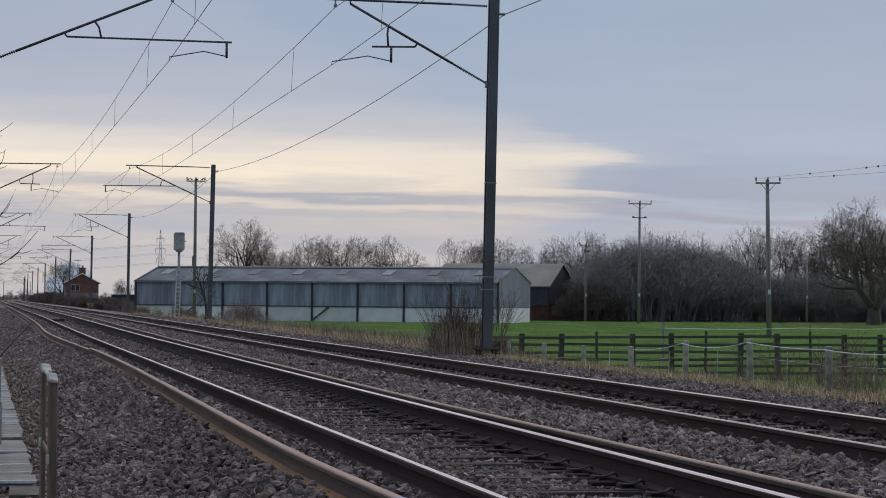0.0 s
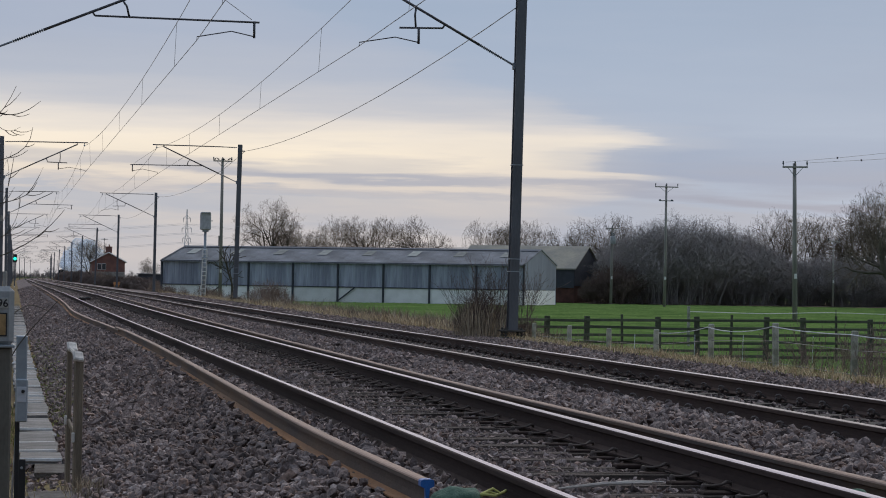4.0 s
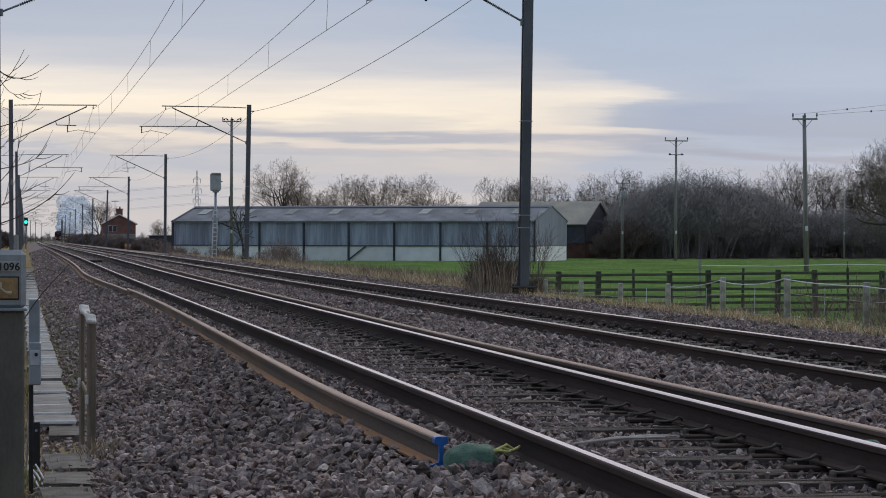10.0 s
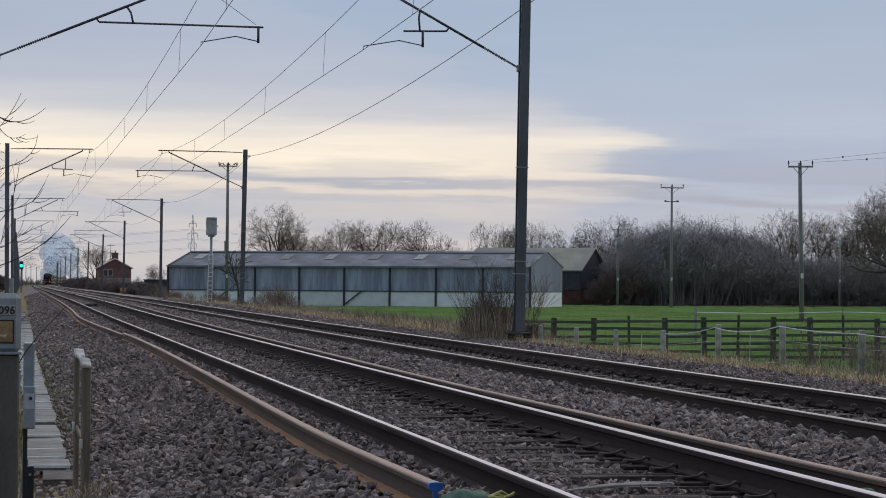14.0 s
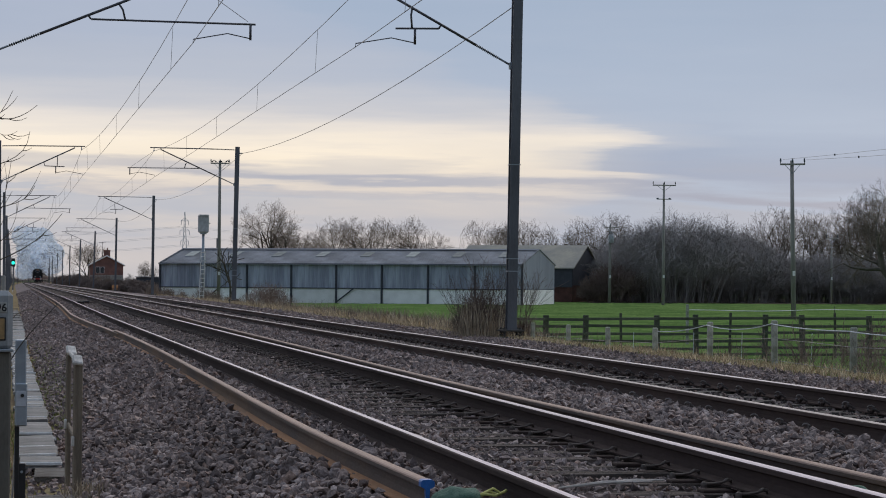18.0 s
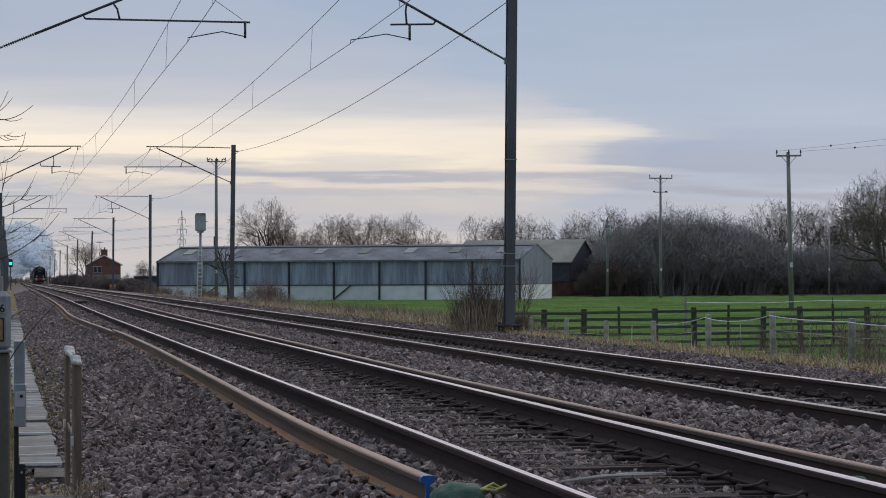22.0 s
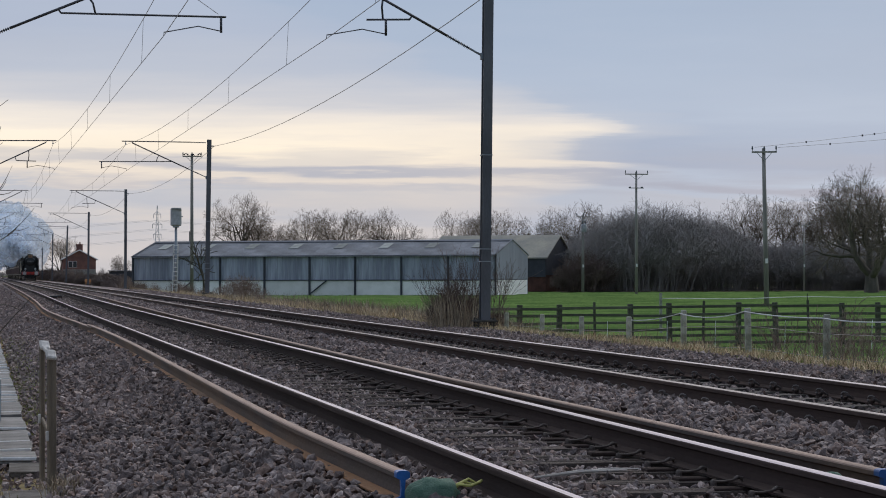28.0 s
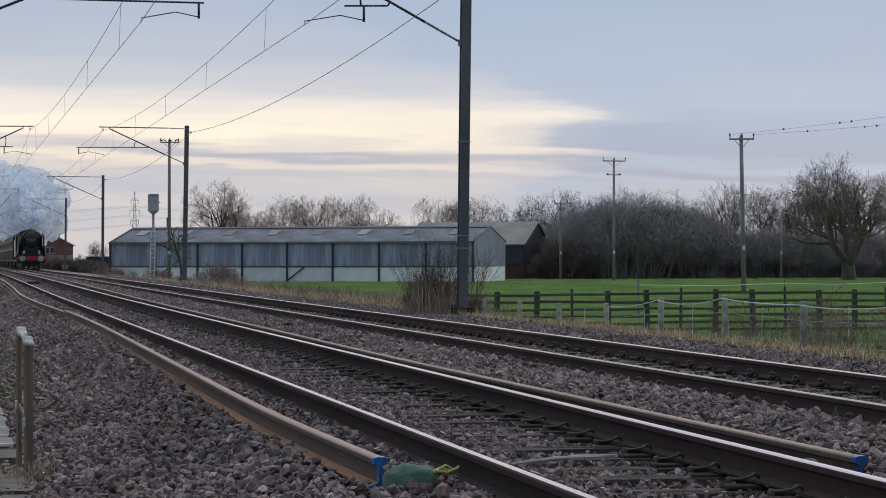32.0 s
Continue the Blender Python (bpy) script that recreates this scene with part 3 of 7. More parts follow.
ground = new("ground", ground_sheet.mesh("ground", FIELD, fix=False))
tagged(ground, "bright green grass field that runs flat to the horizon", "ground", kind="structure")


def field():
    """The pasture's tussocky surface inside the fence."""
    s, rows, cols = Shape(), 150, 330
    for j in range(rows + 1):
        y = 50 * (232 / 50) ** (j / rows)
        for i in range(cols + 1):
            x = y * math.tan(radians(3.2 + 21.8 * i / cols))
            edge = smoothstep(12.6, 14.5, x)
            h = 0.05 * noise.noise((x * 0.9, y * 0.45, 2.0)) + 0.05 * abs(noise.noise((x * 2.4, y * 0.9, 5.0))) + 0.03 * noise.noise((x * 5.0, y * 1.6, 8.0))
            s.v.append((x, y, level(x, y) - 0.08 + edge * (0.05 + h)))
    n = cols + 1
    s.f = [(j * n + i, j * n + i + 1, (j + 1) * n + i + 1, (j + 1) * n + i) for j in range(rows) for i in range(cols) if s.v[j * n + i][0] > 12.4]
    s.m = [0] * len(s.f)
    tagged(new("field", s.mesh("field", FIELD, fix=False)), "tussocky green pasture before the barn", "field", kind="structure")


field()
verge = new("verge", sheet([9.6, 10.0, 10.4, 11.0, 11.5, 12.0, 13.5], [-60, -40, -25, -15, -8, -2, 5, 10, 14, 18, 22, 26, 30, 34, 38, 42, 46, 50, 55, 60, 70, 85, 100, 120, 140, 170, 200, 240, 300, 420, 600, 700, 800, 900, 1000, 1200, 1500], 0.0, 0.04).mesh("verge", GRASS_GROUND, fix=False))
tagged(verge, "rough verge of dry grass and bare soil beside the ballast", "verge", kind="structure")
rough = new("rough_ground", sheet([13.3, 16, 20, 28, 45, 70], [236, 250, 280, 320, 360, 420, 500, 600, 700, 800, 900, 1000, 1200, 1500], 0.01, 0.08).mesh("rough_ground", GRASS_GROUND, fix=False))
tagged(rough, "rough brown ground beyond the barn", "rough ground", kind="structure")
cess = new("cess", sheet([-40, -15, -6, -4, -2.5, -1.2, -0.4, 0.2, 0.46], [-60, -40, -25, -15, -8, -2, 2, 8, 12, 15, 18, 22, 28, 36, 46, 60, 90, 140, 220, 400, 600, 700, 800, 900, 1000, 1200, 1500], 0.0, 0.04).mesh("cess", GRASS_GROUND, fix=False))
tagged(cess, "rough earth and grass beside the railway", "cess", kind="structure")


def ballast_bed():
    xs = [0.42 + 0.085 * i for i in range(112)]
    ys = [-60, -40, -25, -15, -10, -6, -3, -1, 1, 3, 4.5] + [6.0 * 1.018 ** i for i in range(60)]
    while ys[-1] < 68:
        ys.append(ys[-1] * 1.025)
    # this dark sheet shows between the stones as their gap shade
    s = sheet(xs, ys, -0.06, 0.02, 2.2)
    ob = new("ballast", s.mesh("ballast", BALLAST_GAPS, fix=False))
    tagged(ob, "grey-brown stone ballast bed with sloping shoulders, darkened for gap shade", "ballast", kind="structure")
    # from here on the bed's colour is lightened for distance
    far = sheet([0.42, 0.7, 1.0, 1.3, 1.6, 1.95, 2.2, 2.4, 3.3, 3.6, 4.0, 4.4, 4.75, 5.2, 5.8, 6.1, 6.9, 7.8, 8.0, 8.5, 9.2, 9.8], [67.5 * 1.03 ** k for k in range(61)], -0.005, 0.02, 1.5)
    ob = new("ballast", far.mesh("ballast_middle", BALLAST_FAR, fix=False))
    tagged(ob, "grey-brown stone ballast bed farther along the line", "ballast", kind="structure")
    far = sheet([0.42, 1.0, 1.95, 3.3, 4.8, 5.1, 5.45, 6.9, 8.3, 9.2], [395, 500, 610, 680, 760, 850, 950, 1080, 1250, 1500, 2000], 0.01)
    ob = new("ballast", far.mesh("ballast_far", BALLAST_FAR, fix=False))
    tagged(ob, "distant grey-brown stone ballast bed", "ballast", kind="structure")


ballast_bed()


# ---- tracks ----
# half of a flat-bottom rail's outline, from the middle of its head down
RAIL_HALF = [(0.0, 0.0), (0.022, -0.001), (0.032, -0.006), (0.035, -0.014), (0.035, -0.036), (0.012, -0.048), (0.009, -0.09), (0.012, -0.130), (0.045, -0.143), (0.070, -0.149), (0.070, -0.159), (0.0, -0.159)]
RAIL_LINE = [(x, z) for x, z in RAIL_HALF] + [(-x, z) for x, z in RAIL_HALF[-2:0:-1]]


def rail_shape(path, tops=(0, 1, -1, -2), webs=False):
    """A rail along (x, y, z) points of its head's middle; the faces round the head's middle take the second material."""
    n = len(RAIL_LINE)
    s = Shape()
    for p in path:
        s.v += [(p[0] + x, p[1], p[2] + z) for x, z in RAIL_LINE]
    polished = {k % n for k in tops}
    for j in range(len(path) - 1):
        for k in range(n):
            q = (k + 1) % n
            s.f.append((j * n + k, j * n + q, (j + 1) * n + q, (j + 1) * n + k))
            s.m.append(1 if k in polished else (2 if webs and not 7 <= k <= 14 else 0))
    s.f += [tuple(range(n)), tuple(range((len(path) - 1) * n, len(path) * n))[::-1]]
    s.m += [0, 0]
    return s


STEPS = [-60, -12, 0, 6, 12, 18, 25, 32, 40, 50, 60, 70, 80, 90, 100, 110, 120, 130, 140, 160, 190, 230, 280, 340, 420, 520, 610, 650, 700, 750, 800, 850, 900, 960, 1020, 1100, 1200, 1350, 1500]
PITCH = 0.65


def track(middle, timber, label, bend=bend):
    tr = thing("railway_track", pose(0, 0, 0), label, "railway track", kind="structure")
    for side in (-1, 1):
        part("rail", rail_shape([(middle + side * HALF + bend(y), y, rise(y)) for y in STEPS], (0, 1, -1, -2) if side > 0 or not timber else (0, 1, -1)), (RAIL_SIDE, RAIL_TOP) if timber else (RAIL_RUST, RAIL_DULL if side > 0 else RAIL_WORN), tr, "steel rail with a polished running surface")
    rnd = random.Random(5 if timber else 9)
    if timber:
        shapes = []
        for _ in range(5):
            s, q = Shape(), -0.125  # weathered timber, cracked along its grain
            while q < 0.12:
                w = rnd.uniform(0.05, 0.12)
                b = Shape().box(rnd.uniform(-0.03, 0.03), q + w / 2, -0.06, 2.56 + rnd.uniform(-0.08, 0.06), w - 0.006, 0.12, 0.006)
                lift, tilt = rnd.uniform(-0.012, 0.008), rnd.uniform(-0.006, 0.006)
                s.add([(x, y + rnd.uniform(-0.006, 0.006), z + lift + tilt * x + rnd.uniform(-0.003, 0.003)) for x, y, z in b.v], b.f)
                q += w
            shapes.append(s.mesh("sleeper", TIMBER))
    else:
        s = Shape().prism([(-1.25, -0.14), (1.25, -0.14), (1.25, -0.01), (1.2, 0), (0.45, 0.0), (0.3, -0.03), (-0.3, -0.03), (-0.45, 0), (-1.2, 0), (-1.25, -0.01)], -0.13, 0.13)
        shapes = [s.mesh("sleeper", SLEEPER_CONC)]
    first, count = -11.79, 249
    for i in range(count):
        y = first + i * PITCH
        part("sleeper", shapes[i % len(shapes)], None, tr, at=pose(middle + bend(y), y + rnd.uniform(-0.02, 0.02), rise(y) - (0.185 if timber else 0.166) + rnd.uniform(-0.006, 0.004), 0, 0, rnd.uniform(-0.8, 0.8)))
    # fastenings: a sprung clip on a plate each side of each rail
    s = Shape()
    if timber:
        s.box(0.06, 0, -0.026, 0.2, 0.16, 0.028, 0.006, mi=1)
        s.tube([(-0.028, -0.012, 0.016), (-0.022, -0.010, 0.046), (0.0, -0.006, 0.052), (0.03, 0.0, 0.034), (0.085, 0.004, 0.026), (0.145, 0.008, 0.026)], [0.011, 0.014, 0.014, 0.008, 0.009, 0.010], 7)
        s.disc((0.142, 0.008, 0.0), (0, 0, 1), 0.019, 0.040, 8, rings=((1, 0), (1, 0.5), (0.85, 0.85), (0.5, 1)))
    else:
        s.box(0.045, 0, -0.004, 0.10, 0.09, 0.02, 0.006, mi=1)
        s.box(0.05, 0.0, 0.022, 0.034, 0.04, 0.04, 0.01, mi=1)
        s.tube([(0.055 + 0.03 * math.cos(a), 0.05 * math.sin(a), 0.052 + 0.034 * math.sin(a + 0.5)) for a in [k * 0.63 for k in range(10)]], 0.013, 6)
        s.tube([(-0.028, 0.02, 0.022), (0.02, 0.035, 0.05), (0.055, 0.05, 0.06)], [0.014, 0.014, 0.012], 6)
    s.v = [(x, y * 0.85, z * 0.85) for x, y, z in s.v] if timber else [(x * 0.9, y * 0.82, z * 0.95) for x, y, z in s.v]
    me = s.mesh("rail_clip", CLIP if timber else CLIP_DARK, RAIL_SIDE)
    rest = Shape()
    for i in range(count):
        y = first + i * PITCH
        for side in (-1, 1):
            for face in (-1, 1):
                if timber and side < 0 and face < 0:
                    continue  # buried by stone
                m = pose(middle + bend(y) + side * HALF + face * 0.07, y, rise(y) - 0.162, 0, 0, 0 if face > 0 else 180)
                if 7 <= y < 54:
                    part("rail_clip", me, None, tr, at=m)
                elif y < 110:
                    for mi in (0, 1):
                        rest.add(s.v, [f for f, k in zip(s.f, s.m) if k == mi], mi, m)
    tagged(part("far_rail_clips", rest, (CLIP if timber else CLIP_DARK, RAIL_SIDE), tr), kind="stuff")
    rest = Shape()
    y = first + count * PITCH
    while y < 420:
        rest.box(middle + bend(y), y, rise(y) - 0.19, 2.55, 0.25, 0.05)
        y += PITCH
    tagged(part("far_sleepers", rest, TIMBER if timber else SLEEPER_CONC, tr), kind="stuff")
    return tr


track(NEAR, True, "running line on weathered timber sleepers with spring clips in stone ballast")
track(FAR, False, "running line on concrete sleepers with spring clips in stone ballast", bend_far)


def spare_rail(points, label, painted=True):
    t = thing("spare_rail", pose(0, 0, 0), label, "rail", "spare rails beside the track")
    p = [Vector(q) for q in points]
    fine = []
    for i in range(len(p) - 1):
        a, b, c, d = p[max(i - 1, 0)], p[i], p[i + 1], p[min(i + 2, len(p) - 1)]
        for k in range(5):
            u = k / 5
            q = 0.5 * ((2 * b) + (c - a) * u + (2 * a - 5 * b + 4 * c - d) * u * u + (3 * b - a - 3 * c + d) * u ** 3)
            fine.append(q)
    fine.append(p[-1])
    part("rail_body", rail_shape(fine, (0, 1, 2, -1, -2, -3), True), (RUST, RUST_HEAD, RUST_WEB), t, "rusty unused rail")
    if not painted:
        return t
    s = rail_shape([(fine[0].x, fine[0].y - 0.03, fine[0].z), (fine[0].x, fine[0].y + 0.05, fine[0].z)])
    s.v = [((x - fine[0].x) * 1.03 + fine[0].x, y, (z - fine[0].z + 0.08) * 1.03 + fine[0].z - 0.08) for x, y, z in s.v]
    part("end_paint", s, BLUE, t, "bright blue painted rail end")
    return t


spare_rail([(2.14, 12.12, -0.038), (2.07, 15.5, -0.038), (2.07, 19, -0.038), (2.11, 25, -0.038), (2.17, 36, -0.038), (2.15, 44.5, -0.038), (2.10, 49.2, -0.04)], "rusty spare rail on the sleeper ends with a blue end")
spare_rail([(2.12, 48.0, -0.075), (2.02, 55.6, -0.08), (1.92, 61, -0.08), (1.78, 73, -0.06), (1.85, 90, 0.01), (1.89, 118, 0.06), (1.98, 195, 0.05), (1.9, 260, 0.05)],
           "rusty spare rail half sunk in the ballast shoulder", False)
spare_rail([(4.62, 11.66, -0.038), (4.56, 17.6, -0.038), (4.50, 24.5, -0.038), (4.54, 33.8, -0.038), (4.63, 53.7, -0.038), (4.66, 74.5, 0.0), (4.95, 131, 0.05), (4.8, 200, 0.05), (4.8, 280, 0.05)],
           "rusty spare rail between the tracks with a blue end")


def sandbag(x, y, z, turn, size, label, cord=True):
    t = thing("sandbag", pose(x, y, z, 0, 0, turn), label, "sandbag", "green bags at the rail ends")
    rnd = random.Random(4)
    bm = bmesh.new()
    bmesh.ops.create_icosphere(bm, subdivisions=4, radius=1.0)
    for v in bm.verts:
        d = v.co.copy()
        fold = 0.10 * noise.noise(d * 2.2) + 0.06 * noise.noise((d.x * 3, d.y * 9, d.z * 9))
        v.co = Vector((abs(d.x) ** 0.8 * math.copysign(0.155, d.x), abs(d.y) ** 0.8 * math.copysign(0.13, d.y), abs(d.z) ** 0.85 * math.copysign(0.115, d.z))) * (1 + fold) * size
        v.co.z = max(v.co.z, -0.06)
        if d.x > 0.75:
            v.co.y *= 0.75
            v.co.z *= 0.75
    me = bpy.data.meshes.new("bag")
    bm.to_mesh(me)
    bm.free()
    me.materials.append(SACK)
    me.polygons.foreach_set("use_smooth", [True] * len(me.polygons))
    part("bag", me, None, t, at=pose(0, 0, 0.05))
    if not cord:
        return t
    s = Shape()
    for k in range(3):
        a = [(0.10 * size + rnd.uniform(-0.02, 0.03), rnd.uniform(-0.02, 0.06), 0.10), (0.13 + 0.03 * k, 0.05 * k - 0.02, 0.125 + 0.01 * k), (0.19 + 0.02 * k, 0.06 * k - 0.05, 0.12), (0.24 + 0.01 * k, 0.05 * k, 0.135)]
        s.tube(a, 0.008, 6)
    part("tie", s, YELLOW, t, "pale yellow cord")
    return t


sandbag(2.275, 11.95, -0.222, -6, 0.95, "dark green stuffed bag with pale yellow cord beside a rail end")
sandbag(4.44, 12.0, -0.225, 80, 0.85, "dark green stuffed bag tucked between two rails", False)


def stones():
    """Broken stone: the nearest stretch laid stone by stone, thinner farther off."""
    rng = np.random.default_rng(3)
    g = (1 + 5 ** 0.5) / 2
    ball = np.array([(-1, g, 0), (1, g, 0), (-1, -g, 0), (1, -g, 0), (0, -1, g), (0, 1, g), (0, -1, -g), (0, 1, -g), (g, 0, -1), (g, 0, 1), (-g, 0, -1), (-g, 0, 1)]) / 1.9
    ball_tri = np.array([(0, 11, 5), (0, 5, 1), (0, 1, 7), (0, 7, 10), (0, 10, 11), (1, 5, 9), (5, 11, 4), (11, 10, 2), (10, 7, 6), (7, 1, 8),
                         (3, 9, 4), (3, 4, 2), (3, 2, 6), (3, 6, 8), (3, 8, 9), (4, 9, 5), (2, 4, 11), (6, 2, 10), (8, 6, 7), (9, 8, 1)])
    cube = np.array([(p, q, r) for p in (-1, 1) for q in (-1, 1) for r in (-1, 1)], float) * 0.78
    cube_tri = np.array([(0, 1, 3), (0, 3, 2), (4, 6, 7), (4, 7, 5), (0, 4, 5), (0, 5, 1), (2, 3, 7), (2, 7, 6), (0, 2, 6), (0, 6, 4), (1, 5, 7), (1, 7, 3)])

    def shapes(base):
        out = []
        for k in range(24):
            w = base * rng.uniform(0.75, 1.12, (len(base), 1)) + rng.normal(0, 0.12 if len(base) > 8 else 0.07, base.shape)
            for c in rng.normal(size=(8, 3)):
                c /= np.linalg.norm(c)
                h = w @ c
                w = w - np.outer(np.maximum(h - rng.uniform(0.36, 0.68), 0), c)
            out.append(w)
        return np.array(out)

    kinds = {True: (shapes(ball), ball_tri), False: (shapes(cube), cube_tri)}

    def lay(name, x0, x1, y0, y1, gap, r0, r1, dirty=False, fine=False, sink=0.0, stretch=1.0, damp=False, mid=False):
        """Stones on a jittered grid, so that each lies in a place of its own with a gap round it."""
        forms, tri = kinds[fine]
        gx, gy = np.meshgrid(np.arange(x0, x1, gap), np.arange(y0, y1, gap * stretch))
        gx[1::2] += gap / 2
        x, y = gx.ravel(), gy.ravel()
        count = len(x)
        x, y = x + rng.uniform(-0.42, 0.42, count) * gap, y + rng.uniform(-0.42, 0.42, count) * gap * stretch
        # timbers and rails stay mostly bare
        keep = np.ones(count, bool)
        for mid, timber in ((NEAR, True), (FAR, False)):
            inside = np.abs(x - mid) < 1.3
            ph = np.abs(((y - 3.81 + PITCH / 2) % PITCH) - PITCH / 2)
            on = inside & (ph < 0.13)
            keep &= ~(on & (rng.uniform(0, 1, count) > (np.where(x < 3.0, 0.7, np.where(x < 3.4, 0.38, 0.12)) if timber else 0.25)))
            for side in (-1, 1):
                keep &= ~(np.abs(x - mid - side * HALF) < 0.08)
        spare = np.interp(y, [12.12, 15.5, 19, 25, 36, 44.5, 55.6, 61, 73], [2.14, 2.07, 2.07, 2.11, 2.17, 2.15, 2.02, 1.92, 1.78])
        keep &= ~((x > 2.06) & (x < 2.42) & (np.abs(y - 11.98) < 0.15)) & ~((np.abs(x - spare) < 0.10) & (y > 12)) & ~((np.abs(x - 4.56) < 0.13) & (y > 11.6))
        keep &= ~((x > 1.25) & (x < 1.98) & (y > 11.6) & (y < 13.0) & (sink <= 0.0))  # this stretch is laid by hand below
        if x1 < 3 and y1 == 24.0:  # the foot of the shoulder lies damp and fouled, with a ragged edge
            wet = x < 1.50 - 0.045 * (y - 12) + 0.22 * np.sin(y * 2.1) * np.sin(y * 0.7 + 1)
            keep &= wet if damp else ~wet
        inner = (np.abs(x - NEAR) < 1.02) | (np.abs(x - FAR) < 0.85)
        keep &= inner if dirty else ~inner
        x, y, spare = x[keep], y[keep], spare[keep]
        n = len(x)
        r = rng.uniform(r0, r1, n) * np.where(rng.uniform(0, 1, n) < 0.14, 1.45, 1.0)
        z = np.interp(x, PX, PZ) + 0.10 * np.clip((y - 55) / 85, 0, 1) + rng.uniform(-0.032, 0.028, n) - sink
        z += np.where((np.abs(x - spare) < 0.14) & (y > 12.3) & (y < 60), 0.004, 0.0)  # heaped against the loose rail
        w = forms[rng.integers(0, len(forms), n)]
        sc = np.stack([r * rng.uniform(0.95, 1.55, n), r * rng.uniform(0.75, 1.15, n), r * rng.uniform(0.5, 0.9, n)], 1)
        w = w * sc[:, None, :]
        for ax in ((0, 1), (1, 2), (0, 2)):
            a = rng.uniform(0, 6.28, n) if ax == (0, 1) else rng.normal(0, 0.75, n)
            c, s_ = np.cos(a)[:, None], np.sin(a)[:, None]
            p, q = w[:, :, ax[0]].copy(), w[:, :, ax[1]].copy()
            w[:, :, ax[0]], w[:, :, ax[1]] = c * p - s_ * q, s_ * p + c * q
        w = w + np.stack([x, y, z], 1)[:, None, :]
        nv = forms.shape[1]
        faces = (tri[None] + (np.arange(n) * nv)[:, None, None]).reshape(-1, 3)
        me = bpy.data.meshes.new(name)
        me.vertices.add(n * nv)
        me.vertices.foreach_set("co", w.reshape(-1).astype(np.float32))
        me.loops.add(len(faces) * 3)
        me.loops.foreach_set("vertex_index", faces.reshape(-1).astype(np.int32))
        me.polygons.add(len(faces))
        me.polygons.foreach_set("loop_start", np.arange(0, len(faces) * 3, 3, dtype=np.int32))
        me.polygons.foreach_set("loop_total", np.full(len(faces), 3, np.int32))
        me.materials.append(STONE_MID if mid else STONE_DIRTY if dirty else STONE_DAMP if damp else STONE)
        me.update(calc_edges=True)
        me.shade_flat()
        ob = new(name, me)
        tagged(ob, "loose angular grey and brown ballast stones", "ballast stones", kind="stuff")

    lay("ballast_stones", 0.44, 2.45, 10.0, 24.0, 0.064, 0.025, 0.045, fine=True, mid=True)
    lay("ballast_stones", 0.44, 2.45, 10.0, 24.0, 0.115, 0.026, 0.050, fine=True, sink=-0.014, mid=True)
    lay("ballast_stones", 0.44, 2.45, 10.0, 24.0, 0.064, 0.025, 0.045, fine=True, damp=True)
    lay("ballast_stones", 0.44, 2.45, 10.0, 24.0, 0.115, 0.026, 0.050, fine=True, damp=True, sink=-0.014)
    lay("ballast_stones", 4.3, 6.2, 10.0, 30.0, 0.062, 0.024, 0.044, fine=True, mid=True)
    lay("ballast_stones", 4.3, 6.2, 10.0, 30.0, 0.115, 0.025, 0.046, fine=True, sink=-0.014, mid=True)
    lay("ballast_stones", 2.3, 4.4, 7.5, 26.0, 0.060, 0.020, 0.038, True, fine=True, sink=0.006)
    lay("ballast_stones", 2.3, 4.4, 7.5, 26.0, 0.056, 0.016, 0.030, True)
    lay("ballast_stones", 0.04, 0.47, 13.5, 21.0, 0.07, 0.02, 0.036)
    lay("ballast_stones", 0.44, 2.45, 23.8, 66.0, 0.068, 0.030, 0.054)
    lay("ballast_stones", 4.3, 6.2, 29.8, 66.0, 0.064, 0.027, 0.048, mid=True)
    # paler rock here and past 65 m: glancing brightness put into the colour
    lay("ballast_stones", 2.3, 4.4, 25.8, 66.0, 0.062, 0.026, 0.044, True, mid=True)
    lay("ballast_stones", 5.9, 8.0, 12.0, 66.0, 0.06, 0.020, 0.034, True, sink=0.012)
    lay("ballast_stones", 5.9, 8.0, 12.0, 66.0, 0.064, 0.026, 0.046)
    lay("ballast_stones", 7.7, 9.9, 15.0, 66.0, 0.053, 0.022, 0.040)
    lay("ballast_stones", 0.44, 9.8, -12.0, 11.0, 0.070, 0.028, 0.048)
    lay("ballast_stones", 0.44, 9.8, -12.0, 9.0, 0.070, 0.026, 0.042, True)
    lay("ballast_stones", 2.3, 4.4, 65.0, 150.0, 0.11, 0.03, 0.05, True, stretch=1.4, mid=True)
    lay("ballast_stones", 5.6, 7.9, 65.0, 150.0, 0.12, 0.03, 0.05, True, stretch=1.4)
    lay("ballast_stones", 0.44, 9.8, 65.0, 150.0, 0.15, 0.04, 0.07, stretch=1.3)
    lay("ballast_stones", 0.44, 2.4, 65.0, 150.0, 0.10, 0.035, 0.06, stretch=1.4)
    lay("ballast_stones", 0.44, 2.4, 150.0, 260.0, 0.16, 0.05, 0.09, stretch=1.8)

    # the nearest stretch of the shoulder, stone by stone
    bed = bpy.data.objects["ballast"]
    meshes = []
    for k, w in enumerate(kinds[True][0][:14]):
        me = bpy.data.meshes.new("stone")
        me.from_pydata([tuple(p) for p in w], [], [tuple(int(i) for i in f) for f in ball_tri])
        me.materials.append(STONE_SINGLE)
        meshes.append(me)
    rnd = random.Random(41)
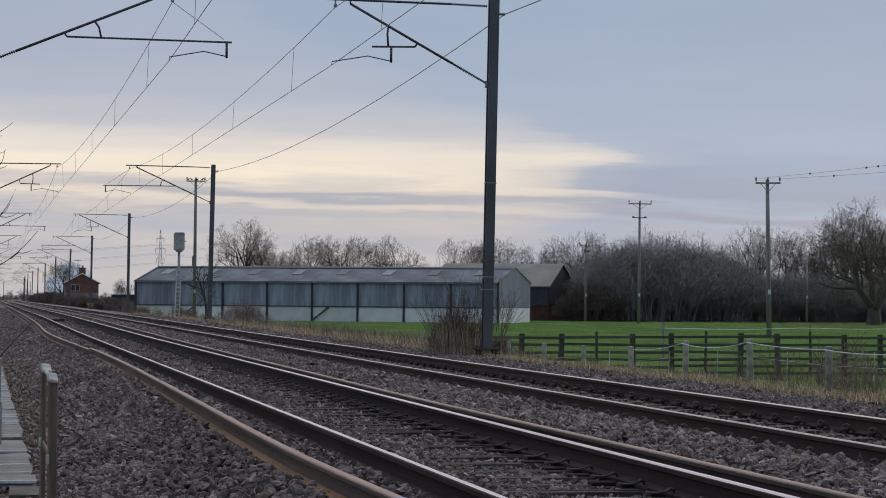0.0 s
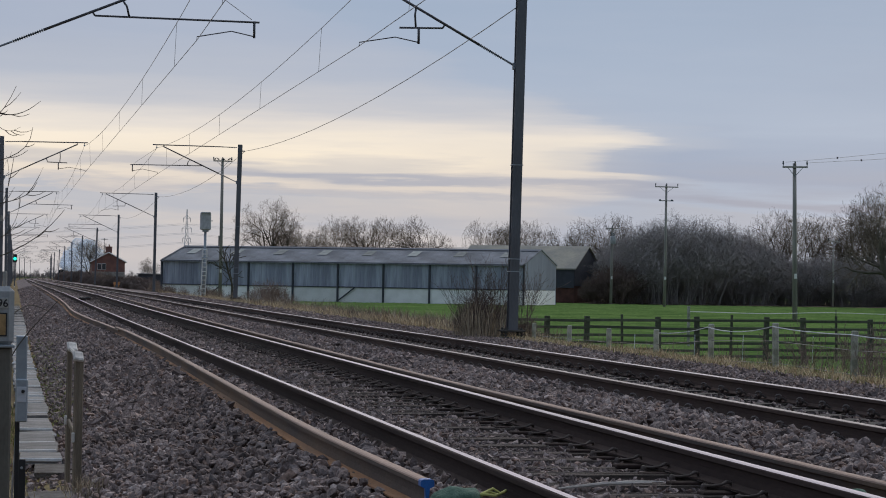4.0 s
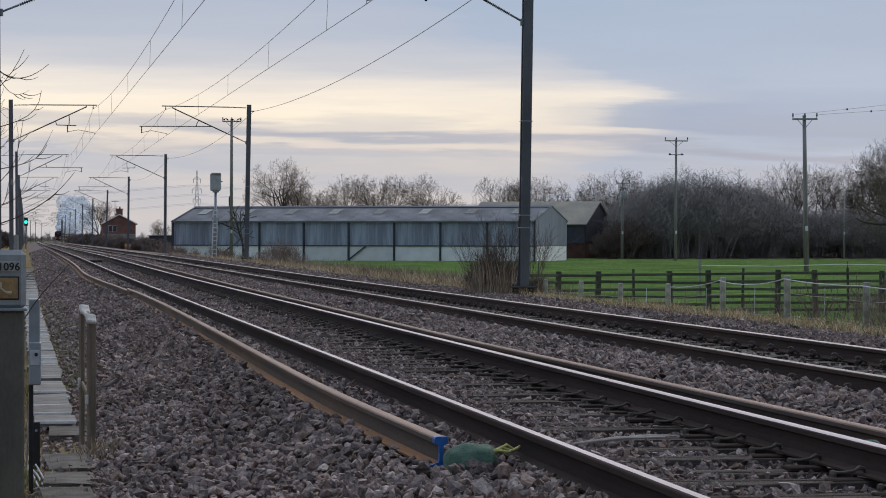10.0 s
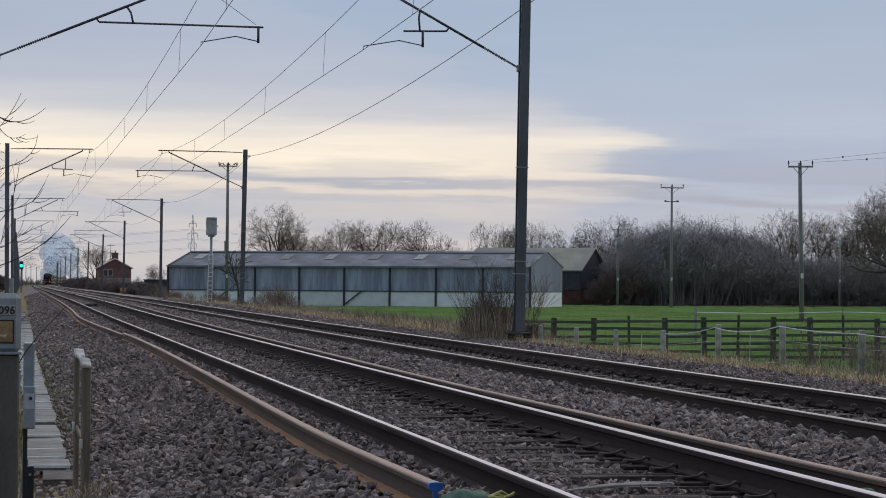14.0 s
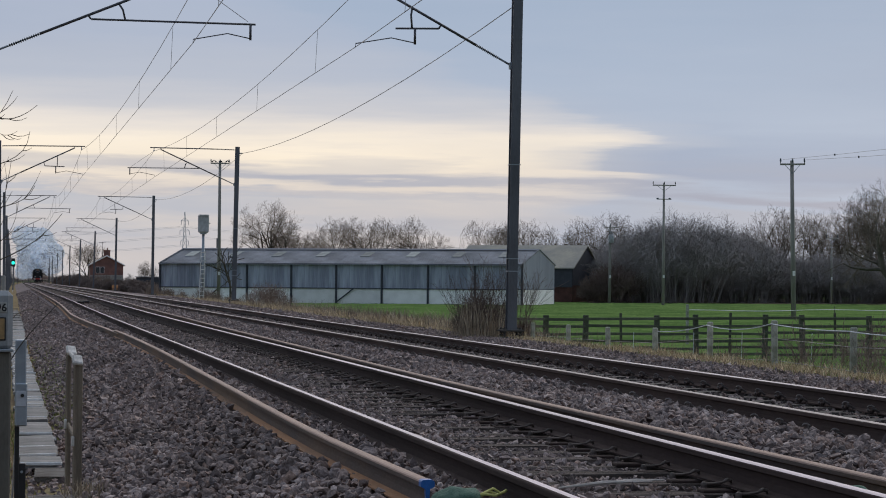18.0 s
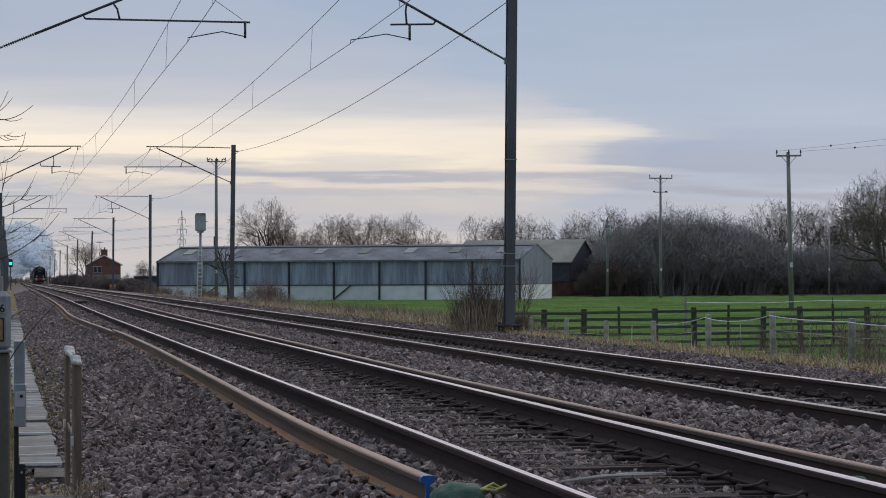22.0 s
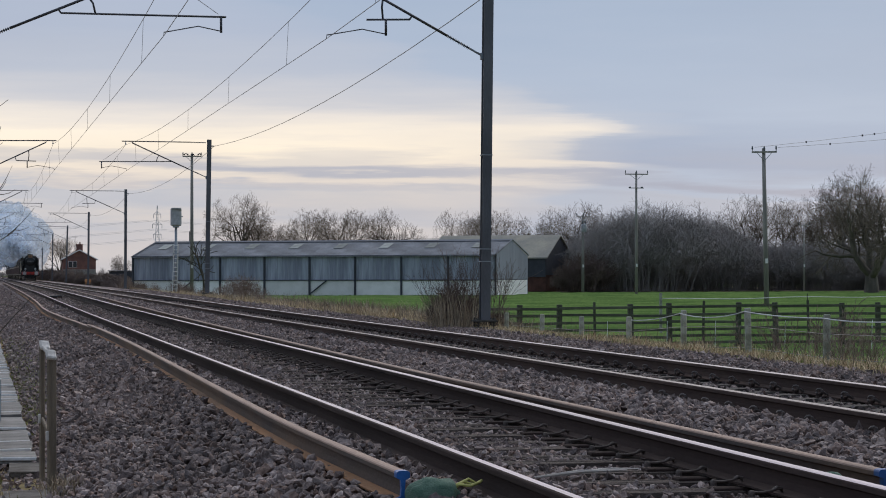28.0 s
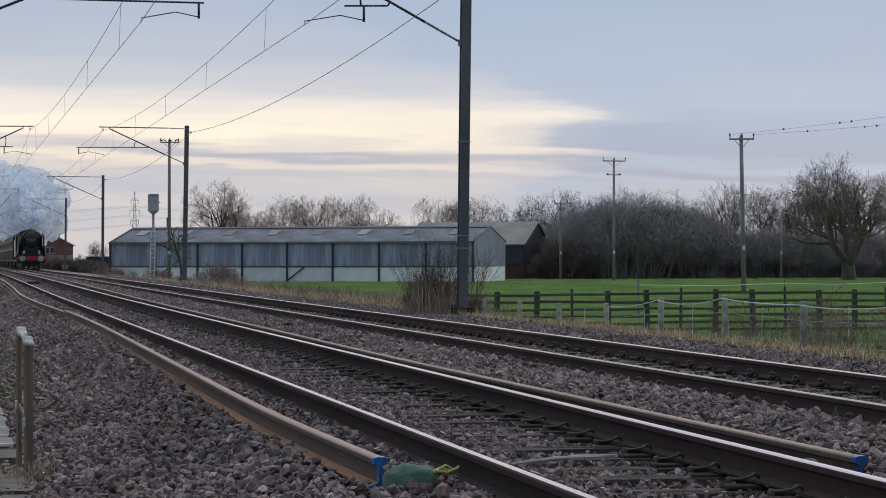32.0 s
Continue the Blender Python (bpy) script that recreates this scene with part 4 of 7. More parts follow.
    for j in range(23):
        for i in range(13):
            x, y = 1.27 + 0.055 * (i + 0.5 * (j % 2)) + rnd.uniform(-0.025, 0.025), 11.61 + 0.061 * j + rnd.uniform(-0.025, 0.025)
            r = rnd.uniform(0.030, 0.054)
            z = float(np.interp(x, PX, PZ)) + rnd.uniform(-0.02, 0.03)
            m = pose(x, y, z, rnd.gauss(0, 45), rnd.gauss(0, 45), rnd.uniform(0, 360)) @ Matrix.Diagonal((r * rnd.uniform(0.95, 1.55), r * rnd.uniform(0.75, 1.15), r * rnd.uniform(0.5, 0.9), 1))
            part("stone", rnd.choice(meshes), None, bed, at=m)


stones()
offcut = thing("timber_offcut", pose(3.41, 13.15, -0.16, 0, 0, 29), "pale splintered strip of timber lying among the ballast", "timber")
for k, (a, b, w) in enumerate(((-0.42, 0.30, 0.013), (-0.16, 0.42, 0.011), (0.05, 0.40, 0.008))):
    part("splinter", Shape().tube([(a, 0.018 * k, 0.0), ((a + b) / 2, 0.014 * k + 0.01, 0.012), (b, 0.02 * k - 0.012, 0.004)], [0.006, w, 0.004], 6), PALE_WOOD, offcut)


# ---- overhead line ----
MAST_Y = [46.0, 106.0, 169.0, 231.0, 295.0, 357.0, 420.0, 482.0, 545.0, 607.0, 670.0, 735.0, 800.0, 870.0, 940.0]
RIGHT_X, LEFT_X = 9.8, -0.62
WIRE_Z, CARRY_Z, RETURN_Z = 5.64, 6.79, 6.76  # contact wire, carrier wire at its support, return wire


def i_beam(height, w=0.19, d=0.21, t=0.028):
    s = Shape()
    s.box(0, -d / 2 + t / 2, height / 2, w, t, height, 0.004)
    s.box(0, d / 2 - t / 2, height / 2, w, t, height, 0.004)
    s.box(0, 0, height / 2, t * 0.8, d - 2 * t, height)
    return s


def insulator(a, b, r=0.05, sheds=7):
    """Ribbed rod from a to b."""
    a, b = Vector(a), Vector(b)
    pts, rs = [], []
    for k in range(sheds):
        for u, q in ((0.15, 0.4), (0.5, 1.0), (0.6, 1.0), (0.85, 0.4)):
            pts.append(a.lerp(b, (k + u) / sheds))
            rs.append(r * q)
    return Shape().tube(pts, rs, 8)


def mast(side, y, height, lean, short, group):
    """A mast with its bracket over the track. side: 1 stands right of its track, -1 left."""
    x0 = (RIGHT_X if side > 0 else LEFT_X + (0.07 if y < 50 else 0.0)) + bend(y)
    mid = (FAR if side > 0 else NEAR) + bend(y)
    base = level(x0, y)
    t = thing("catenary_mast", pose(x0, y, 0.0), "dark grey steel overhead line mast with a tubular bracket arm", "catenary mast", group)
    lift = 0.2 if y < 120 else 0.0
    part("mast_post", i_beam(height - base - lift), MAST, t, at=pose(lift * math.tan(radians(lean)), 0, base + lift, 0, lean))
    part("foundation", Shape().box(0, 0, base - 0.02, 0.5, 0.5, 0.16, 0.03), FOOTING, t, "dark concrete footing")
    if y < 120:
        for a, b in ((-0.16, -0.16), (0.16, -0.16), (-0.16, 0.16), (0.16, 0.16)):
            s = Shape().tube([(a, b, base + 0.0), (a, b, base + 0.25)], 0.018, 6)
            for q in (0.08, 0.14, 0.205):
                s.disc((a, b, base + q), (0, 0, 1), 0.038, 0.028, 6)
            part("holding_bolt", s, FOOTING, t, "rusty holding-down bolt with nuts")
        part("base_plate", Shape().box(0, 0, base + 0.185, 0.46, 0.46, 0.035, 0.006), FOOTING, t)
        if side > 0:
            for z in (1.48, 1.23, 3.36):
                part("band", Shape().box(0, 0, 0, 0.22, 0.225, 0.018), GALV, t, "thin light steel band", at=pose((z - base) * math.tan(radians(lean)), 0, z, 0, lean))
        else:
            part("notice_plate", Shape().box(0, -0.12, 3.5, 0.12, 0.012, 0.26, 0.003), CONC, t, "small pale notice plate")
    near = 6.9 * math.tan(radians(lean)) - side * 0.11
    reach = mid - x0 - 0.65 * smoothstep(46, 106, y)  # to the wires' middle line
    zt = 6.93
    # offsets from the wires' middle, counted towards the mast: tip, carrier, knee, tube's two ends, post, drop, contact wire
    tip, car, knee_x, ta, tb, px, dx, wx = (reach + side * q for q in ((-0.425, -0.265, 0.035, 1.345, 0.475, 0.805, 0.865, -0.325) if short else (-0.30, -0.13, 0.17, 1.90, -1.30, 1.37, -1.20, -0.08)))
    zr = 6.05
    part("top_tie", Shape().tube([(near - side * 0.75, 0, zt), (tip, 0, zt + 0.02)], 0.024, 8), TUBE, t, smooth=True)
    part("insulator", insulator((near - side * 0.02, 0, zt - 0.02), (near - side * 0.75, 0, zt), 0.032, 18), INSUL, t, "ribbed glassy insulator")
    foot, knee = Vector((near * 0.8, 0, 5.34)), Vector((knee_x, 0, zt - 0.06))
    ins = foot.lerp(knee, 0.26)
    part("strut", Shape().tube([ins, knee], 0.027, 8).tube([knee, knee + Vector((0, 0, 0.08))], 0.018, 6), TUBE, t, smooth=True)
    part("insulator", insulator(foot.lerp(knee, 0.10), ins, 0.038, 14), INSUL, t, "ribbed glassy insulator")
    part("strut_foot", Shape().box(foot.x, 0, foot.z, 0.12, 0.08, 0.14, 0.01).tube([foot, foot.lerp(knee, 0.10)], 0.022, 6), GALV, t)

    def strut_z(x):
        return foot.z + (knee.z - foot.z) * (x - foot.x) / (knee.x - foot.x)

    # registration tube, drop bracket and steady arm
    s = Shape().tube([(ta, 0, zr), (tb, 0, zr - 0.02)], 0.02, 8)
    s.tube([(ta, 0, zr), (ta + side * 0.05, 0, strut_z(ta + side * 0.05))], 0.02, 6)
    bx = px if short else px - side * 0.13
    s.tube([(px, 0, strut_z(px)), ((px + bx) / 2 - side * 0.02, 0, (strut_z(px) + zr) / 2 + 0.04), (bx, 0, zr)], 0.022, 6)
    s.tube([(dx, 0, zr), (dx, 0, zr - 0.33)], 0.027, 6)
    part("registration_tube", s, TUBE, t, smooth=True)
    el = dx + (wx - dx) * 0.40
    part("steady_arm", Shape().tube([(dx, 0, zr - 0.30), (el, 0, WIRE_Z + 0.20), (wx, 0, WIRE_Z + 0.07), (wx, 0, WIRE_Z)], 0.012, 6), TUBE, t, smooth=True)
    part("hanger_clamp", Shape().tube([(car, 0, zt), (car, 0, CARRY_Z)], 0.018, 6).box(car, 0, CARRY_Z + 0.03, 0.06, 0.1, 0.06, 0.008), GALV, t)
    if not short and y < 120:
        part("stay_wire", Shape().tube([(car, 0, CARRY_Z), (tb + side * 0.15, 0, zr + 0.03)], 0.006, 4), WIRE, t)
    if side > 0:
        part("return_bracket", Shape().tube([(near + 0.20, 0, RETURN_Z), (near + 0.34, 0, RETURN_Z)], 0.03, 6), GALV, t)
    return x0 + wx, x0 + car, x0 + near + 0.34


SUPPORTS = {1: [], -1: []}
for side in (1, -1):
    rnd = random.Random(side + 4)
    for i, y in enumerate(MAST_Y):
        if side > 0:
            h, lean, short = (7.33, 0.75, True) if i == 0 else (7.05, (1.6, 0.9, 0.3, 0.6)[i % 4], i % 2 == 0)
        else:
            h, lean, short = 7.15, -0.35, i % 2 == 1
        SUPPORTS[side].append((y, *mast(side, y, h, lean, short, "masts along the railway")))


def wires():
    for side in (1, -1):
        sup = SUPPORTS[side]
        s0 = (-16.0, sup[1][1], sup[1][2], sup[1][3])
        sup = [s0] + sup
        contact = [(p[1], p[0], WIRE_Z) for p in sup]
        t = thing("overhead_wires", pose(0, 0, 0), "thin dark overhead wires with droppers above the track", "overhead wires", "overhead wires", kind="")
        part("contact_wire", Shape().tube(contact, 0.0075, 5), WIRE, t)
        carrier, droppers, back = [], [], []
        for a, b in zip(sup[:-1], sup[1:]):
            for k in range(13):
                u = k / 12
                z = CARRY_Z - 0.50 * 4 * u * (1 - u)
                q = (a[2] + (b[2] - a[2]) * u, a[0] + (b[0] - a[0]) * u, z)
                if k < 12 or b is sup[-1]:
                    carrier.append(q)
                back.append((a[3] + (b[3] - a[3]) * u, q[1], RETURN_Z - 0.55 * 4 * u * (1 - u)))
            if b[0] < 250:
                for k in range(5):
                    u = (k + 0.5) / 5
                    z = CARRY_Z - 0.50 * 4 * u * (1 - u)
                    y = a[0] + (b[0] - a[0]) * u
                    droppers.append(((a[2] + (b[2] - a[2]) * u, y, z), (a[1] + (b[1] - a[1]) * u, y, WIRE_Z)))
        part("carrier_wire", Shape().tube(carrier, 0.0075, 5), WIRE, t)
        for p, q in droppers:
            part("dropper", Shape().tube([p, q], 0.0045, 4), WIRE, t)
        if side > 0:
            w = thing("return_wire", pose(0, 0, 0), "thin dark sagging return wire on the masts", "wire", "overhead wires")
            part("conductor", Shape().tube(back, 0.010, 5), WIRE, w)


wires()


# ---- beside the near track ----
def handrail():
    t = thing("handrail", pose(0.0, 0.0, 0.0), "weathered timber handrail of posts with whitened caps", "handrail")
    for x, y, top, w, low in ((0.488, 17.9, 0.385, 0.058, -0.22), (0.437, 18.75, 0.43, 0.032, -0.14)):
        p = part("post", Shape().box(0, 0, top / 2 - 0.36, w, 0.08, top + 0.72, 0.006), RAIL_WOOD, t, at=pose(x, y, 0, 0, 0, 10))
        part("cap", Shape().box(0, 0, 0, 0.078, 0.11, 0.034, 0.010), CAP, p, "whitened weathered sloping cap", at=pose(-0.008 if y < 18 else 0.018, -0.01, top + 0.005, 32, 8))
        part("bracket", Shape().box(-w / 2 - 0.006, -0.01, low, 0.02, 0.05, 0.075, 0.006), CAP, p, "pale end of the middle rail")
    part("top_rail", Shape().box(0, 0, 0, 0.03, 0.76, 0.03, 0.008), CAP, t, "whitened weathered top rail", at=pose(0.468, 18.32, 0.395, 2.7, 0, 2.4))
    part("middle_rail", Shape().box(0, 0, 0, 0.02, 0.78, 0.04, 0.006), RAIL_WOOD, t, at=pose(0.455, 18.32, -0.18, 5, 0, 2.4))


handrail()


def telephone_post():
    t = thing("telephone_post", pose(-0.12, 14.5, -0.68), "olive-grey square post with a crossing telephone plate", "telephone post")
    part("post_body", Shape().box(0, 0, 0.62, 0.226, 0.2, 1.24, 0.012), POST_GREEN, t)
    h = part("housing", Shape().box(0, 0, 1.425, 0.242, 0.215, 0.36, 0.03), POST_CAP, t, "lighter grey rounded housing")
    part("ledge", Shape().box(0, -0.01, 1.245, 0.256, 0.24, 0.018, 0.004), GALV, t)
    part("code_plate", Shape().box(0, -0.112, 1.505, 0.17, 0.008, 0.062, 0.002), PLATE, h, "plate with dark characters")
    part("code_letters", lettering("T1096", 0.066, 0.003, BLACK), None, h, "worn black stencilled characters", at=pose(0, -0.117, 1.482, 90))
    part("plate_frame", Shape().box(0, -0.110, 1.375, 0.162, 0.008, 0.142, 0.003), BLACK, h, "dark worn frame")
    sign = part("phone_plate", Shape().box(0, -0.113, 1.375, 0.145, 0.008, 0.125, 0.003), BRASS, h, "worn brown plate with a handset symbol")
    a = [(-0.035, -0.119, 1.41), (-0.028, -0.119, 1.375), (0.0, -0.119, 1.35), (0.035, -0.119, 1.345)]
    part("handset_symbol", Shape().tube(a, [0.016, 0.008, 0.008, 0.016], 6), CREAM, sign)


telephone_post()


def small_items():
    t = thing("cable_box", pose(0.055, 15.6, -0.68), "narrow galvanised steel cable box on a short post", "cable box")
    part("case", Shape().box(0, 0, 1.01, 0.072, 0.12, 0.54, 0.008), GALV, t)
    part("lower_case", Shape().box(0.004, -0.03, 0.86, 0.078, 0.13, 0.28, 0.008), GALV, t)
    part("cover", Shape().box(0.003, -0.097, 0.90, 0.06, 0.006, 0.1, 0.002), GREY_METAL, t)
    part("lock", Shape().disc((0.012, -0.100, 0.92), (0, -1, 0), 0.012, 0.01, 10), BLACK, t)
    part("stand", Shape().box(-0.02, 0.02, 0.37, 0.03, 0.05, 0.74, 0.004), BLACK, t)
    t = thing("marker_stake", pose(0.075, 17.2, -0.68), "short black stake with a bolt", "stake")
    part("stake_body", Shape().box(0, 0, 0.17, 0.055, 0.03, 0.36, 0.004), BLACK, t)
    part("bolt", Shape().disc((0, -0.016, 0.29), (0, -1, 0), 0.01, 0.01, 8), GALV, t)
    rnd = random.Random(12)
    for k in range(3):
        o = 0.03 * k
        q = [Vector(v) for v in ((0.03 + 0.3 * o, 16.3 + o, 0.02 - o), (0.02 + 0.4 * o, 16.35, -0.30), (0.01 + o, 16.6, -0.58), (0.05 + o, 16.3, -0.625), (0.09 + 1.2 * o, 15.6, -0.64), (0.16 + 1.6 * o, 14.9, -0.65), (0.20 + 2.2 * o, 14.1, -0.655))][2 * (k == 2):]
        p = []
        for i in range(len(q) - 1):
            a, b, c, d = q[max(i - 1, 0)], q[i], q[i + 1], q[min(i + 2, len(q) - 1)]
            p += [0.5 * (2 * b + (c - a) * u + (2 * a - 5 * b + 4 * c - d) * u * u + (3 * b - a - 3 * c + d) * u ** 3) for u in (0, 0.25, 0.5, 0.75)]
        p.append(q[-1])
        solid("cable", Shape().tube(p, 0.007, 6), CABLE, "loose pale cable running down to the ground", "cable", "cables by the post", smooth=True)


small_items()


def trough():
    t = thing("cable_trough", pose(0, 0, 0), "concrete cable trough with loose uneven lids", "cable trough", kind="structure")
    rnd = random.Random(8)
    me = []
    for k in range(4):
        s = Shape().box(0, 0, 0, 0.36, 0.92, 0.055, 0.008)
        s.v = [(x + rnd.uniform(-0.008, 0.008), y + rnd.uniform(-0.008, 0.008), z + rnd.uniform(-0.005, 0.005)) for x, y, z in s.v]
        me.append(s.mesh("lid", LID))
    s = Shape().box(0, 0, 0, 0.34, 0.9, 0.055, 0.01)
    s.v = [(x + rnd.uniform(-0.02, 0.02), y + rnd.uniform(-0.03, 0.03), z + rnd.uniform(-0.006, 0.006)) for x, y, z in s.v]
    old = s.mesh("lid", LID_OLD)
    # white bar that paints the lit chamfer along a lid's near edge
    edge = Shape().box(0, -0.462, 0.019, 0.352, 0.026, 0.03, 0.005).mesh("lid_edge", WHITE)
    for k, (x, yy, z) in enumerate(((0.27, 15.0, -0.655), (0.29, 16.1, -0.65), (0.31, 17.25, -0.645), (0.36, 19.9, -0.64))):
        part("lid", old, None, t, "stained lid sunk among stones", at=pose(x, yy, z, rnd.uniform(-2, 2), rnd.uniform(-3, 3), rnd.uniform(-6, 6)))
    y, i = 20.9, 0
    while y < 130:
        x = 0.24 + 0.03 * math.sin(y * 0.09) - 0.001 * y
        loose = y < 22
        lid = part("lid", me[i % 4], None, t, at=pose(x + rnd.uniform(-0.015, 0.015) * (2.0 if loose else 1), y, -0.615 + rnd.uniform(-0.012, 0.014), rnd.uniform(-2.0, 2.0), rnd.uniform(-1.5, 1.5), rnd.uniform(-2.5, 2.5)))
        if y < 75 and rnd.random() < 0.85:
            part("worn_edge", edge, None, lid)
        y += 0.97 + (0.25 if loose else 0)
        i += 1
    rest = Shape()
    while y < 420:
        rest.box(0.10, y, -0.61, 0.36, 0.92, 0.05)
        y += 0.97
    tagged(part("far_lids", rest, LID, t), kind="stuff")


trough()


def cabinet():
    t = thing("equipment_cabinet", pose(-0.98, 21.4, -0.70), "large pale grey steel lineside equipment cabinet with an overhanging lid", "equipment cabinet")
    part("body", Shape().box(0.03, 0, 0.98, 1.42, 0.75, 1.96, 0.015), GREY_METAL, t)
    part("lid", Shape().prism([(-0.76, 1.97), (0.745, 1.97), (0.745, 2.03), (0.7, 2.12), (-0.72, 2.12), (-0.76, 2.03)], -0.45, 0.45), GREY_METAL, t)
    # dark strip added below the lid to draw the shade there
    part("gutter", Shape().box(0, -0.46, 1.955, 1.44, 0.03, 0.03, 0.006), STEEL_DARK, t)
    d = part("door", Shape().box(-0.04, -0.385, 0.97, 1.22, 0.03, 1.78, 0.008), GREY_METAL, t)
    for z in (1.16, 0.46):
        part("hinge", Shape().box(0.50, -0.42, z, 0.17, 0.06, 0.10, 0.012), GREY_METAL, d, "protruding steel latch")
        part("latch_shadow", Shape().box(0.52, -0.451, z - 0.012, 0.11, 0.006, 0.06, 0.001), BLACK, d)
    s = Shape().prism([(0.30, 1.58), (0.50, 1.58), (0.40, 1.76)], -0.408, -0.402)
    part("warning_sign", s, YELLOW, d, "yellow triangular warning sign")
    part("plinth", Shape().box(0, 0, -0.02, 1.5, 0.9, 0.12, 0.02), CONC, t)


cabinet()


# ---- trees ----
def grow(rnd, limbs, twigs, p, d, length, r, depth, spread, droop, minr, kids=5, crook=1.0):
    """A limb that bends and throws side limbs; the thin ends go to the twigs."""
    n = 5 if depth > 2 else 3
    pts, rs, ds = [p], [r], [d]
    for k in range(n):
        w = (0.15 if depth > 1 else 0.17) * crook
        d = (d + Vector((rnd.uniform(-1, 1) * w, rnd.uniform(-1, 1) * w, rnd.uniform(-0.7, 1.0) * w + 0.05 - droop))).normalized()
        p = p + d * length / n
        pts.append(p)
        rs.append(max(minr, r * (1 - 0.62 * (k + 1) / n)))
        ds.append(d)
    (limbs if depth > 2 else twigs).tube(pts, rs, 6 if depth > 3 else (4 if depth > 2 else 3), caps=False)
    if depth == 0:
        return
    turn = rnd.uniform(0, 6.283)
    for k in range(kids):
        u = 0.30 + 0.70 * (k + rnd.uniform(0, 0.9)) / kids
        i = min(n, max(1, int(u * n + 0.5)))
        turn += 2.4 + rnd.uniform(-0.5, 0.5)
        e = ds[i]
        side = e.cross(Vector((math.cos(turn), math.sin(turn), 0.35))).normalized()
        nd = (e + side * spread * rnd.uniform(0.65, 1.25)).normalized()
        grow(rnd, limbs, twigs, pts[i], nd, length * rnd.uniform(0.50, 0.74) * (1.12 - 0.35 * u), max(minr, rs[i] * rnd.uniform(0.5, 0.75)), depth - 1, spread, droop, minr, kids, crook)


def tree(seed, height, label, spread=0.75, depth=5, droop=0.0, trunk=0.22, twig=0.016, wood=BARK, fine=TWIG, name="tree", category="tree", boles=3, kids=5, bole=0.16, width=0.5, crook=1.0):
    """A bare tree, as tall as given, at the origin: a short trunk that parts into heavy limbs."""
    rnd = random.Random(seed)
    limbs, twigs = Shape(), Shape()
    fork = height * bole
    limbs.tube([(0, 0, -0.3), (0.02, 0, fork * 0.6), (0, 0.03, fork * 1.15)], [trunk * 1.25, trunk, trunk * 0.85], 9, caps=False)
    for k in range(boles):
        a = 6.283 * k / boles + rnd.uniform(-0.4, 0.4)
        lean = (0.0 if k == 0 and boles > 3 else 1.0) * spread * rnd.uniform(0.45, 0.9)
        grow(rnd, limbs, twigs, Vector((0, 0, fork * rnd.uniform(0.85, 1.1))), Vector((math.cos(a) * lean, math.sin(a) * lean, 1)).normalized(), height * rnd.uniform(0.46, 0.58), trunk * 0.62, depth, spread, droop, twig, kids, crook)
    top = max(p[2] for p in twigs.v)
    k = height / top
    rx, rz, cz = height * width, height * 0.46, height * 0.55
    for s in (limbs, twigs):
        v = []
        for x, y, z in s.v:
            x, y, z = x * k, y * k, z * k
            q = math.sqrt((x * x + y * y) / rx ** 2 + max(0.0, z - cz) ** 2 / rz ** 2)
            if q > 0.8:  # the outermost twigs end on a rounded crown
                f = (0.8 + 0.2 * math.tanh((q - 0.8) / 0.2)) / q
                x, y, z = x * f, y * f, (cz + (z - cz) * f if z > cz else z)
            v.append((x, y, z))
        s.v = v
    t = thing(name, pose(0, 0, 0), label, category)
    part("trunk", limbs.mesh("trunk", wood, smooth=True, fix=False), None, t)
    part("crown", twigs.mesh("crown", fine, fix=False), None, t)
    return t


def shrub(seed, height, stems, depth, label, spread=0.55, r=0.03, twig=0.008, fine=SHRUB, name="bush", width=0.8, droop=0.0, kids=4, dome=False):
    rnd = random.Random(seed)
    limbs, twigs = Shape(), Shape()
    for k in range(stems):
        a, q = rnd.uniform(0, 6.283), rnd.uniform(0, 1) ** 0.5 * width
        d = Vector((math.cos(a) * 0.5 * q, math.sin(a) * 0.5 * q, 1)).normalized()
        grow(rnd, limbs, twigs, Vector((math.cos(a) * q * height * 0.35, math.sin(a) * q * height * 0.35, -0.1)), d, height * rnd.uniform(0.45, 0.75) * (1 - 0.35 * q), r, depth, spread, droop, twig, kids)
    top = max(p[2] for p in twigs.v)
    wide = sorted(math.hypot(p[0], p[1]) for p in twigs.v)[int(len(twigs.v) * 0.96)]
    for s in (limbs, twigs):
        v = []
        for x, y, z in s.v:
            z *= height / top * (1.18 if dome else 1.0)
            if dome:  # the tips end on a rounded outline
                h = height * math.sqrt(max(0.15, 1 - 0.85 * min(1.0, math.hypot(x, y) / wide) ** 2))
                z = h * math.tanh(z / h) if z > 0 else z
            v.append((x * height / top, y * height / top, z))
        s.v = v
    t = thing(name, pose(0, 0, 0), label, "bush")
    if limbs.v:
        tagged(part("stem_growth", limbs.mesh("stem_growth", fine, fix=False), None, t), kind="stuff")
    part("twig_growth", twigs.mesh("twig_growth", fine, fix=False), None, t)
    return t


def plant(master, spots, group=""):
    """Sets copies of a tree or bush at (x, y, turn, size)."""
    for i, (x, y, turn, size) in enumerate(spots):
        m = pose(x, y, level(x, y) - 0.05, 0, 0, turn) @ Matrix.Diagonal((size, size, size, 1))
        ob = master if i == 0 else copy_thing(master, m)
        ob.matrix_basis = m
        if group:
            ob["group"] = group


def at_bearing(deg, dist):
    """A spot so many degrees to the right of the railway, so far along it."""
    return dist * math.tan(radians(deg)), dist


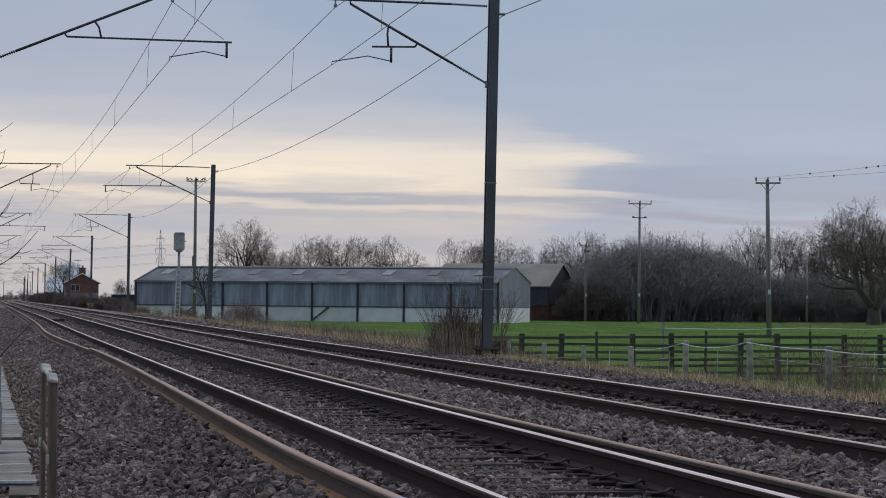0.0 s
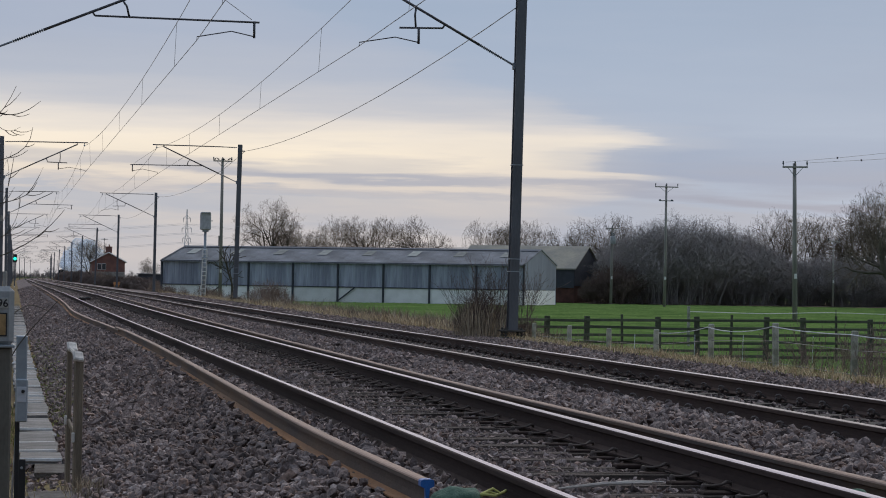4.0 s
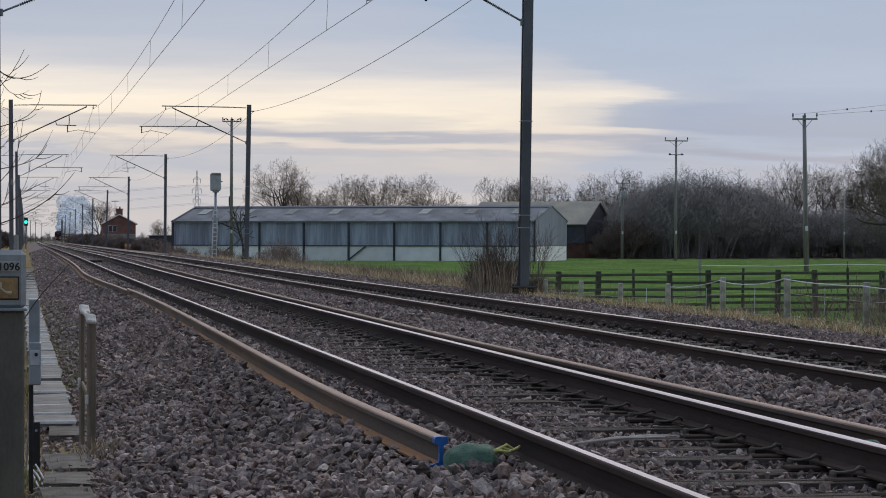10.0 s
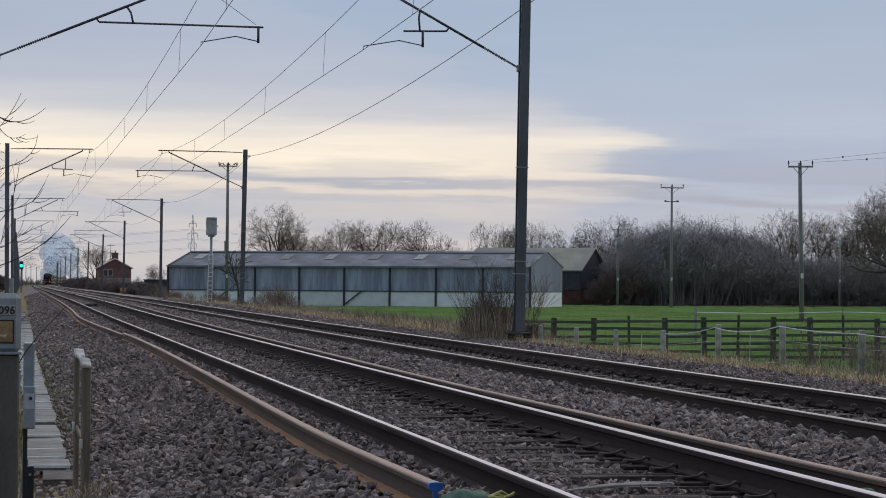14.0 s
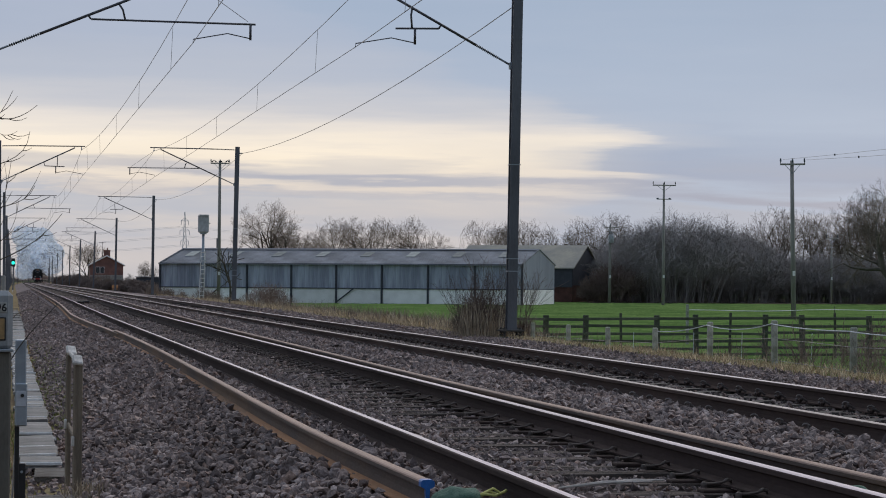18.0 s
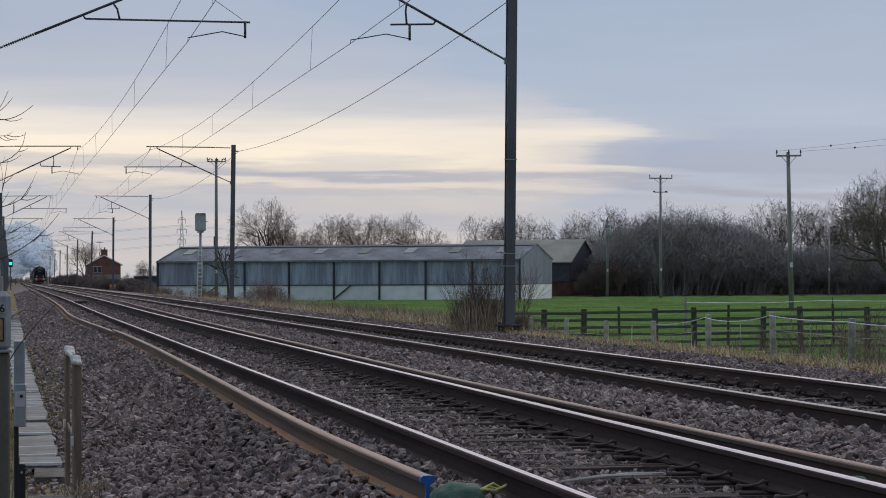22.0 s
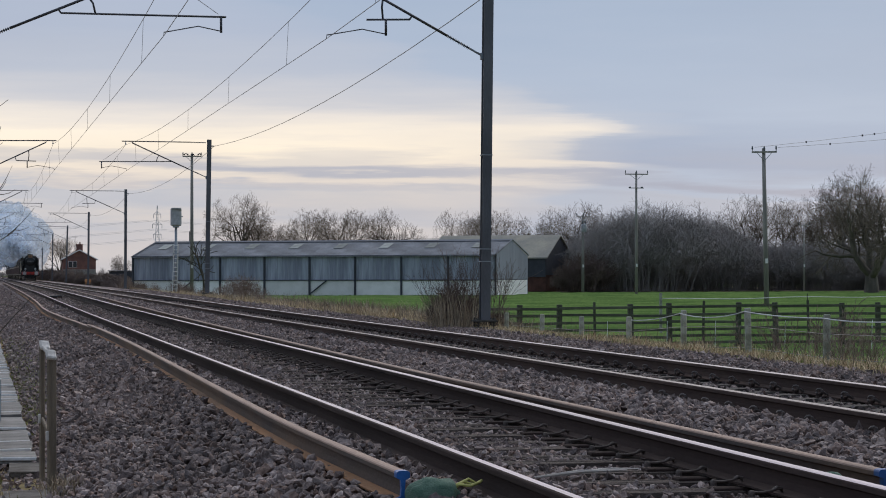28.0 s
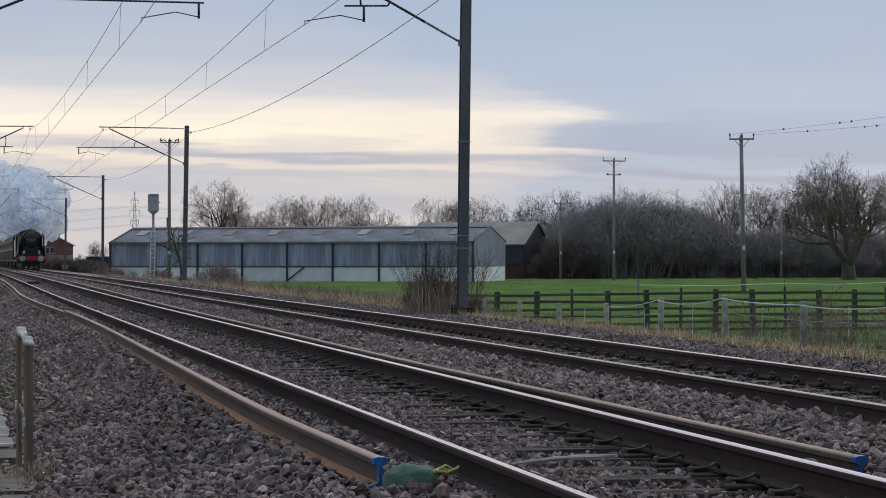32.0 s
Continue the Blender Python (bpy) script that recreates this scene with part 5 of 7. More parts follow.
def lineside_tree():
    """The bare tree and the leafy beech twigs beside the cabinet."""
    t = tree(88, 4.9, "bare lineside tree with long upswept twigs", 0.7, 4, 0.0, 0.09, 0.0028, name="lineside_tree", boles=6, kids=4)
    t.matrix_basis = pose(-2.25, 25.5, -0.7)
    rnd = random.Random(9)

    def bough(p, r, twigs):
        q = [Vector((x + 2.25, rnd.uniform(-0.25, 0.25) if i else 0.0, z + 0.7)) for i, (x, z) in enumerate(p)]
        pts = []
        for k in range(12):
            u = k / 11
            pts.append((1 - u) ** 3 * q[0] + 3 * u * (1 - u) ** 2 * q[1] + 3 * u * u * (1 - u) * q[2] + u ** 3 * q[3])
        part("branch", Shape().tube(pts, [r * (1 - 0.68 * k / 11) for k in range(12)], 5), BARK, t, smooth=True)
        if not twigs:
            return
        s = Shape()
        for _ in range(twigs):
            i = rnd.randint(3, 9)
            d = (pts[i] - pts[i - 1]).normalized()
            e = (d + Vector((rnd.uniform(-0.3, 0.7), rnd.uniform(-0.4, 0.4), rnd.uniform(-0.9, 0.3)))).normalized()
            n = rnd.uniform(0.10, 0.26)
            c = [pts[i] + e * n * u + Vector((0, 0, 0.45 * n * u * u)) for u in (0.0, 0.35, 0.7, 1.0)]
            s.tube(c, [0.0045, 0.004, 0.003, 0.002], 4)
        tagged(part("side_twig", s, TWIG, t), kind="stuff")

    # long whippy limbs that sag and turn up at their tips: start, two bends, tip
    for p in (((-1.6, 1.6), (-0.6, 2.3), (-0.2, 2.55), (-0.02, 3.0)), ((-0.42, 2.95), (-0.22, 2.62), (0.02, 2.66), (0.24, 2.87)), ((-1.4, 1.75), (-0.45, 2.3), (0.12, 2.1), (0.16, 2.56)),
              ((-1.5, 1.45), (-0.5, 1.8), (0.10, 1.65), (0.22, 2.0)), ((-0.9, 1.0), (0.0, 1.15), (0.28, 1.4), (0.51, 1.70)), ((-1.6, 2.0), (-0.9, 2.3), (-0.6, 2.3), (-0.45, 2.9))):
        bough(p, 0.0085, 4)
    for p in (((-0.30, 2.75), (-0.2, 2.5), (-0.1, 2.5), (0.03, 2.57)), ((-0.25, 1.35), (-0.05, 1.4), (0.03, 1.6), (0.05, 1.83)), ((-0.4, 1.5), (-0.1, 1.7), (-0.03, 1.95), (-0.11, 2.26)),
              ((-1.2, 1.9), (-0.6, 2.05), (-0.4, 1.95), (-0.17, 2.1)), ((-0.8, 1.2), (-0.3, 1.35), (-0.1, 1.35), (0.12, 1.62)), ((-0.9, 1.1), (-0.5, 1.5), (-0.35, 1.6), (-0.33, 2.0)),
              ((-0.7, 1.0), (-0.35, 1.2), (-0.2, 1.3), (-0.16, 1.62)), ((-1.5, 2.3), (-0.9, 2.75), (-0.7, 2.9), (-0.5, 3.3)), ((-1.2, 1.3), (-0.7, 1.75), (-0.5, 1.9), (-0.42, 2.4))):
        bough(p, 0.005, 3)
    copy_thing(t, pose(-3.1, 28.5, -0.7, 0, 0, 75))
    for x, y, turn in ((-3.6, 24.6, 150), (-2.3, 23.6, 215), (-2.9, 26.6, 300), (-3.3, 30.5, 20)):
        copy_thing(t, pose(x, y, -0.7, 0, 0, turn))
    cane = thing("bramble_cane", pose(0.0, 15.5, -0.68), "thin dark bramble canes beside the trough", "bramble")
    for p in (((-0.25, 0, 0.0), (-0.2, 0.1, 1.1), (0.05, 0, 1.25), (0.29, 0, 1.52)), ((-0.3, 0.3, 0.0), (-0.2, 0.4, 1.5), (0.05, 0.9, 1.55), (0.24, 1.3, 1.42))):
        q = [Vector(v) for v in p]
        part("cane", Shape().tube([(1 - u) ** 3 * q[0] + 3 * u * (1 - u) ** 2 * q[1] + 3 * u * u * (1 - u) * q[2] + u ** 3 * q[3] for u in [k / 11 for k in range(12)]], [0.006 - 0.0003 * k for k in range(12)], 5), BARK, cane, smooth=True)
    v = thing("vent_pipe", pose(-0.065, 16.5, -0.68), "short pale grey pipe behind the telephone post", "pipe")
    part("pipe_body", Shape().tube([(0, 0, 0), (0, 0, 1.69), (0, 0, 1.70)], [0.016, 0.016, 0.01], 10), CONC, v, smooth=True)
    b = thing("beech_sapling", pose(-0.44, 17.6, -0.84), "beech sapling with rust-brown winter leaves before the cabinet", "sapling")
    part("stem", Shape().tube([(-0.5, 0.1, 0), (-0.45, 0.05, 0.8), (-0.3, 0, 1.5), (-0.2, 0, 2.1)], [0.02, 0.016, 0.011, 0.006], 6), BARK, b)
    rng = np.random.default_rng(5)
    leaf_v, leaf_f = [], []
    tw = Shape()
    for k in range(60):
        z = rng.uniform(0.75, 1.95) if k % 3 else rng.uniform(1.3, 1.95)
        x0 = -0.47 + 0.2 * (z - 0.5) * 0.6
        tip = Vector((x0 + rng.uniform(0.05, 0.46) * (0.75 + 0.40 * (z - 0.5)), rng.uniform(-0.3, 0.3), z + rng.uniform(-0.1, 0.22)))
        a = Vector((x0, 0, z - 0.05))
        tw.tube([a, a.lerp(tip, 0.5) + Vector((0, 0, 0.05)), tip], [0.006, 0.004, 0.002], 4)
        for _ in range(26):
            c = a.lerp(tip, rng.uniform(0.3, 1.0)) + Vector(rng.normal(0, 0.025, 3))
            d1 = Vector(rng.normal(0, 1, 3)).normalized()
            d2 = d1.cross(Vector(rng.normal(0, 1, 3))).normalized()
            up = d1.cross(d2)
            s1, s2, curl = rng.uniform(0.018, 0.032), rng.uniform(0.009, 0.017), rng.uniform(0.004, 0.016)
            i = len(leaf_v)
            leaf_v += [c - d1 * s1, c - d1 * s1 * 0.2 + d2 * s2 + up * curl, c + d1 * s1 * 0.55 + d2 * s2 * 0.7 + up * curl * 1.4, c + d1 * s1 + up * curl,
                       c + d1 * s1 * 0.55 - d2 * s2 * 0.7 + up * curl * 1.4, c - d1 * s1 * 0.2 - d2 * s2 + up * curl]
            leaf_f += [(i, i + 1, i + 5), (i + 1, i + 2, i + 4, i + 5), (i + 2, i + 3, i + 4)]
    part("twig_growth", tw, TWIG, b)
    tagged(part("foliage", Shape().add(leaf_v, leaf_f), LEAF, b, "curled rust-brown dead leaves"), kind="stuff")


lineside_tree()


def trees():
    g = "bare trees behind the barn"
    lab = "bare winter tree with a rounded spreading crown"
    a = tree(11, 11.9, lab, 1.1, 4, 0.02, 0.30, 0.0085, boles=6, width=0.52, crook=1.6)
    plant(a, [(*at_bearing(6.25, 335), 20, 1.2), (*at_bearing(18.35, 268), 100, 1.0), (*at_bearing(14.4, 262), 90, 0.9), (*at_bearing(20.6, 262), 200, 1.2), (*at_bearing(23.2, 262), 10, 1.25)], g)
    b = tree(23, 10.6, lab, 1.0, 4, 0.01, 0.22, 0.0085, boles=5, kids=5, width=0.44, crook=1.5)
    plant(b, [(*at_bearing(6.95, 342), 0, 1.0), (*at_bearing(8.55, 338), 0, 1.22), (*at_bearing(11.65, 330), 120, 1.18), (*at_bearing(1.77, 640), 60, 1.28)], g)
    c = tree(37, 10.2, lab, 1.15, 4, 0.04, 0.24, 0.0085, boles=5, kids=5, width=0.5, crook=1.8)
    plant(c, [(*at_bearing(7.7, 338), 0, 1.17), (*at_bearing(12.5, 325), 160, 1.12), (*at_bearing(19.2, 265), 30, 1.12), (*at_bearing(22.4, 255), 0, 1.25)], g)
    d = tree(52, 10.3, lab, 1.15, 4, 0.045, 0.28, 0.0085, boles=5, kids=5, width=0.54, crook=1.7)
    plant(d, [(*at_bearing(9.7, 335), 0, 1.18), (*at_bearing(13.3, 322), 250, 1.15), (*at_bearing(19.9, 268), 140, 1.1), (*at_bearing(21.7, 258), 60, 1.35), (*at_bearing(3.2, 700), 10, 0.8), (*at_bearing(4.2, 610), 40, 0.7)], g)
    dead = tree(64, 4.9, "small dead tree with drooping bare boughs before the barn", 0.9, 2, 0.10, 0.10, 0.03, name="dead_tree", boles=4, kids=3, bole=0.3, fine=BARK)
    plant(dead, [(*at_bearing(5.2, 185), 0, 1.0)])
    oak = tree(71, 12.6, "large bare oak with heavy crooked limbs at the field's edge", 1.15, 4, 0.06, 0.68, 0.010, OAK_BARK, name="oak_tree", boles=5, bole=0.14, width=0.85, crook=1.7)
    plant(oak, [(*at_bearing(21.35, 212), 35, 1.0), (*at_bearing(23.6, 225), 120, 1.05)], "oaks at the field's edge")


trees()


def thicket():
    g = "dark thicket along the field"
    lab = "dense dark leafless thicket bush at the field's edge"
    ms = [shrub(100 + k, 7.6, 72, 3, lab, 0.8, 0.022, 0.008, width=1.0, name="thicket_bush", kids=5, dome=True) for k in range(3)]
    rnd = random.Random(2)
    spots = [[], [], []]
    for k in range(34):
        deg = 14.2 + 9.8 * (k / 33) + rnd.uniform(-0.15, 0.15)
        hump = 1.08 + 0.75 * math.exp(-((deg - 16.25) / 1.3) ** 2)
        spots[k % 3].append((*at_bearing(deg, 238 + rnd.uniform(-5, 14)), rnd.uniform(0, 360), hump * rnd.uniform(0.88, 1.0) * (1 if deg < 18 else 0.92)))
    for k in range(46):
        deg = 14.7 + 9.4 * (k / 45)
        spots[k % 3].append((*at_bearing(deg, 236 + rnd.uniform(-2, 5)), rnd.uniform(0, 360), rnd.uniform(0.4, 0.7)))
    for m, s in zip(ms, spots):
        plant(m, s, g)
    scrub = shrub(151, 3.7, 34, 3, "dark ragged leafless bush beside the brick barn", 0.8, 0.02, 0.011, BUSH, "thicket_bush", 0.9, kids=4)
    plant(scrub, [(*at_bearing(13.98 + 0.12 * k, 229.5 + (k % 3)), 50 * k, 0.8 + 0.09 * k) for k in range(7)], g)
    low = shrub(140, 1.35, 13, 3, "low brown bramble and twiggy scrub on the verge", 0.62, 0.008, 0.0032, BRAMBLE, "bramble_bush", 0.7, 0.01, kids=4)
    plant(low, [(10.5, 99, 60, 1.0), (10.9, 50, 20, 0.6), (11.0, 100.5, 10, 1.05), (11.7, 101, 290, 0.9), (11.2, 104, 190, 0.9), (10.6, 103, 120, 0.95), (12.4, 160, 40, 1.25), (12.2, 175, 80, 1.0), (13.2, 158, 140, 1.1), (13.0, 163, 10, 1.0), (13.9, 160, 220, 1.05), (14.6, 161, 300, 0.85), (13.5, 166, 90, 0.9), (11.9, 192, 33, 1.05), (12.6, 195, 133, 1.1), (13.2, 198, 233, 1.0), (11.7, 205, 10, 1.25), (12.3, 208, 70, 1.1),
                (12.8, 226, 30, 1.2), (14, 300, 70, 1.8), (13, 340, 20, 2.0), (14.5, 380, 90, 2.2), (14, 420, 10, 2.4), (16, 460, 0, 2.6)], "scrub along the verge")
    dark = shrub(147, 1.12, 12, 3, "dense dark brown twiggy bush beside the mast", 0.75, 0.007, 0.003, BUSH, "bush", 0.62, 0.012, kids=5)
    plant(dark, [(9.50, 47.3, 0, 1.0), (9.30, 47.7, 120, 0.7), (9.62, 47.9, 230, 1.0), (10.22, 47.3, 60, 0.5)], "bushes beside the mast")
    tall = shrub(145, 2.35, 8, 2, "tall thin leafless saplings beside the mast", 0.4, 0.011, 0.0035, BUSH, "sapling_clump", 0.5, kids=5)
    plant(tall, [(9.58, 47.3, 0, 0.84), (10.24, 47.4, 130, 0.78), (9.40, 47.6, 250, 0.66)], "saplings beside the mast")
    thorn = shrub(150, 1.0, 9, 3, "thin leafless bramble growth before the fence", 0.5, 0.005, 0.0022, BRAMBLE, "bramble_growth", 0.9, 0.02, kids=3)
    plant(thorn, [(10.9, 20.5, 0, 0.85), (10.75, 22.6, 80, 1.0), (11.1, 23.8, 200, 1.1), (10.8, 25.0, 20, 0.95), (11.2, 26.4, 130, 1.1), (10.8, 27.8, 250, 0.9), (11.2, 29.5, 45, 1.1), (11.0, 34.5, 170, 0.6), (11.6, 28.6, 10, 1.3), (11.5, 30.4, 75, 1.35), (11.9, 31.5, 145, 1.3), (11.3, 32.4, 215, 1.15), (12.0, 27.2, 300, 1.3), (11.7, 25.6, 260, 1.25), (11.5, 33.6, 20, 1.0)], "brambles before the fence")
    hedge = shrub(160, 2.2, 60, 3, "dense brown leafless hedge bush along the railway", 0.75, 0.02, 0.013, HEDGE, "hedge_bush", 1.3, kids=5, dome=True)
    plant(hedge, [(12.9 + 1.7 * (k % 3) + 0.028 * k, 252 + 4.2 * k, k * 61, 0.72 + 0.16 * ((k * 5) % 4)) for k in range(78)] + [(13.5 + 0.6 * (k % 3) + bend(430 + 26 * k), 430 + 26 * k, k * 77, 1.2 + 0.25 * (k % 4)) for k in range(16)] + [(-5 - 2 * (k % 2) + bend(330 + 40 * k), 330 + 40 * k, k * 50, 1.4 + 0.3 * (k % 3)) for k in range(14)], "hedge along the railway")


def thicket_floor():
    s, cols = Shape(), 60
    for j in range(9):
        y = 227 + 10 * j
        for i in range(cols + 1):
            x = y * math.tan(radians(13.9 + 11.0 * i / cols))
            s.v.append((x, y, level(x, y) + 0.02 + 0.05 * noise.noise((x * 0.4, y * 0.3, 1.0))))
    s.f = [(j * (cols + 1) + i, j * (cols + 1) + i + 1, (j + 1) * (cols + 1) + i + 1, (j + 1) * (cols + 1) + i) for j in range(8) for i in range(cols)]
    s.m = [0] * len(s.f)
    tagged(new("thicket_floor", s.mesh("thicket_floor", LITTER, fix=False)), "dark leaf litter under the thicket", "ground", kind="structure")


thicket()
thicket_floor()


def far_woods():
    """A low line of woods that closes the view along the railway."""
    w = shrub(180, 6.5, 40, 2, "distant bare wood on the skyline", 0.8, 0.08, 0.05, SHRUB, "distant_wood", 1.6, kids=5)
    spots = []
    for k in range(30):
        a = -3.0 + 0.32 * k
        y = 1250 + 60 * (k % 3)
        spots.append((y * math.tan(radians(a)), y, k * 71, 0.85 + 0.22 * ((k * 7) % 5) / 4))
    plant(w, spots, "woods on the skyline")


far_woods()


# ---- field, fences, poles ----
def concrete_fence():
    t = thing("wire_fence", pose(0, 0, 0), "line of weathered concrete fence posts with a slack white tape", "fence")
    me = Shape().box(0, 0, 0, 0.08, 0.08, 1.2, 0.014).mesh("post", FENCE_CONC)
    rnd = random.Random(3)
    tops = []
    for k in range(11):
        y = 18.7 + 3.06 * k
        top = (0.55, 0.53, 0.51, 0.475, 0.51, 0.435, 0.285, 0.235, 0.22, 0.20, 0.18)[k]
        part("post", me, None, t, at=pose(10.3, y, top - 0.6, rnd.uniform(-1.5, 1.5), rnd.uniform(-1.5, 1.5)))
        tops.append((10.24, y, top - 0.05))
    p = []
    for a, b in zip(tops[:6], tops[1:7]):
        sag = rnd.uniform(0.02, 0.08)
        for k in range(8):
            u = k / 8
            p.append((a[0], a[1] + (b[1] - a[1]) * u, a[2] + (b[2] - a[2]) * u - sag * 4 * u * (1 - u)))
    part("tape", Shape().tube(p, 0.007, 5), TAPE, t, "slack white electric fence tape")
    for z in (0.25, -0.05, -0.3):
        part("strand", Shape().tube([(10.3, q[1], q[2] - 0.45 + z) for q in tops], 0.004, 4), WIRE, t)
    return t


concrete_fence()


def timber_fence():
    t = thing("timber_fence", pose(0, 0, 0), "dark weathered timber post and rail fence round the field", "fence")
    a, b = Vector((13.56, 60.0, 0)), Vector((29.3, 62.7, 0))
    d = (b - a).normalized()
    turn = math.degrees(math.atan2(d.y, d.x))
    post = Shape().box(0, 0, 0, 0.13, 0.11, 1.29, 0.012).mesh("post", FENCE_WOOD)
    prick = Shape().box(0, 0, 0, 0.062, 0.05, 1.3, 0.008).mesh("slim_post", FENCE_WOOD)
    rnd = random.Random(6)
    wide, gap, x = 2.08, 1.14, -1.92
    rails = {w: Shape().box(0, 0, 0, w + 0.03, 0.036, 0.072, 0.006).mesh("rail", FENCE_WOOD) for w in (wide, gap)}
    for k in range(7):
        for off, w in ((0.0, wide), (wide, gap)):
            q = a + d * (x + off)
            z = -1.0 + 0.02 * rnd.uniform(-1, 1)
            part("post", post, None, t, at=pose(q.x, q.y, z + 0.53, rnd.uniform(-1, 1), rnd.uniform(-2, 2), turn))
            q = q + d * w / 2
            if w == wide:
                part("slim_post", prick, None, t, at=pose(q.x, q.y + 0.06, z + 0.58, 0, rnd.uniform(-2, 2), turn))
            for h in (1.07, 0.87, 0.68, 0.48, 0.29, 0.09):
                part("rail", rails[w], None, t, at=pose(q.x, q.y - 0.07, z + h + rnd.uniform(-0.02, 0.02), 0, rnd.uniform(-0.9, 0.9), turn))
        x += wide + gap
    for x in (15.7, 17.3, 18.6, 20.5, 22.9):
        part("wire_stake", Shape().tube([(x, 58.6, -1.05), (x + 0.02, 58.6, -0.25)], 0.008, 6), TAPE, t, "thin pale plastic stake")


timber_fence()


def utility_pole(x, y, top, arm, kind, lean, r=0.14):
    z0 = level(x, y)
    t = thing("utility_pole", pose(x, y, z0, 0, lean), "tall weathered wooden pole with a crossarm and insulators", "utility pole", "wooden poles across the field")
    h = top - z0
    part("pole", Shape().tube([(0, 0, -0.2), (0, 0, h * 0.5), (0, 0, h)], [r, r * 0.86, r * 0.68], 10), POLE_WOOD, t, smooth=True)
    part("crossarm", Shape().box(0, -0.12, h - 0.22, arm, 0.1, 0.1, 0.01), POLE_WOOD, t)
    for u in (-0.48, 0.0, 0.48):
        if u or kind:
            part("insulator", Shape().disc((arm * u, -0.12, h - 0.17), (0, 0, 1), 0.055, 0.3, 8, rings=((0.4, 0), (0.5, 0.3), (1, 0.4), (1, 0.55), (0.8, 0.7), (0.9, 0.85), (0.4, 1))), INSUL, t)
    for u in (-1, 1):
        part("stay", Shape().tube([(u * arm * 0.3, -0.12, h - 0.26), (0, -0.1, h - 0.75)], 0.018, 5), GALV, t)
    part("plate", Shape().box(0, -r * 0.95, 2.6, 0.16, 0.03, 0.28, 0.005), WHITE, t, "small white notice plate")
    if kind == 2:
        part("lower_arm", Shape().box(0, -0.12, h - 1.5, arm * 0.62, 0.08, 0.08, 0.01), POLE_WOOD, t)
        for u in (-0.3, 0.22):
            part("switch", Shape().box(arm * u, -0.2, h - 1.45, 0.2, 0.1, 0.14, 0.02), INSUL, t)
    if kind == 3:
        tank = part("transformer", Shape().disc((0, -0.42, h - 1.75), (0, 0, 1), 0.27, 0.8, 14, rings=((0.9, 0), (1, 0.06), (1, 0.9), (0.85, 1))), SIGNAL_GREY, t, "grey steel transformer tank", smooth=True)
        part("hanger", Shape().box(0, -0.14, h - 1.35, 0.2, 0.14, 0.5, 0.01), STEEL_DARK, tank)
        for u in (-0.14, 0.0, 0.14):
            part("bushing", Shape().tube([(u, -0.42, h - 0.95), (u * 1.3, -0.42, h - 0.62)], [0.045, 0.03], 6), INSUL, tank)
    return t


utility_pole(59.1, 210, 10.35, 2.2, 2, 0.1)
utility_pole(44.4, 130, 8.2, 1.5, 1, -1.0, 0.15)
utility_pole(17.2, 200, 11.2, 1.6, 1, 0.1, 0.165)


def bird(x, y, z, turn):
    t = thing("bird", pose(x, y, z, 0, 0, turn) @ Matrix.Diagonal((0.7, 0.7, 0.7, 1)), "small dark bird perched on a pole's crossarm", "bird", "birds on the crossarm")
    part("body", Shape().tube([(-0.12, 0, 0.10), (-0.05, 0, 0.15), (0.04, 0, 0.20), (0.10, 0, 0.25)], [0.03, 0.075, 0.085, 0.04], 8), BLACK, t, smooth=True)
    h = part("head", Shape().tube([(0.08, 0, 0.27), (0.12, 0, 0.30), (0.16, 0, 0.30)], [0.03, 0.05, 0.025], 8), BLACK, t, smooth=True)
    part("beak", Shape().tube([(0.17, 0, 0.30), (0.21, 0, 0.29)], [0.015, 0.004], 5), GALV, h)
    part("tail", Shape().prism([(-0.26, 0.03), (-0.10, 0.07), (-0.10, 0.12), (-0.25, 0.05)], -0.03, 0.03), BLACK, t)
    for u in (-0.025, 0.025):
        part("leg", Shape().tube([(0, u, 0.0), (0, u, 0.12)], 0.008, 4), BLACK, t)


for q, turn in ((-0.62, 15), (-0.36, 170), (0.12, 200), (0.55, 10), (0.76, 160)):
    bird(17.2 + q, 199.88, 11.02, turn)
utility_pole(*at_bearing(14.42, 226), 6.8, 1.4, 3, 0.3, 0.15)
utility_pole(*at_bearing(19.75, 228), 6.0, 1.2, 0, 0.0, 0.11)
utility_pole(-2.95, 150, 9.4, 0.7, 0, 0.4, 0.13)


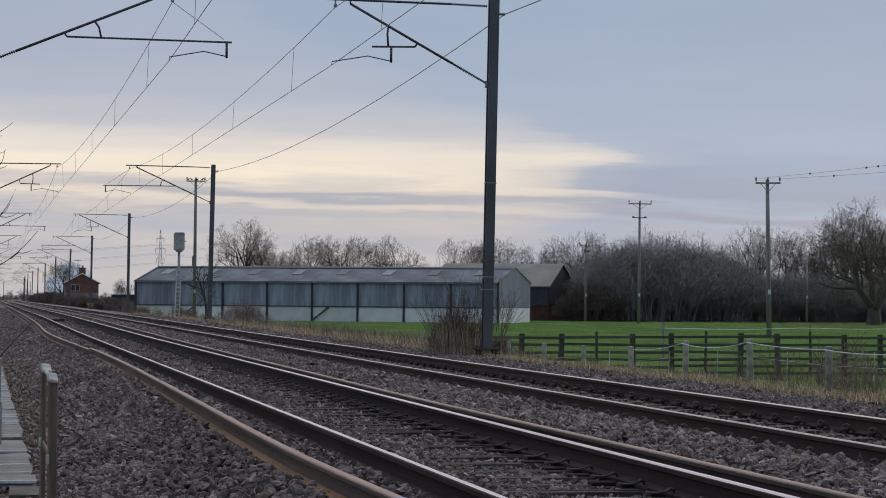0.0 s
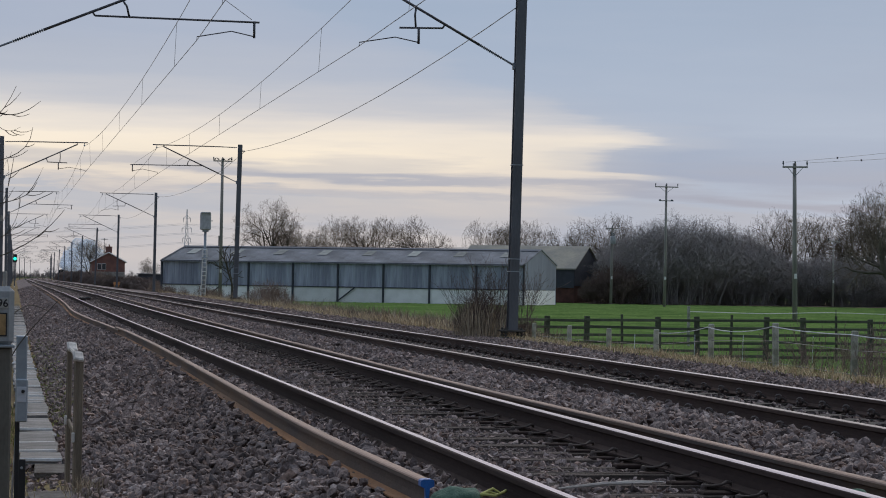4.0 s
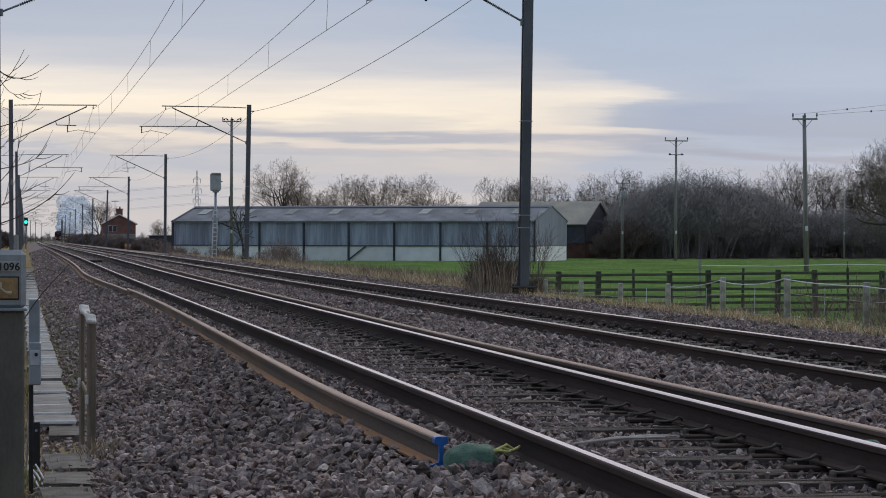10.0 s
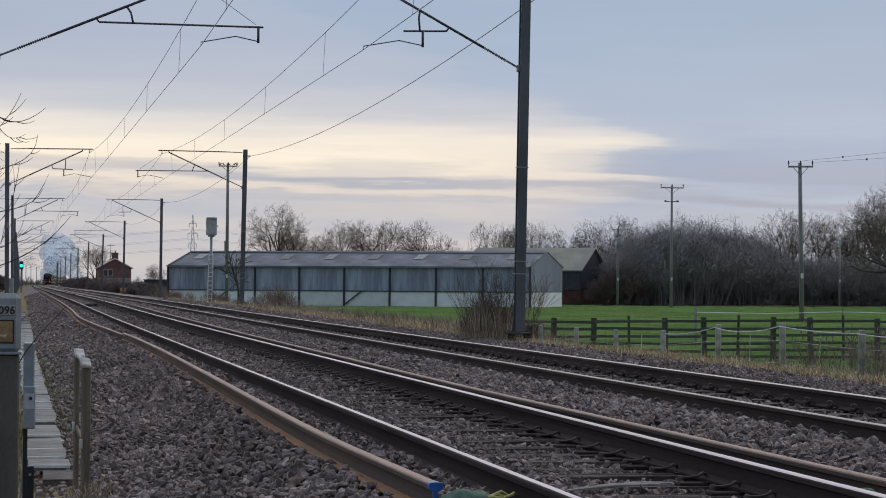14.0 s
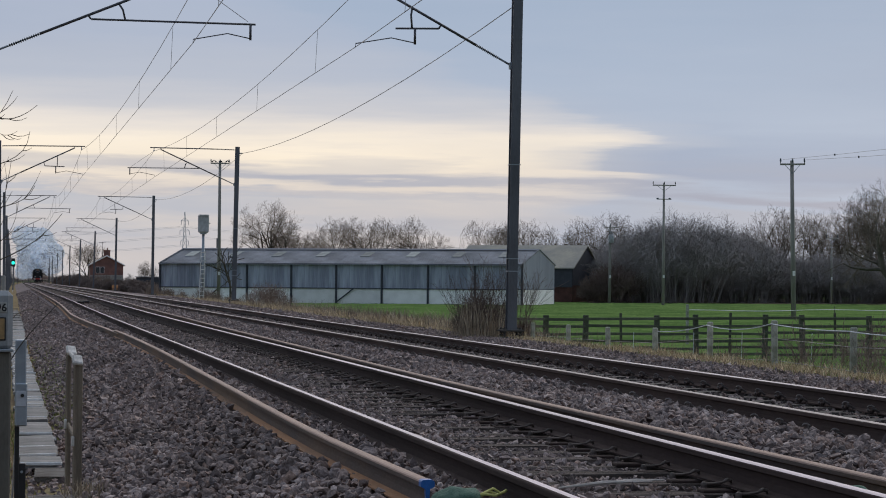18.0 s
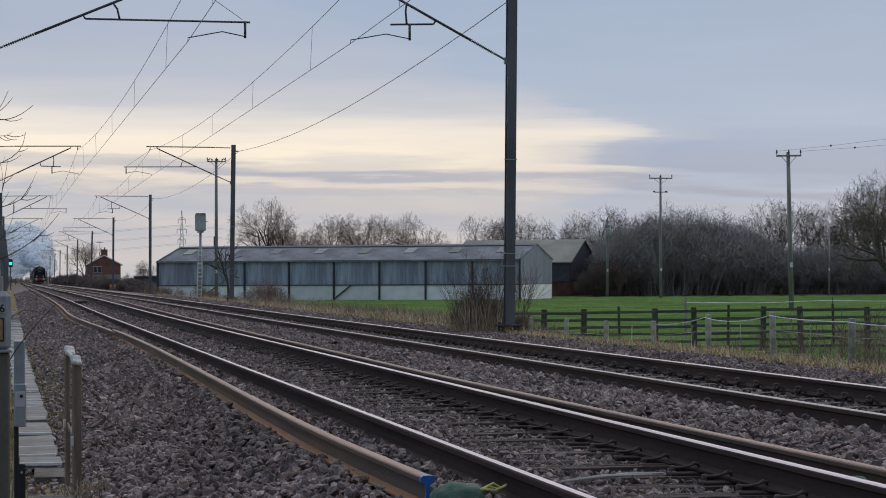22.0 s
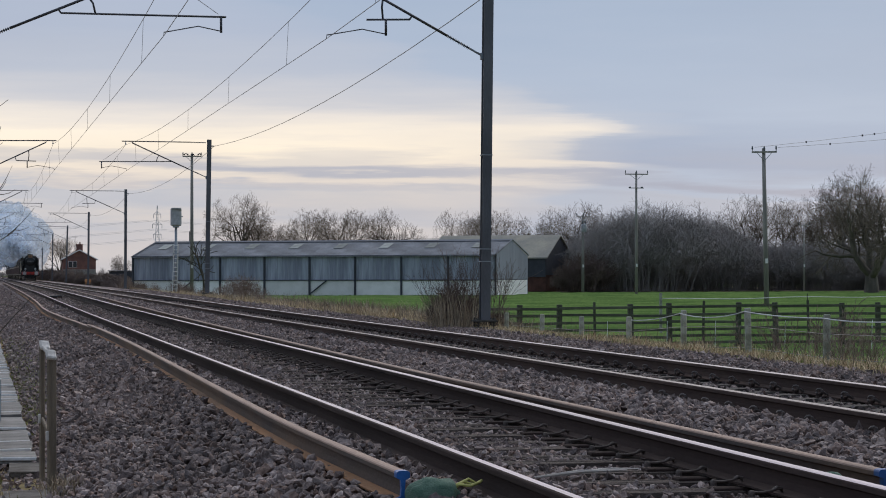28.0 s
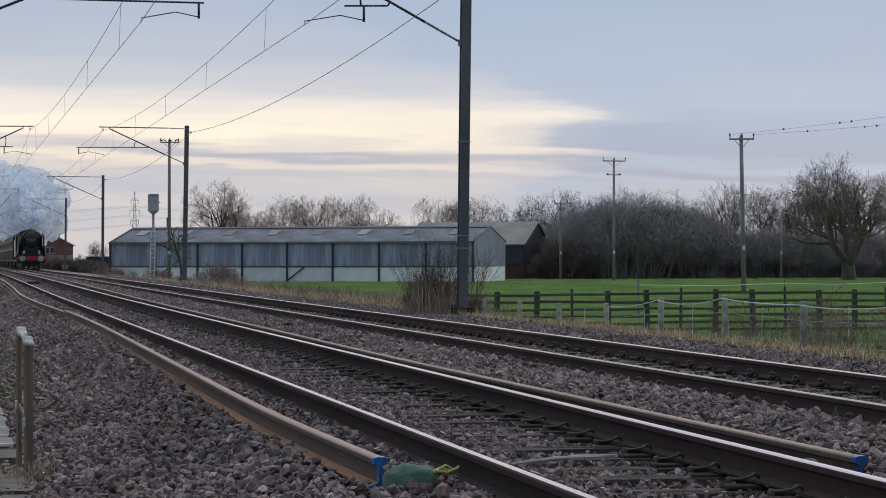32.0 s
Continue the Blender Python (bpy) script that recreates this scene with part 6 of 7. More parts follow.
def field_wire():
    t = thing("overhead_power_lines", pose(0, 0, 0), "thin power lines with small dark markers running from the pole", "power line")
    for off, climb in ((-0.7, 3.1), (0.7, 1.8)):
        p = []
        for i in range(13):
            u = i / 12
            p.append((44.4 + off + 13 * u, 130 - 80 * u, 8.25 + climb * u - 0.9 * 4 * u * (1 - u)))
        part("line", Shape().tube(p, 0.008, 4), WIRE, t)
        for i in range(1, 8):
            u = i * 0.055 + 0.02 * (i % 3)
            q = (44.4 + off + 13 * u, 130 - 80 * u, 8.25 + climb * u - 0.9 * 4 * u * (1 - u))
            part("marker", Shape().disc((q[0], q[1], q[2] - 0.05), (0, 0, 1), 0.045, 0.1, 6), BLACK, t)
    rope = thing("field_tape", pose(0, 0, 0), "white electric fence tape on thin stakes across the grass", "fence")
    a, b = (21.97, 75.1, 0.15), (47.0, 104.0, -0.06)
    part("tape", Shape().tube([(a[0] + (b[0] - a[0]) * u, a[1] + (b[1] - a[1]) * u, a[2] + (b[2] - a[2]) * u - 0.05 * math.sin(u * 9.42) ** 2) for u in [k / 18 for k in range(19)]], 0.013, 5), TAPE, rope)
    for u in (0, 0.35, 0.7, 1):
        x, y = a[0] + (b[0] - a[0]) * u, a[1] + (b[1] - a[1]) * u
        part("stake", Shape().box(x, y, -0.40 if u else -0.34, 0.03 if u else 0.09, 0.03 if u else 0.07, 1.2 if u else 1.34, 0.006), FENCE_WOOD if u else FENCE_CONC, rope)


field_wire()


# ---- buildings ----
def barn():
    turn, length, half, eave, ridge = -29.5, 35.6, 5.0, 3.55, 4.9
    t = thing("long_barn", pose(13.6, 222.0, -0.92, 0, 0, turn), "long grey corrugated barn with a white base wall", "barn")
    n = 8
    bay = length / n
    # corrugated sheet, its ribs drawn out upright
    def sheeting(x0, x1, z0, z1, ribs, y):
        s, v, f = Shape(), [], []
        for i in range(ribs * 2 + 1):
            x = x0 + (x1 - x0) * i / (ribs * 2)
            o = 0.03 if i % 2 else 0.0
            v += [(x, y - o, z0), (x, y - o, z1)]
        f = [(2 * i, 2 * i + 2, 2 * i + 3, 2 * i + 1) for i in range(ribs * 2)]
        v2 = [(x, y + 0.05, z) for x, _, z in v]
        k = len(v)
        s.add(v + v2, f + [tuple(k + q for q in g[::-1]) for g in f])
        return s
    panel = sheeting(0, bay, 1.35, eave, 18, 0.0).mesh("side_sheet", BARN_SHEET)
    wall = Shape().box(bay / 2, 0.12, 0.6, bay - 0.1, 0.22, 1.4, 0.01).mesh("base_wall", WALL_WHITE)
    stan = Shape().box(0, -0.06, 1.7, 0.16, 0.16, 3.75, 0.008).mesh("stanchion", STEEL_DARK)
    for k in range(n):
        part("side_sheet", panel, None, t, at=pose(k * bay, 0.04, 0))
        part("base_wall", wall, None, t, at=pose(k * bay, 0, 0))
        part("stanchion", stan, None, t, at=pose(k * bay, 0, 0))
    part("stanchion", stan, None, t, at=pose(n * bay, 0, 0))
    for k in (1, 4):
        x = k * bay
        part("prop", Shape().tube([(x + 0.1, -0.1, 0.1), (x + 1.7, -0.1, 1.3)], 0.06, 6), STEEL_DARK, t)
    part("sheet_rail", Shape().box(length / 2, -0.03, 1.32, length, 0.1, 0.09, 0.01), STEEL_DARK, t)
    part("gutter", Shape().box(length / 2, -0.1, eave - 0.02, length + 0.3, 0.14, 0.12, 0.02), STEEL_DARK, t)
    # roof of sheets, with lighter rooflights
    slope = math.degrees(math.atan2(ridge - eave, half))
    run = math.hypot(ridge - eave, half) + 0.25
    ribs = 26
    v, f = [], []
    for i in range(ribs * 2 + 1):
        x, o = bay * i / (ribs * 2), 0.03 if i % 2 else 0.0
        v += [(x, -0.25, o), (x, run - 0.25, o), (x, -0.25, o - 0.06), (x, run - 0.25, o - 0.06)]
    for i in range(ribs * 2):
        k = 4 * i
        f += [(k, k + 4, k + 5, k + 1), (k + 2, k + 3, k + 7, k + 6), (k, k + 2, k + 6, k + 4), (k + 1, k + 5, k + 7, k + 3)]
    sheet_me = Shape().add(v, f).mesh("roof_sheet", BARN_ROOF)
    glass_me = Shape().box(bay * 0.5, run * 0.62, 0.06, 0.9, run * 0.32, 0.03, 0.006).mesh("rooflight", SKYLIGHT)
    for k in range(n):
        part("roof_sheet", sheet_me, None, t, at=pose(k * bay, 0, eave, slope))
        part("roof_sheet", sheet_me, None, t, at=pose((k + 1) * bay, 2 * half, eave, slope, 0, 180))
        part("rooflight", glass_me, None, t, "paler translucent roof panel", at=pose(k * bay - 0.4, 0, eave, slope))
    part("ridge_cap", Shape().prism([(-0.35, -0.08), (0, 0.06), (0.35, -0.08), (0, 0.0)], 0, 1, xf=None), BARN_ROOF, t, at=pose(length, half, ridge + 0.08, 0, 0, 90) @ Matrix.Diagonal((1, length, 1, 1)))
    for x, nm in ((length, "gable_end"), (0.0, "gable_end")):
        s = Shape().add([(x, 0, 1.35), (x, 2 * half, 1.35), (x, 2 * half, eave), (x, half, ridge), (x, 0, eave),
                         (x - 0.08, 0, 1.35), (x - 0.08, 2 * half, 1.35), (x - 0.08, 2 * half, eave), (x - 0.08, half, ridge), (x - 0.08, 0, eave)],
                        [(0, 1, 2, 3, 4), (9, 8, 7, 6, 5)] + [(i, (i + 1) % 5, 5 + (i + 1) % 5, 5 + i) for i in range(5)])
        part(nm, s, LIGHT_SHEET, t, "paler corrugated gable end")
        part("gable_wall", Shape().box(x - 0.1, half, 0.6, 0.2, 2 * half - 0.2, 1.4, 0.01), WALL_WHITE, t)
        for u in (-1, 1):
            part("verge_trim", Shape().tube([(x + 0.05, half, ridge + 0.1), (x + 0.05, half - u * half * 1.03, eave + 0.05)], 0.07, 5), BARN_ROOF, t)
    part("back_wall", Shape().box(length / 2, 2 * half, eave / 2, length, 0.1, eave), BARN_SHEET, t)
    part("vent_pipe", Shape().tube([(0.8, 11, 3), (0.8, 11, 6.1)], 0.09, 6), STEEL_DARK, t)


barn()


def far_barn():
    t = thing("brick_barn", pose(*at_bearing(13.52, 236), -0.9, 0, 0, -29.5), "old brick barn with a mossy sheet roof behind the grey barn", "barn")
    L, w, e, r = 13.0, 10.0, 3.5, 5.75
    part("wall", Shape().add([(0, 0, 0), (0, w, 0), (0, w, e), (0, w / 2, r), (0, 0, e), (-L, 0, 0), (-L, w, 0), (-L, w, e), (-L, w / 2, r), (-L, 0, e)],
                             [(0, 1, 2, 3, 4), (9, 8, 7, 6, 5), (0, 4, 9, 5), (1, 6, 7, 2)]), BRICK_DARK, t)
    part("gable_boarding", Shape().add([(0.06, 0.0, 1.7), (0.06, w, 1.7), (0.06, w, e), (0.06, w / 2, r - 0.05), (0.06, 0, e)], [(0, 1, 2, 3, 4)]).box(0.03, w / 2, 2.6, 0.05, w, 1.8), STEEL_DARK, t, "dark boarded gable")
    part("side_boarding", Shape().box(-L / 2, -0.06, 2.5, L, 0.08, 2.0), STEEL_DARK, t, "dark boarded side")
    for u in (-1, 1):
        s = Shape().add([(0.25, w / 2, r + 0.05), (-L, w / 2, r + 0.05), (-L, w / 2 - u * (w / 2 + 0.3), e - 0.1), (0.25, w / 2 - u * (w / 2 + 0.3), e - 0.1),
                         (0.25, w / 2, r + 0.17), (-L, w / 2, r + 0.17), (-L, w / 2 - u * (w / 2 + 0.3), e + 0.02), (0.25, w / 2 - u * (w / 2 + 0.3), e + 0.02)],
                        [(0, 1, 2, 3), (7, 6, 5, 4), (0, 3, 7, 4), (1, 5, 6, 2), (3, 2, 6, 7), (0, 4, 5, 1)])
        part("roof", s, MOSS_ROOF, t)


far_barn()


def house():
    t = thing("brick_house", pose(17.75, 555.0, -1.0), "red brick house with a gable, chimney and dark tiled roof", "house")
    w, e, r, dp = 7.6, 5.5, 7.55, 11.0
    part("wall", Shape().add([(0, 0, 0), (w, 0, 0), (w, 0, e), (w / 2, 0, r), (0, 0, e), (0, dp, 0), (w, dp, 0), (w, dp, e), (w / 2, dp, r), (0, dp, e)],
                             [(0, 1, 2, 3, 4), (9, 8, 7, 6, 5), (0, 4, 9, 5), (1, 6, 7, 2)]), BRICK, t)
    for u in (-1, 1):
        x1 = w / 2 + u * (w / 2 + 0.45)
        s = Shape().add([(w / 2, -0.3, r + 0.03), (x1, -0.3, e - 0.22), (x1, dp + 0.3, e - 0.22), (w / 2, dp + 0.3, r + 0.03),
                         (w / 2, -0.3, r + 0.2), (x1, -0.3, e - 0.05), (x1, dp + 0.3, e - 0.05), (w / 2, dp + 0.3, r + 0.2)],
                        [(0, 1, 2, 3), (7, 6, 5, 4), (0, 4, 5, 1), (3, 2, 6, 7), (1, 5, 6, 2), (0, 3, 7, 4)])
        part("roof", s, SLATE, t)
        part("bargeboard", Shape().tube([(w / 2, -0.34, r + 0.1), (x1, -0.34, e - 0.13)], 0.13, 5), WHITE, t)
    c = part("chimney", Shape().box(w / 2 + 0.1, 2.5, r + 0.5, 1.5, 0.9, 2.0, 0.05).box(w / 2 + 0.1, 2.5, r + 1.4, 1.7, 1.1, 0.22, 0.05), BRICK, t)
    for k in (0.0,):
        part("chimney_pot", Shape().disc((w / 2 + 0.2 + k, 2.5, r + 1.5), (0, 0, 1), 0.17, 0.5, 8), BRICK, c)
    for x in (1.7, 2.75):
        f = part("window", Shape().box(x, -0.03, 4.3, 0.95, 0.12, 1.5, 0.03), WHITE, t)
        part("pane", Shape().box(x, -0.1, 4.3, 0.84, 0.03, 1.36), GLASS, f)
    part("string_course", Shape().box(w / 2, -0.05, 3.05, w, 0.12, 0.16, 0.02), CONC, t)
    part("lower_wall", Shape().box(w / 2, -0.04, 1.5, w + 0.02, 0.1, 3.0, 0.02), CONC, t, "grey rendered ground floor")
    part("porch_roof", Shape().box(w / 2 - 1.4, -0.8, 2.0, 2.2, 1.6, 0.16, 0.05), WHITE, t)
    part("aerial", Shape().tube([(w / 2 - 0.9, 3, r), (w / 2 - 0.9, 3, r + 3.4)], 0.05, 5).tube([(w / 2 - 1.7, 3, r + 3.2), (w / 2 - 0.1, 3, r + 3.2)], 0.05, 5), STEEL_DARK, t)
    s = thing("garden_shed", pose(28.2, 548, -0.75), "low dark shed beside the house", "shed")
    part("shed_wall", Shape().box(2.6, 2, 1.2, 5.2, 4, 2.5, 0.05), STEEL_DARK, s)
    part("shed_roof", Shape().box(2.6, 2, 2.55, 5.8, 4.6, 0.16, 0.04), BARN_ROOF, s)


house()


def pylon():
    t = thing("electricity_pylon", pose(100.0, 1400.0, -1.0), "tall lattice steel electricity pylon far off", "pylon")
    H = 41.0
    def half(z):
        return 2.1 * (1 - z / 26) + 0.9 if z < 26 else 0.9 * (1 - (z - 26) / 17) + 0.15 * (z - 26) / 17
    s = Shape()
    zs = [0, 6.5, 12, 17.5, 22, 26, 29.8, 33, 36.2, 39.4, 42.8]
    for a, b in ((-1, -1), (1, -1), (1, 1), (-1, 1)):
        s.tube([(a * half(z), b * half(z), z) for z in zs], 0.10, 4)
    part("legs", s, PYLON, t)
    s = Shape()
    for z0, z1 in zip(zs[:-1], zs[1:]):
        for b in (-1, 1):
            s.tube([(-half(z0), b * half(z0), z0), (half(z1), b * half(z1), z1)], 0.05, 4)
            s.tube([(half(z0), b * half(z0), z0), (-half(z1), b * half(z1), z1)], 0.05, 4)
    part("lattice", s, PYLON, t)
    for z, w in ((25.5, 2.3), (31.5, 2.8), (37.5, 2.1)):
        s = Shape().tube([(-w, 0, z), (w, 0, z)], 0.12, 4).tube([(-w, 0, z), (0, 0, z + 1.8)], 0.09, 4).tube([(w, 0, z), (0, 0, z + 1.8)], 0.09, 4)
        for u in (-1, 1):
            s.tube([(u * w, 0, z), (u * w, 0, z - 2.4)], 0.16, 4)
        part("crossarm", s, PYLON, t)
    w = thing("pylon_lines", pose(0, 0, 0), "faint high voltage lines between distant pylons", "power line")
    for z in (22.0, 27.5, 33.0):
        for u in (-4, 4):
            p = [(100 + u + 420 * k, 1400 + 60 * k, z - 11 * 4 * (k % 1 if k > 0 else -k) * (1 - (k % 1 if k > 0 else -k))) for k in [q / 8 for q in range(-8, 9)]]
            part("line", Shape().tube(p, 0.05, 4), PYLON, w)


pylon()


def signals():
    t = thing("railway_signal", pose(11.9, 150.0, level(11.9, 150)), "grey railway signal head seen from behind on a ladder post", "railway signal")
    z = -level(11.9, 150)
    part("signal_post", Shape().tube([(0, 0, 0), (0, 0, z + 4.1)], 0.085, 8), GALV, t, smooth=True)
    hd = part("signal_head", Shape().box(0, 0, z + 4.62, 0.68, 0.42, 1.14, 0.07), SIGNAL_GREY, t, "grey boxed signal head")
    part("hood", Shape().prism([(-0.33, z + 5.12), (0.33, z + 5.12), (0.28, z + 5.2), (-0.28, z + 5.2)], -0.3, 0.3), SIGNAL_GREY, hd)
    part("bracket", Shape().box(0.36, -0.1, z + 4.65, 0.16, 0.06, 0.06, 0.01), GALV, t)
    part("head_mount", Shape().box(0, 0, z + 4.0, 0.4, 0.3, 0.1, 0.02), GALV, t)
    for a in (-0.14, 0.14):
        s = Shape().tube([(a - 0.14, -0.45, 0.1), (a - 0.02, -0.25, z + 2.9)], 0.03, 5)
        part("ladder_stile", s, PALE_STEEL, t, "pale steel ladder side")
    for k in range(13):
        u = k / 12
        part("rung", Shape().tube([(-0.28 + 0.12 * u, -0.45 + 0.2 * u, 0.3 + (z + 2.5) * u), (0.0 + 0.12 * u, -0.45 + 0.2 * u, 0.3 + (z + 2.5) * u)], 0.026, 4), PALE_STEEL, t)
    part("ladder_cage", Shape().tube([(-0.22, -0.35, z + 2.2), (-0.22, -0.6, z + 2.3), (0.16, -0.6, z + 2.3), (0.16, -0.35, z + 2.2)], 0.025, 5), GALV, t)
    t = thing("railway_signal", pose(0.0, 350.0, level(0, 350)), "railway signal showing a green light on a dark post", "railway signal")
    z = -level(0.0, 350)
    part("signal_post", Shape().tube([(0, 0, 0), (0, 0, z + 2.9)], 0.09, 8), MAST, t)
    hd = part("signal_head", Shape().box(0, 0, z + 3.45, 0.6, 0.35, 1.2, 0.06), BLACK, t)
    part("green_lens", Shape().disc((0, -0.18, z + 3.4), (0, -1, 0), 0.24, 0.06, 16), GREEN_LAMP, hd, "lit green lens")
    b = thing("lineside_marker", pose(10.2, 241, level(10.2, 241)), "small orange lineside marker board", "marker board")
    for u in (-0.2, 0.2):
        part("leg", Shape().box(u, 0, 0.2, 0.09, 0.1, 0.5, 0.01), ORANGE, b)
    part("board", Shape().box(0, -0.06, 0.5, 0.62, 0.1, 0.3, 0.03), ORANGE, b)
    for x, yy, sx in ((3.05, 108.5, 0.34), (3.35, 110.6, 0.3)):
        g = thing("track_magnet", pose(x, yy, rise(yy) - 0.16), "dark low signalling magnet box between the rails", "track equipment", "boxes between the rails")
        part("case", Shape().box(0, 0, 0.05, sx, 0.55, 0.13, 0.03), BLACK, g)
        part("ramp", Shape().prism([(-0.12, 0.0), (0.12, 0.0), (0.09, 0.06), (-0.09, 0.06)], -0.55, -0.28), RAIL_SIDE, g)


signals()


# ---- grass ----
def blades(name, spots, h0, h1, material, label, lean=0.35, width=0.006, seed=1):
    rng = np.random.default_rng(seed)
    n = len(spots)
    base = np.array(spots, float)
    h, a = rng.uniform(h0, h1, n), rng.uniform(0, 6.283, n)
    dx, dy = np.cos(a), np.sin(a)
    k = rng.uniform(0.1, lean, n) * h
    w = width * rng.uniform(0.7, 1.5, n)
    v = np.zeros((n, 5, 3))
    for i, (hh, out, ww) in enumerate(((0, 0, 1), (0, 0, -1), (0.6, 0.4, 0.8), (0.6, 0.4, -0.8), (1, 1, 0))):
        v[:, i, 0] = base[:, 0] + dx * k * out - dy * w * ww
        v[:, i, 1] = base[:, 1] + dy * k * out + dx * w * ww
        v[:, i, 2] = base[:, 2] + h * hh
    f = []
    for i in range(n):
        q = 5 * i
        f += [(q, q + 1, q + 3, q + 2), (q + 2, q + 3, q + 4)]
    me = bpy.data.meshes.new(name)
    me.from_pydata([tuple(p) for p in v.reshape(-1, 3)], [], f)
    me.materials.append(material)
    return tagged(new(name, me), label, "grass", kind="stuff")


def tufts(rnd, count, x0, x1, y0, y1, per, radius):
    out = []
    for _ in range(count):
        y = y0 * (y1 / y0) ** rnd.random()
        x = rnd.uniform(x0, x1)
        for _ in range(per):
            a, b = x + rnd.gauss(0, radius), y + rnd.gauss(0, radius)
            out.append((a, b, level(a, b) - 0.03))
    return out


rnd = random.Random(31)
blades("dry_grass", tufts(rnd, 3000, 9.85, 10.9, 18, 130, 30, 0.2), 0.04, 0.17, DRY_GRASS, "dry straw-coloured grass on the verge", 1.1, 0.005, 2)
blades("green_grass", tufts(rnd, 1900, 9.9, 12.0, 18, 110, 22, 0.2), 0.04, 0.15, GREEN_GRASS, "rough green grass on the verge", 0.9, 0.006, 3)
blades("cess_grass", tufts(rnd, 520, -1.6, 0.02, 13.5, 30, 22, 0.12), 0.03, 0.12, GREEN_GRASS, "rough green grass beside the cabinet", 0.7, 0.006, 4)
blades("cess_dry_grass", tufts(rnd, 300, -1.6, 0.02, 13.5, 30, 22, 0.12), 0.04, 0.15, DRY_GRASS, "dry grass beside the cabinet", 0.7, 0.005, 5)
blades("foot_grass", tufts(rnd, 10, 0.46, 0.62, 17.0, 18.0, 22, 0.045), 0.06, 0.2, STRAW, "bleached grass tuft at the handrail's foot", 0.8, 0.004, 6)
blades("tall_dry_grass", tufts(rnd, 2600, 10.2, 13.2, 46, 165, 16, 0.25), 0.08, 0.34, DRY_GRASS, "rough dry grass and stalks on the verge", 1.4, 0.008, 14)
blades("fence_grass", tufts(rnd, 420, 10.15, 11.5, 20, 40, 26, 0.14), 0.07, 0.27, DRY_GRASS, "tall bleached grass along the fence", 0.9, 0.004, 21)
blades("dead_stalks", tufts(rnd, 300, 10.2, 11.4, 19, 75, 5, 0.15), 0.25, 0.6, BRAMBLE, "thin brown dead stalks along the fence", 0.6, 0.0028, 9)
blades("reed_stalks", tufts(rnd, 46, 8.9, 9.7, 46.2, 47.6, 6, 0.12), 0.3, 0.95, STRAW, "bleached tall dead stalks in the bush beside the mast", 0.8, 0.006, 15)
blades("straw_patches", tufts(rnd, 420, 9.75, 11.6, 47, 125, 40, 0.22), 0.08, 0.34, DRY_GRASS, "patches of pale straw grass on the verge", 1.1, 0.006, 27)
blades("verge_weeds", tufts(rnd, 420, 10.0, 11.9, 47, 112, 9, 0.16), 0.2, 0.66, BRAMBLE, "tall brown dead weeds on the verge", 1.0, 0.006, 23)
blades("pale_weeds", tufts(rnd, 1300, 10.0, 11.9, 47, 112, 7, 0.15), 0.2, 0.55, STRAW, "tall bleached dead weeds on the verge", 1.0, 0.006, 24)
blades("trough_weeds", tufts(rnd, 60, 0.43, 0.62, 23.5, 40, 16, 0.06), 0.03, 0.09, GREEN_GRASS, "green weeds beside the cable trough", 0.8, 0.006, 25)
blades("fence_green", tufts(rnd, 340, 10.2, 11.6, 20, 46, 24, 0.14), 0.06, 0.22, GREEN_GRASS, "yellow-green grass clumps before the fence", 0.9, 0.006, 26)
blades("weed_strip", tufts(rnd, 220, 0.45, 0.8, 26, 60, 16, 0.08), 0.03, 0.1, GREEN_GRASS, "green weeds along the ballast's foot", 0.8, 0.008, 7)


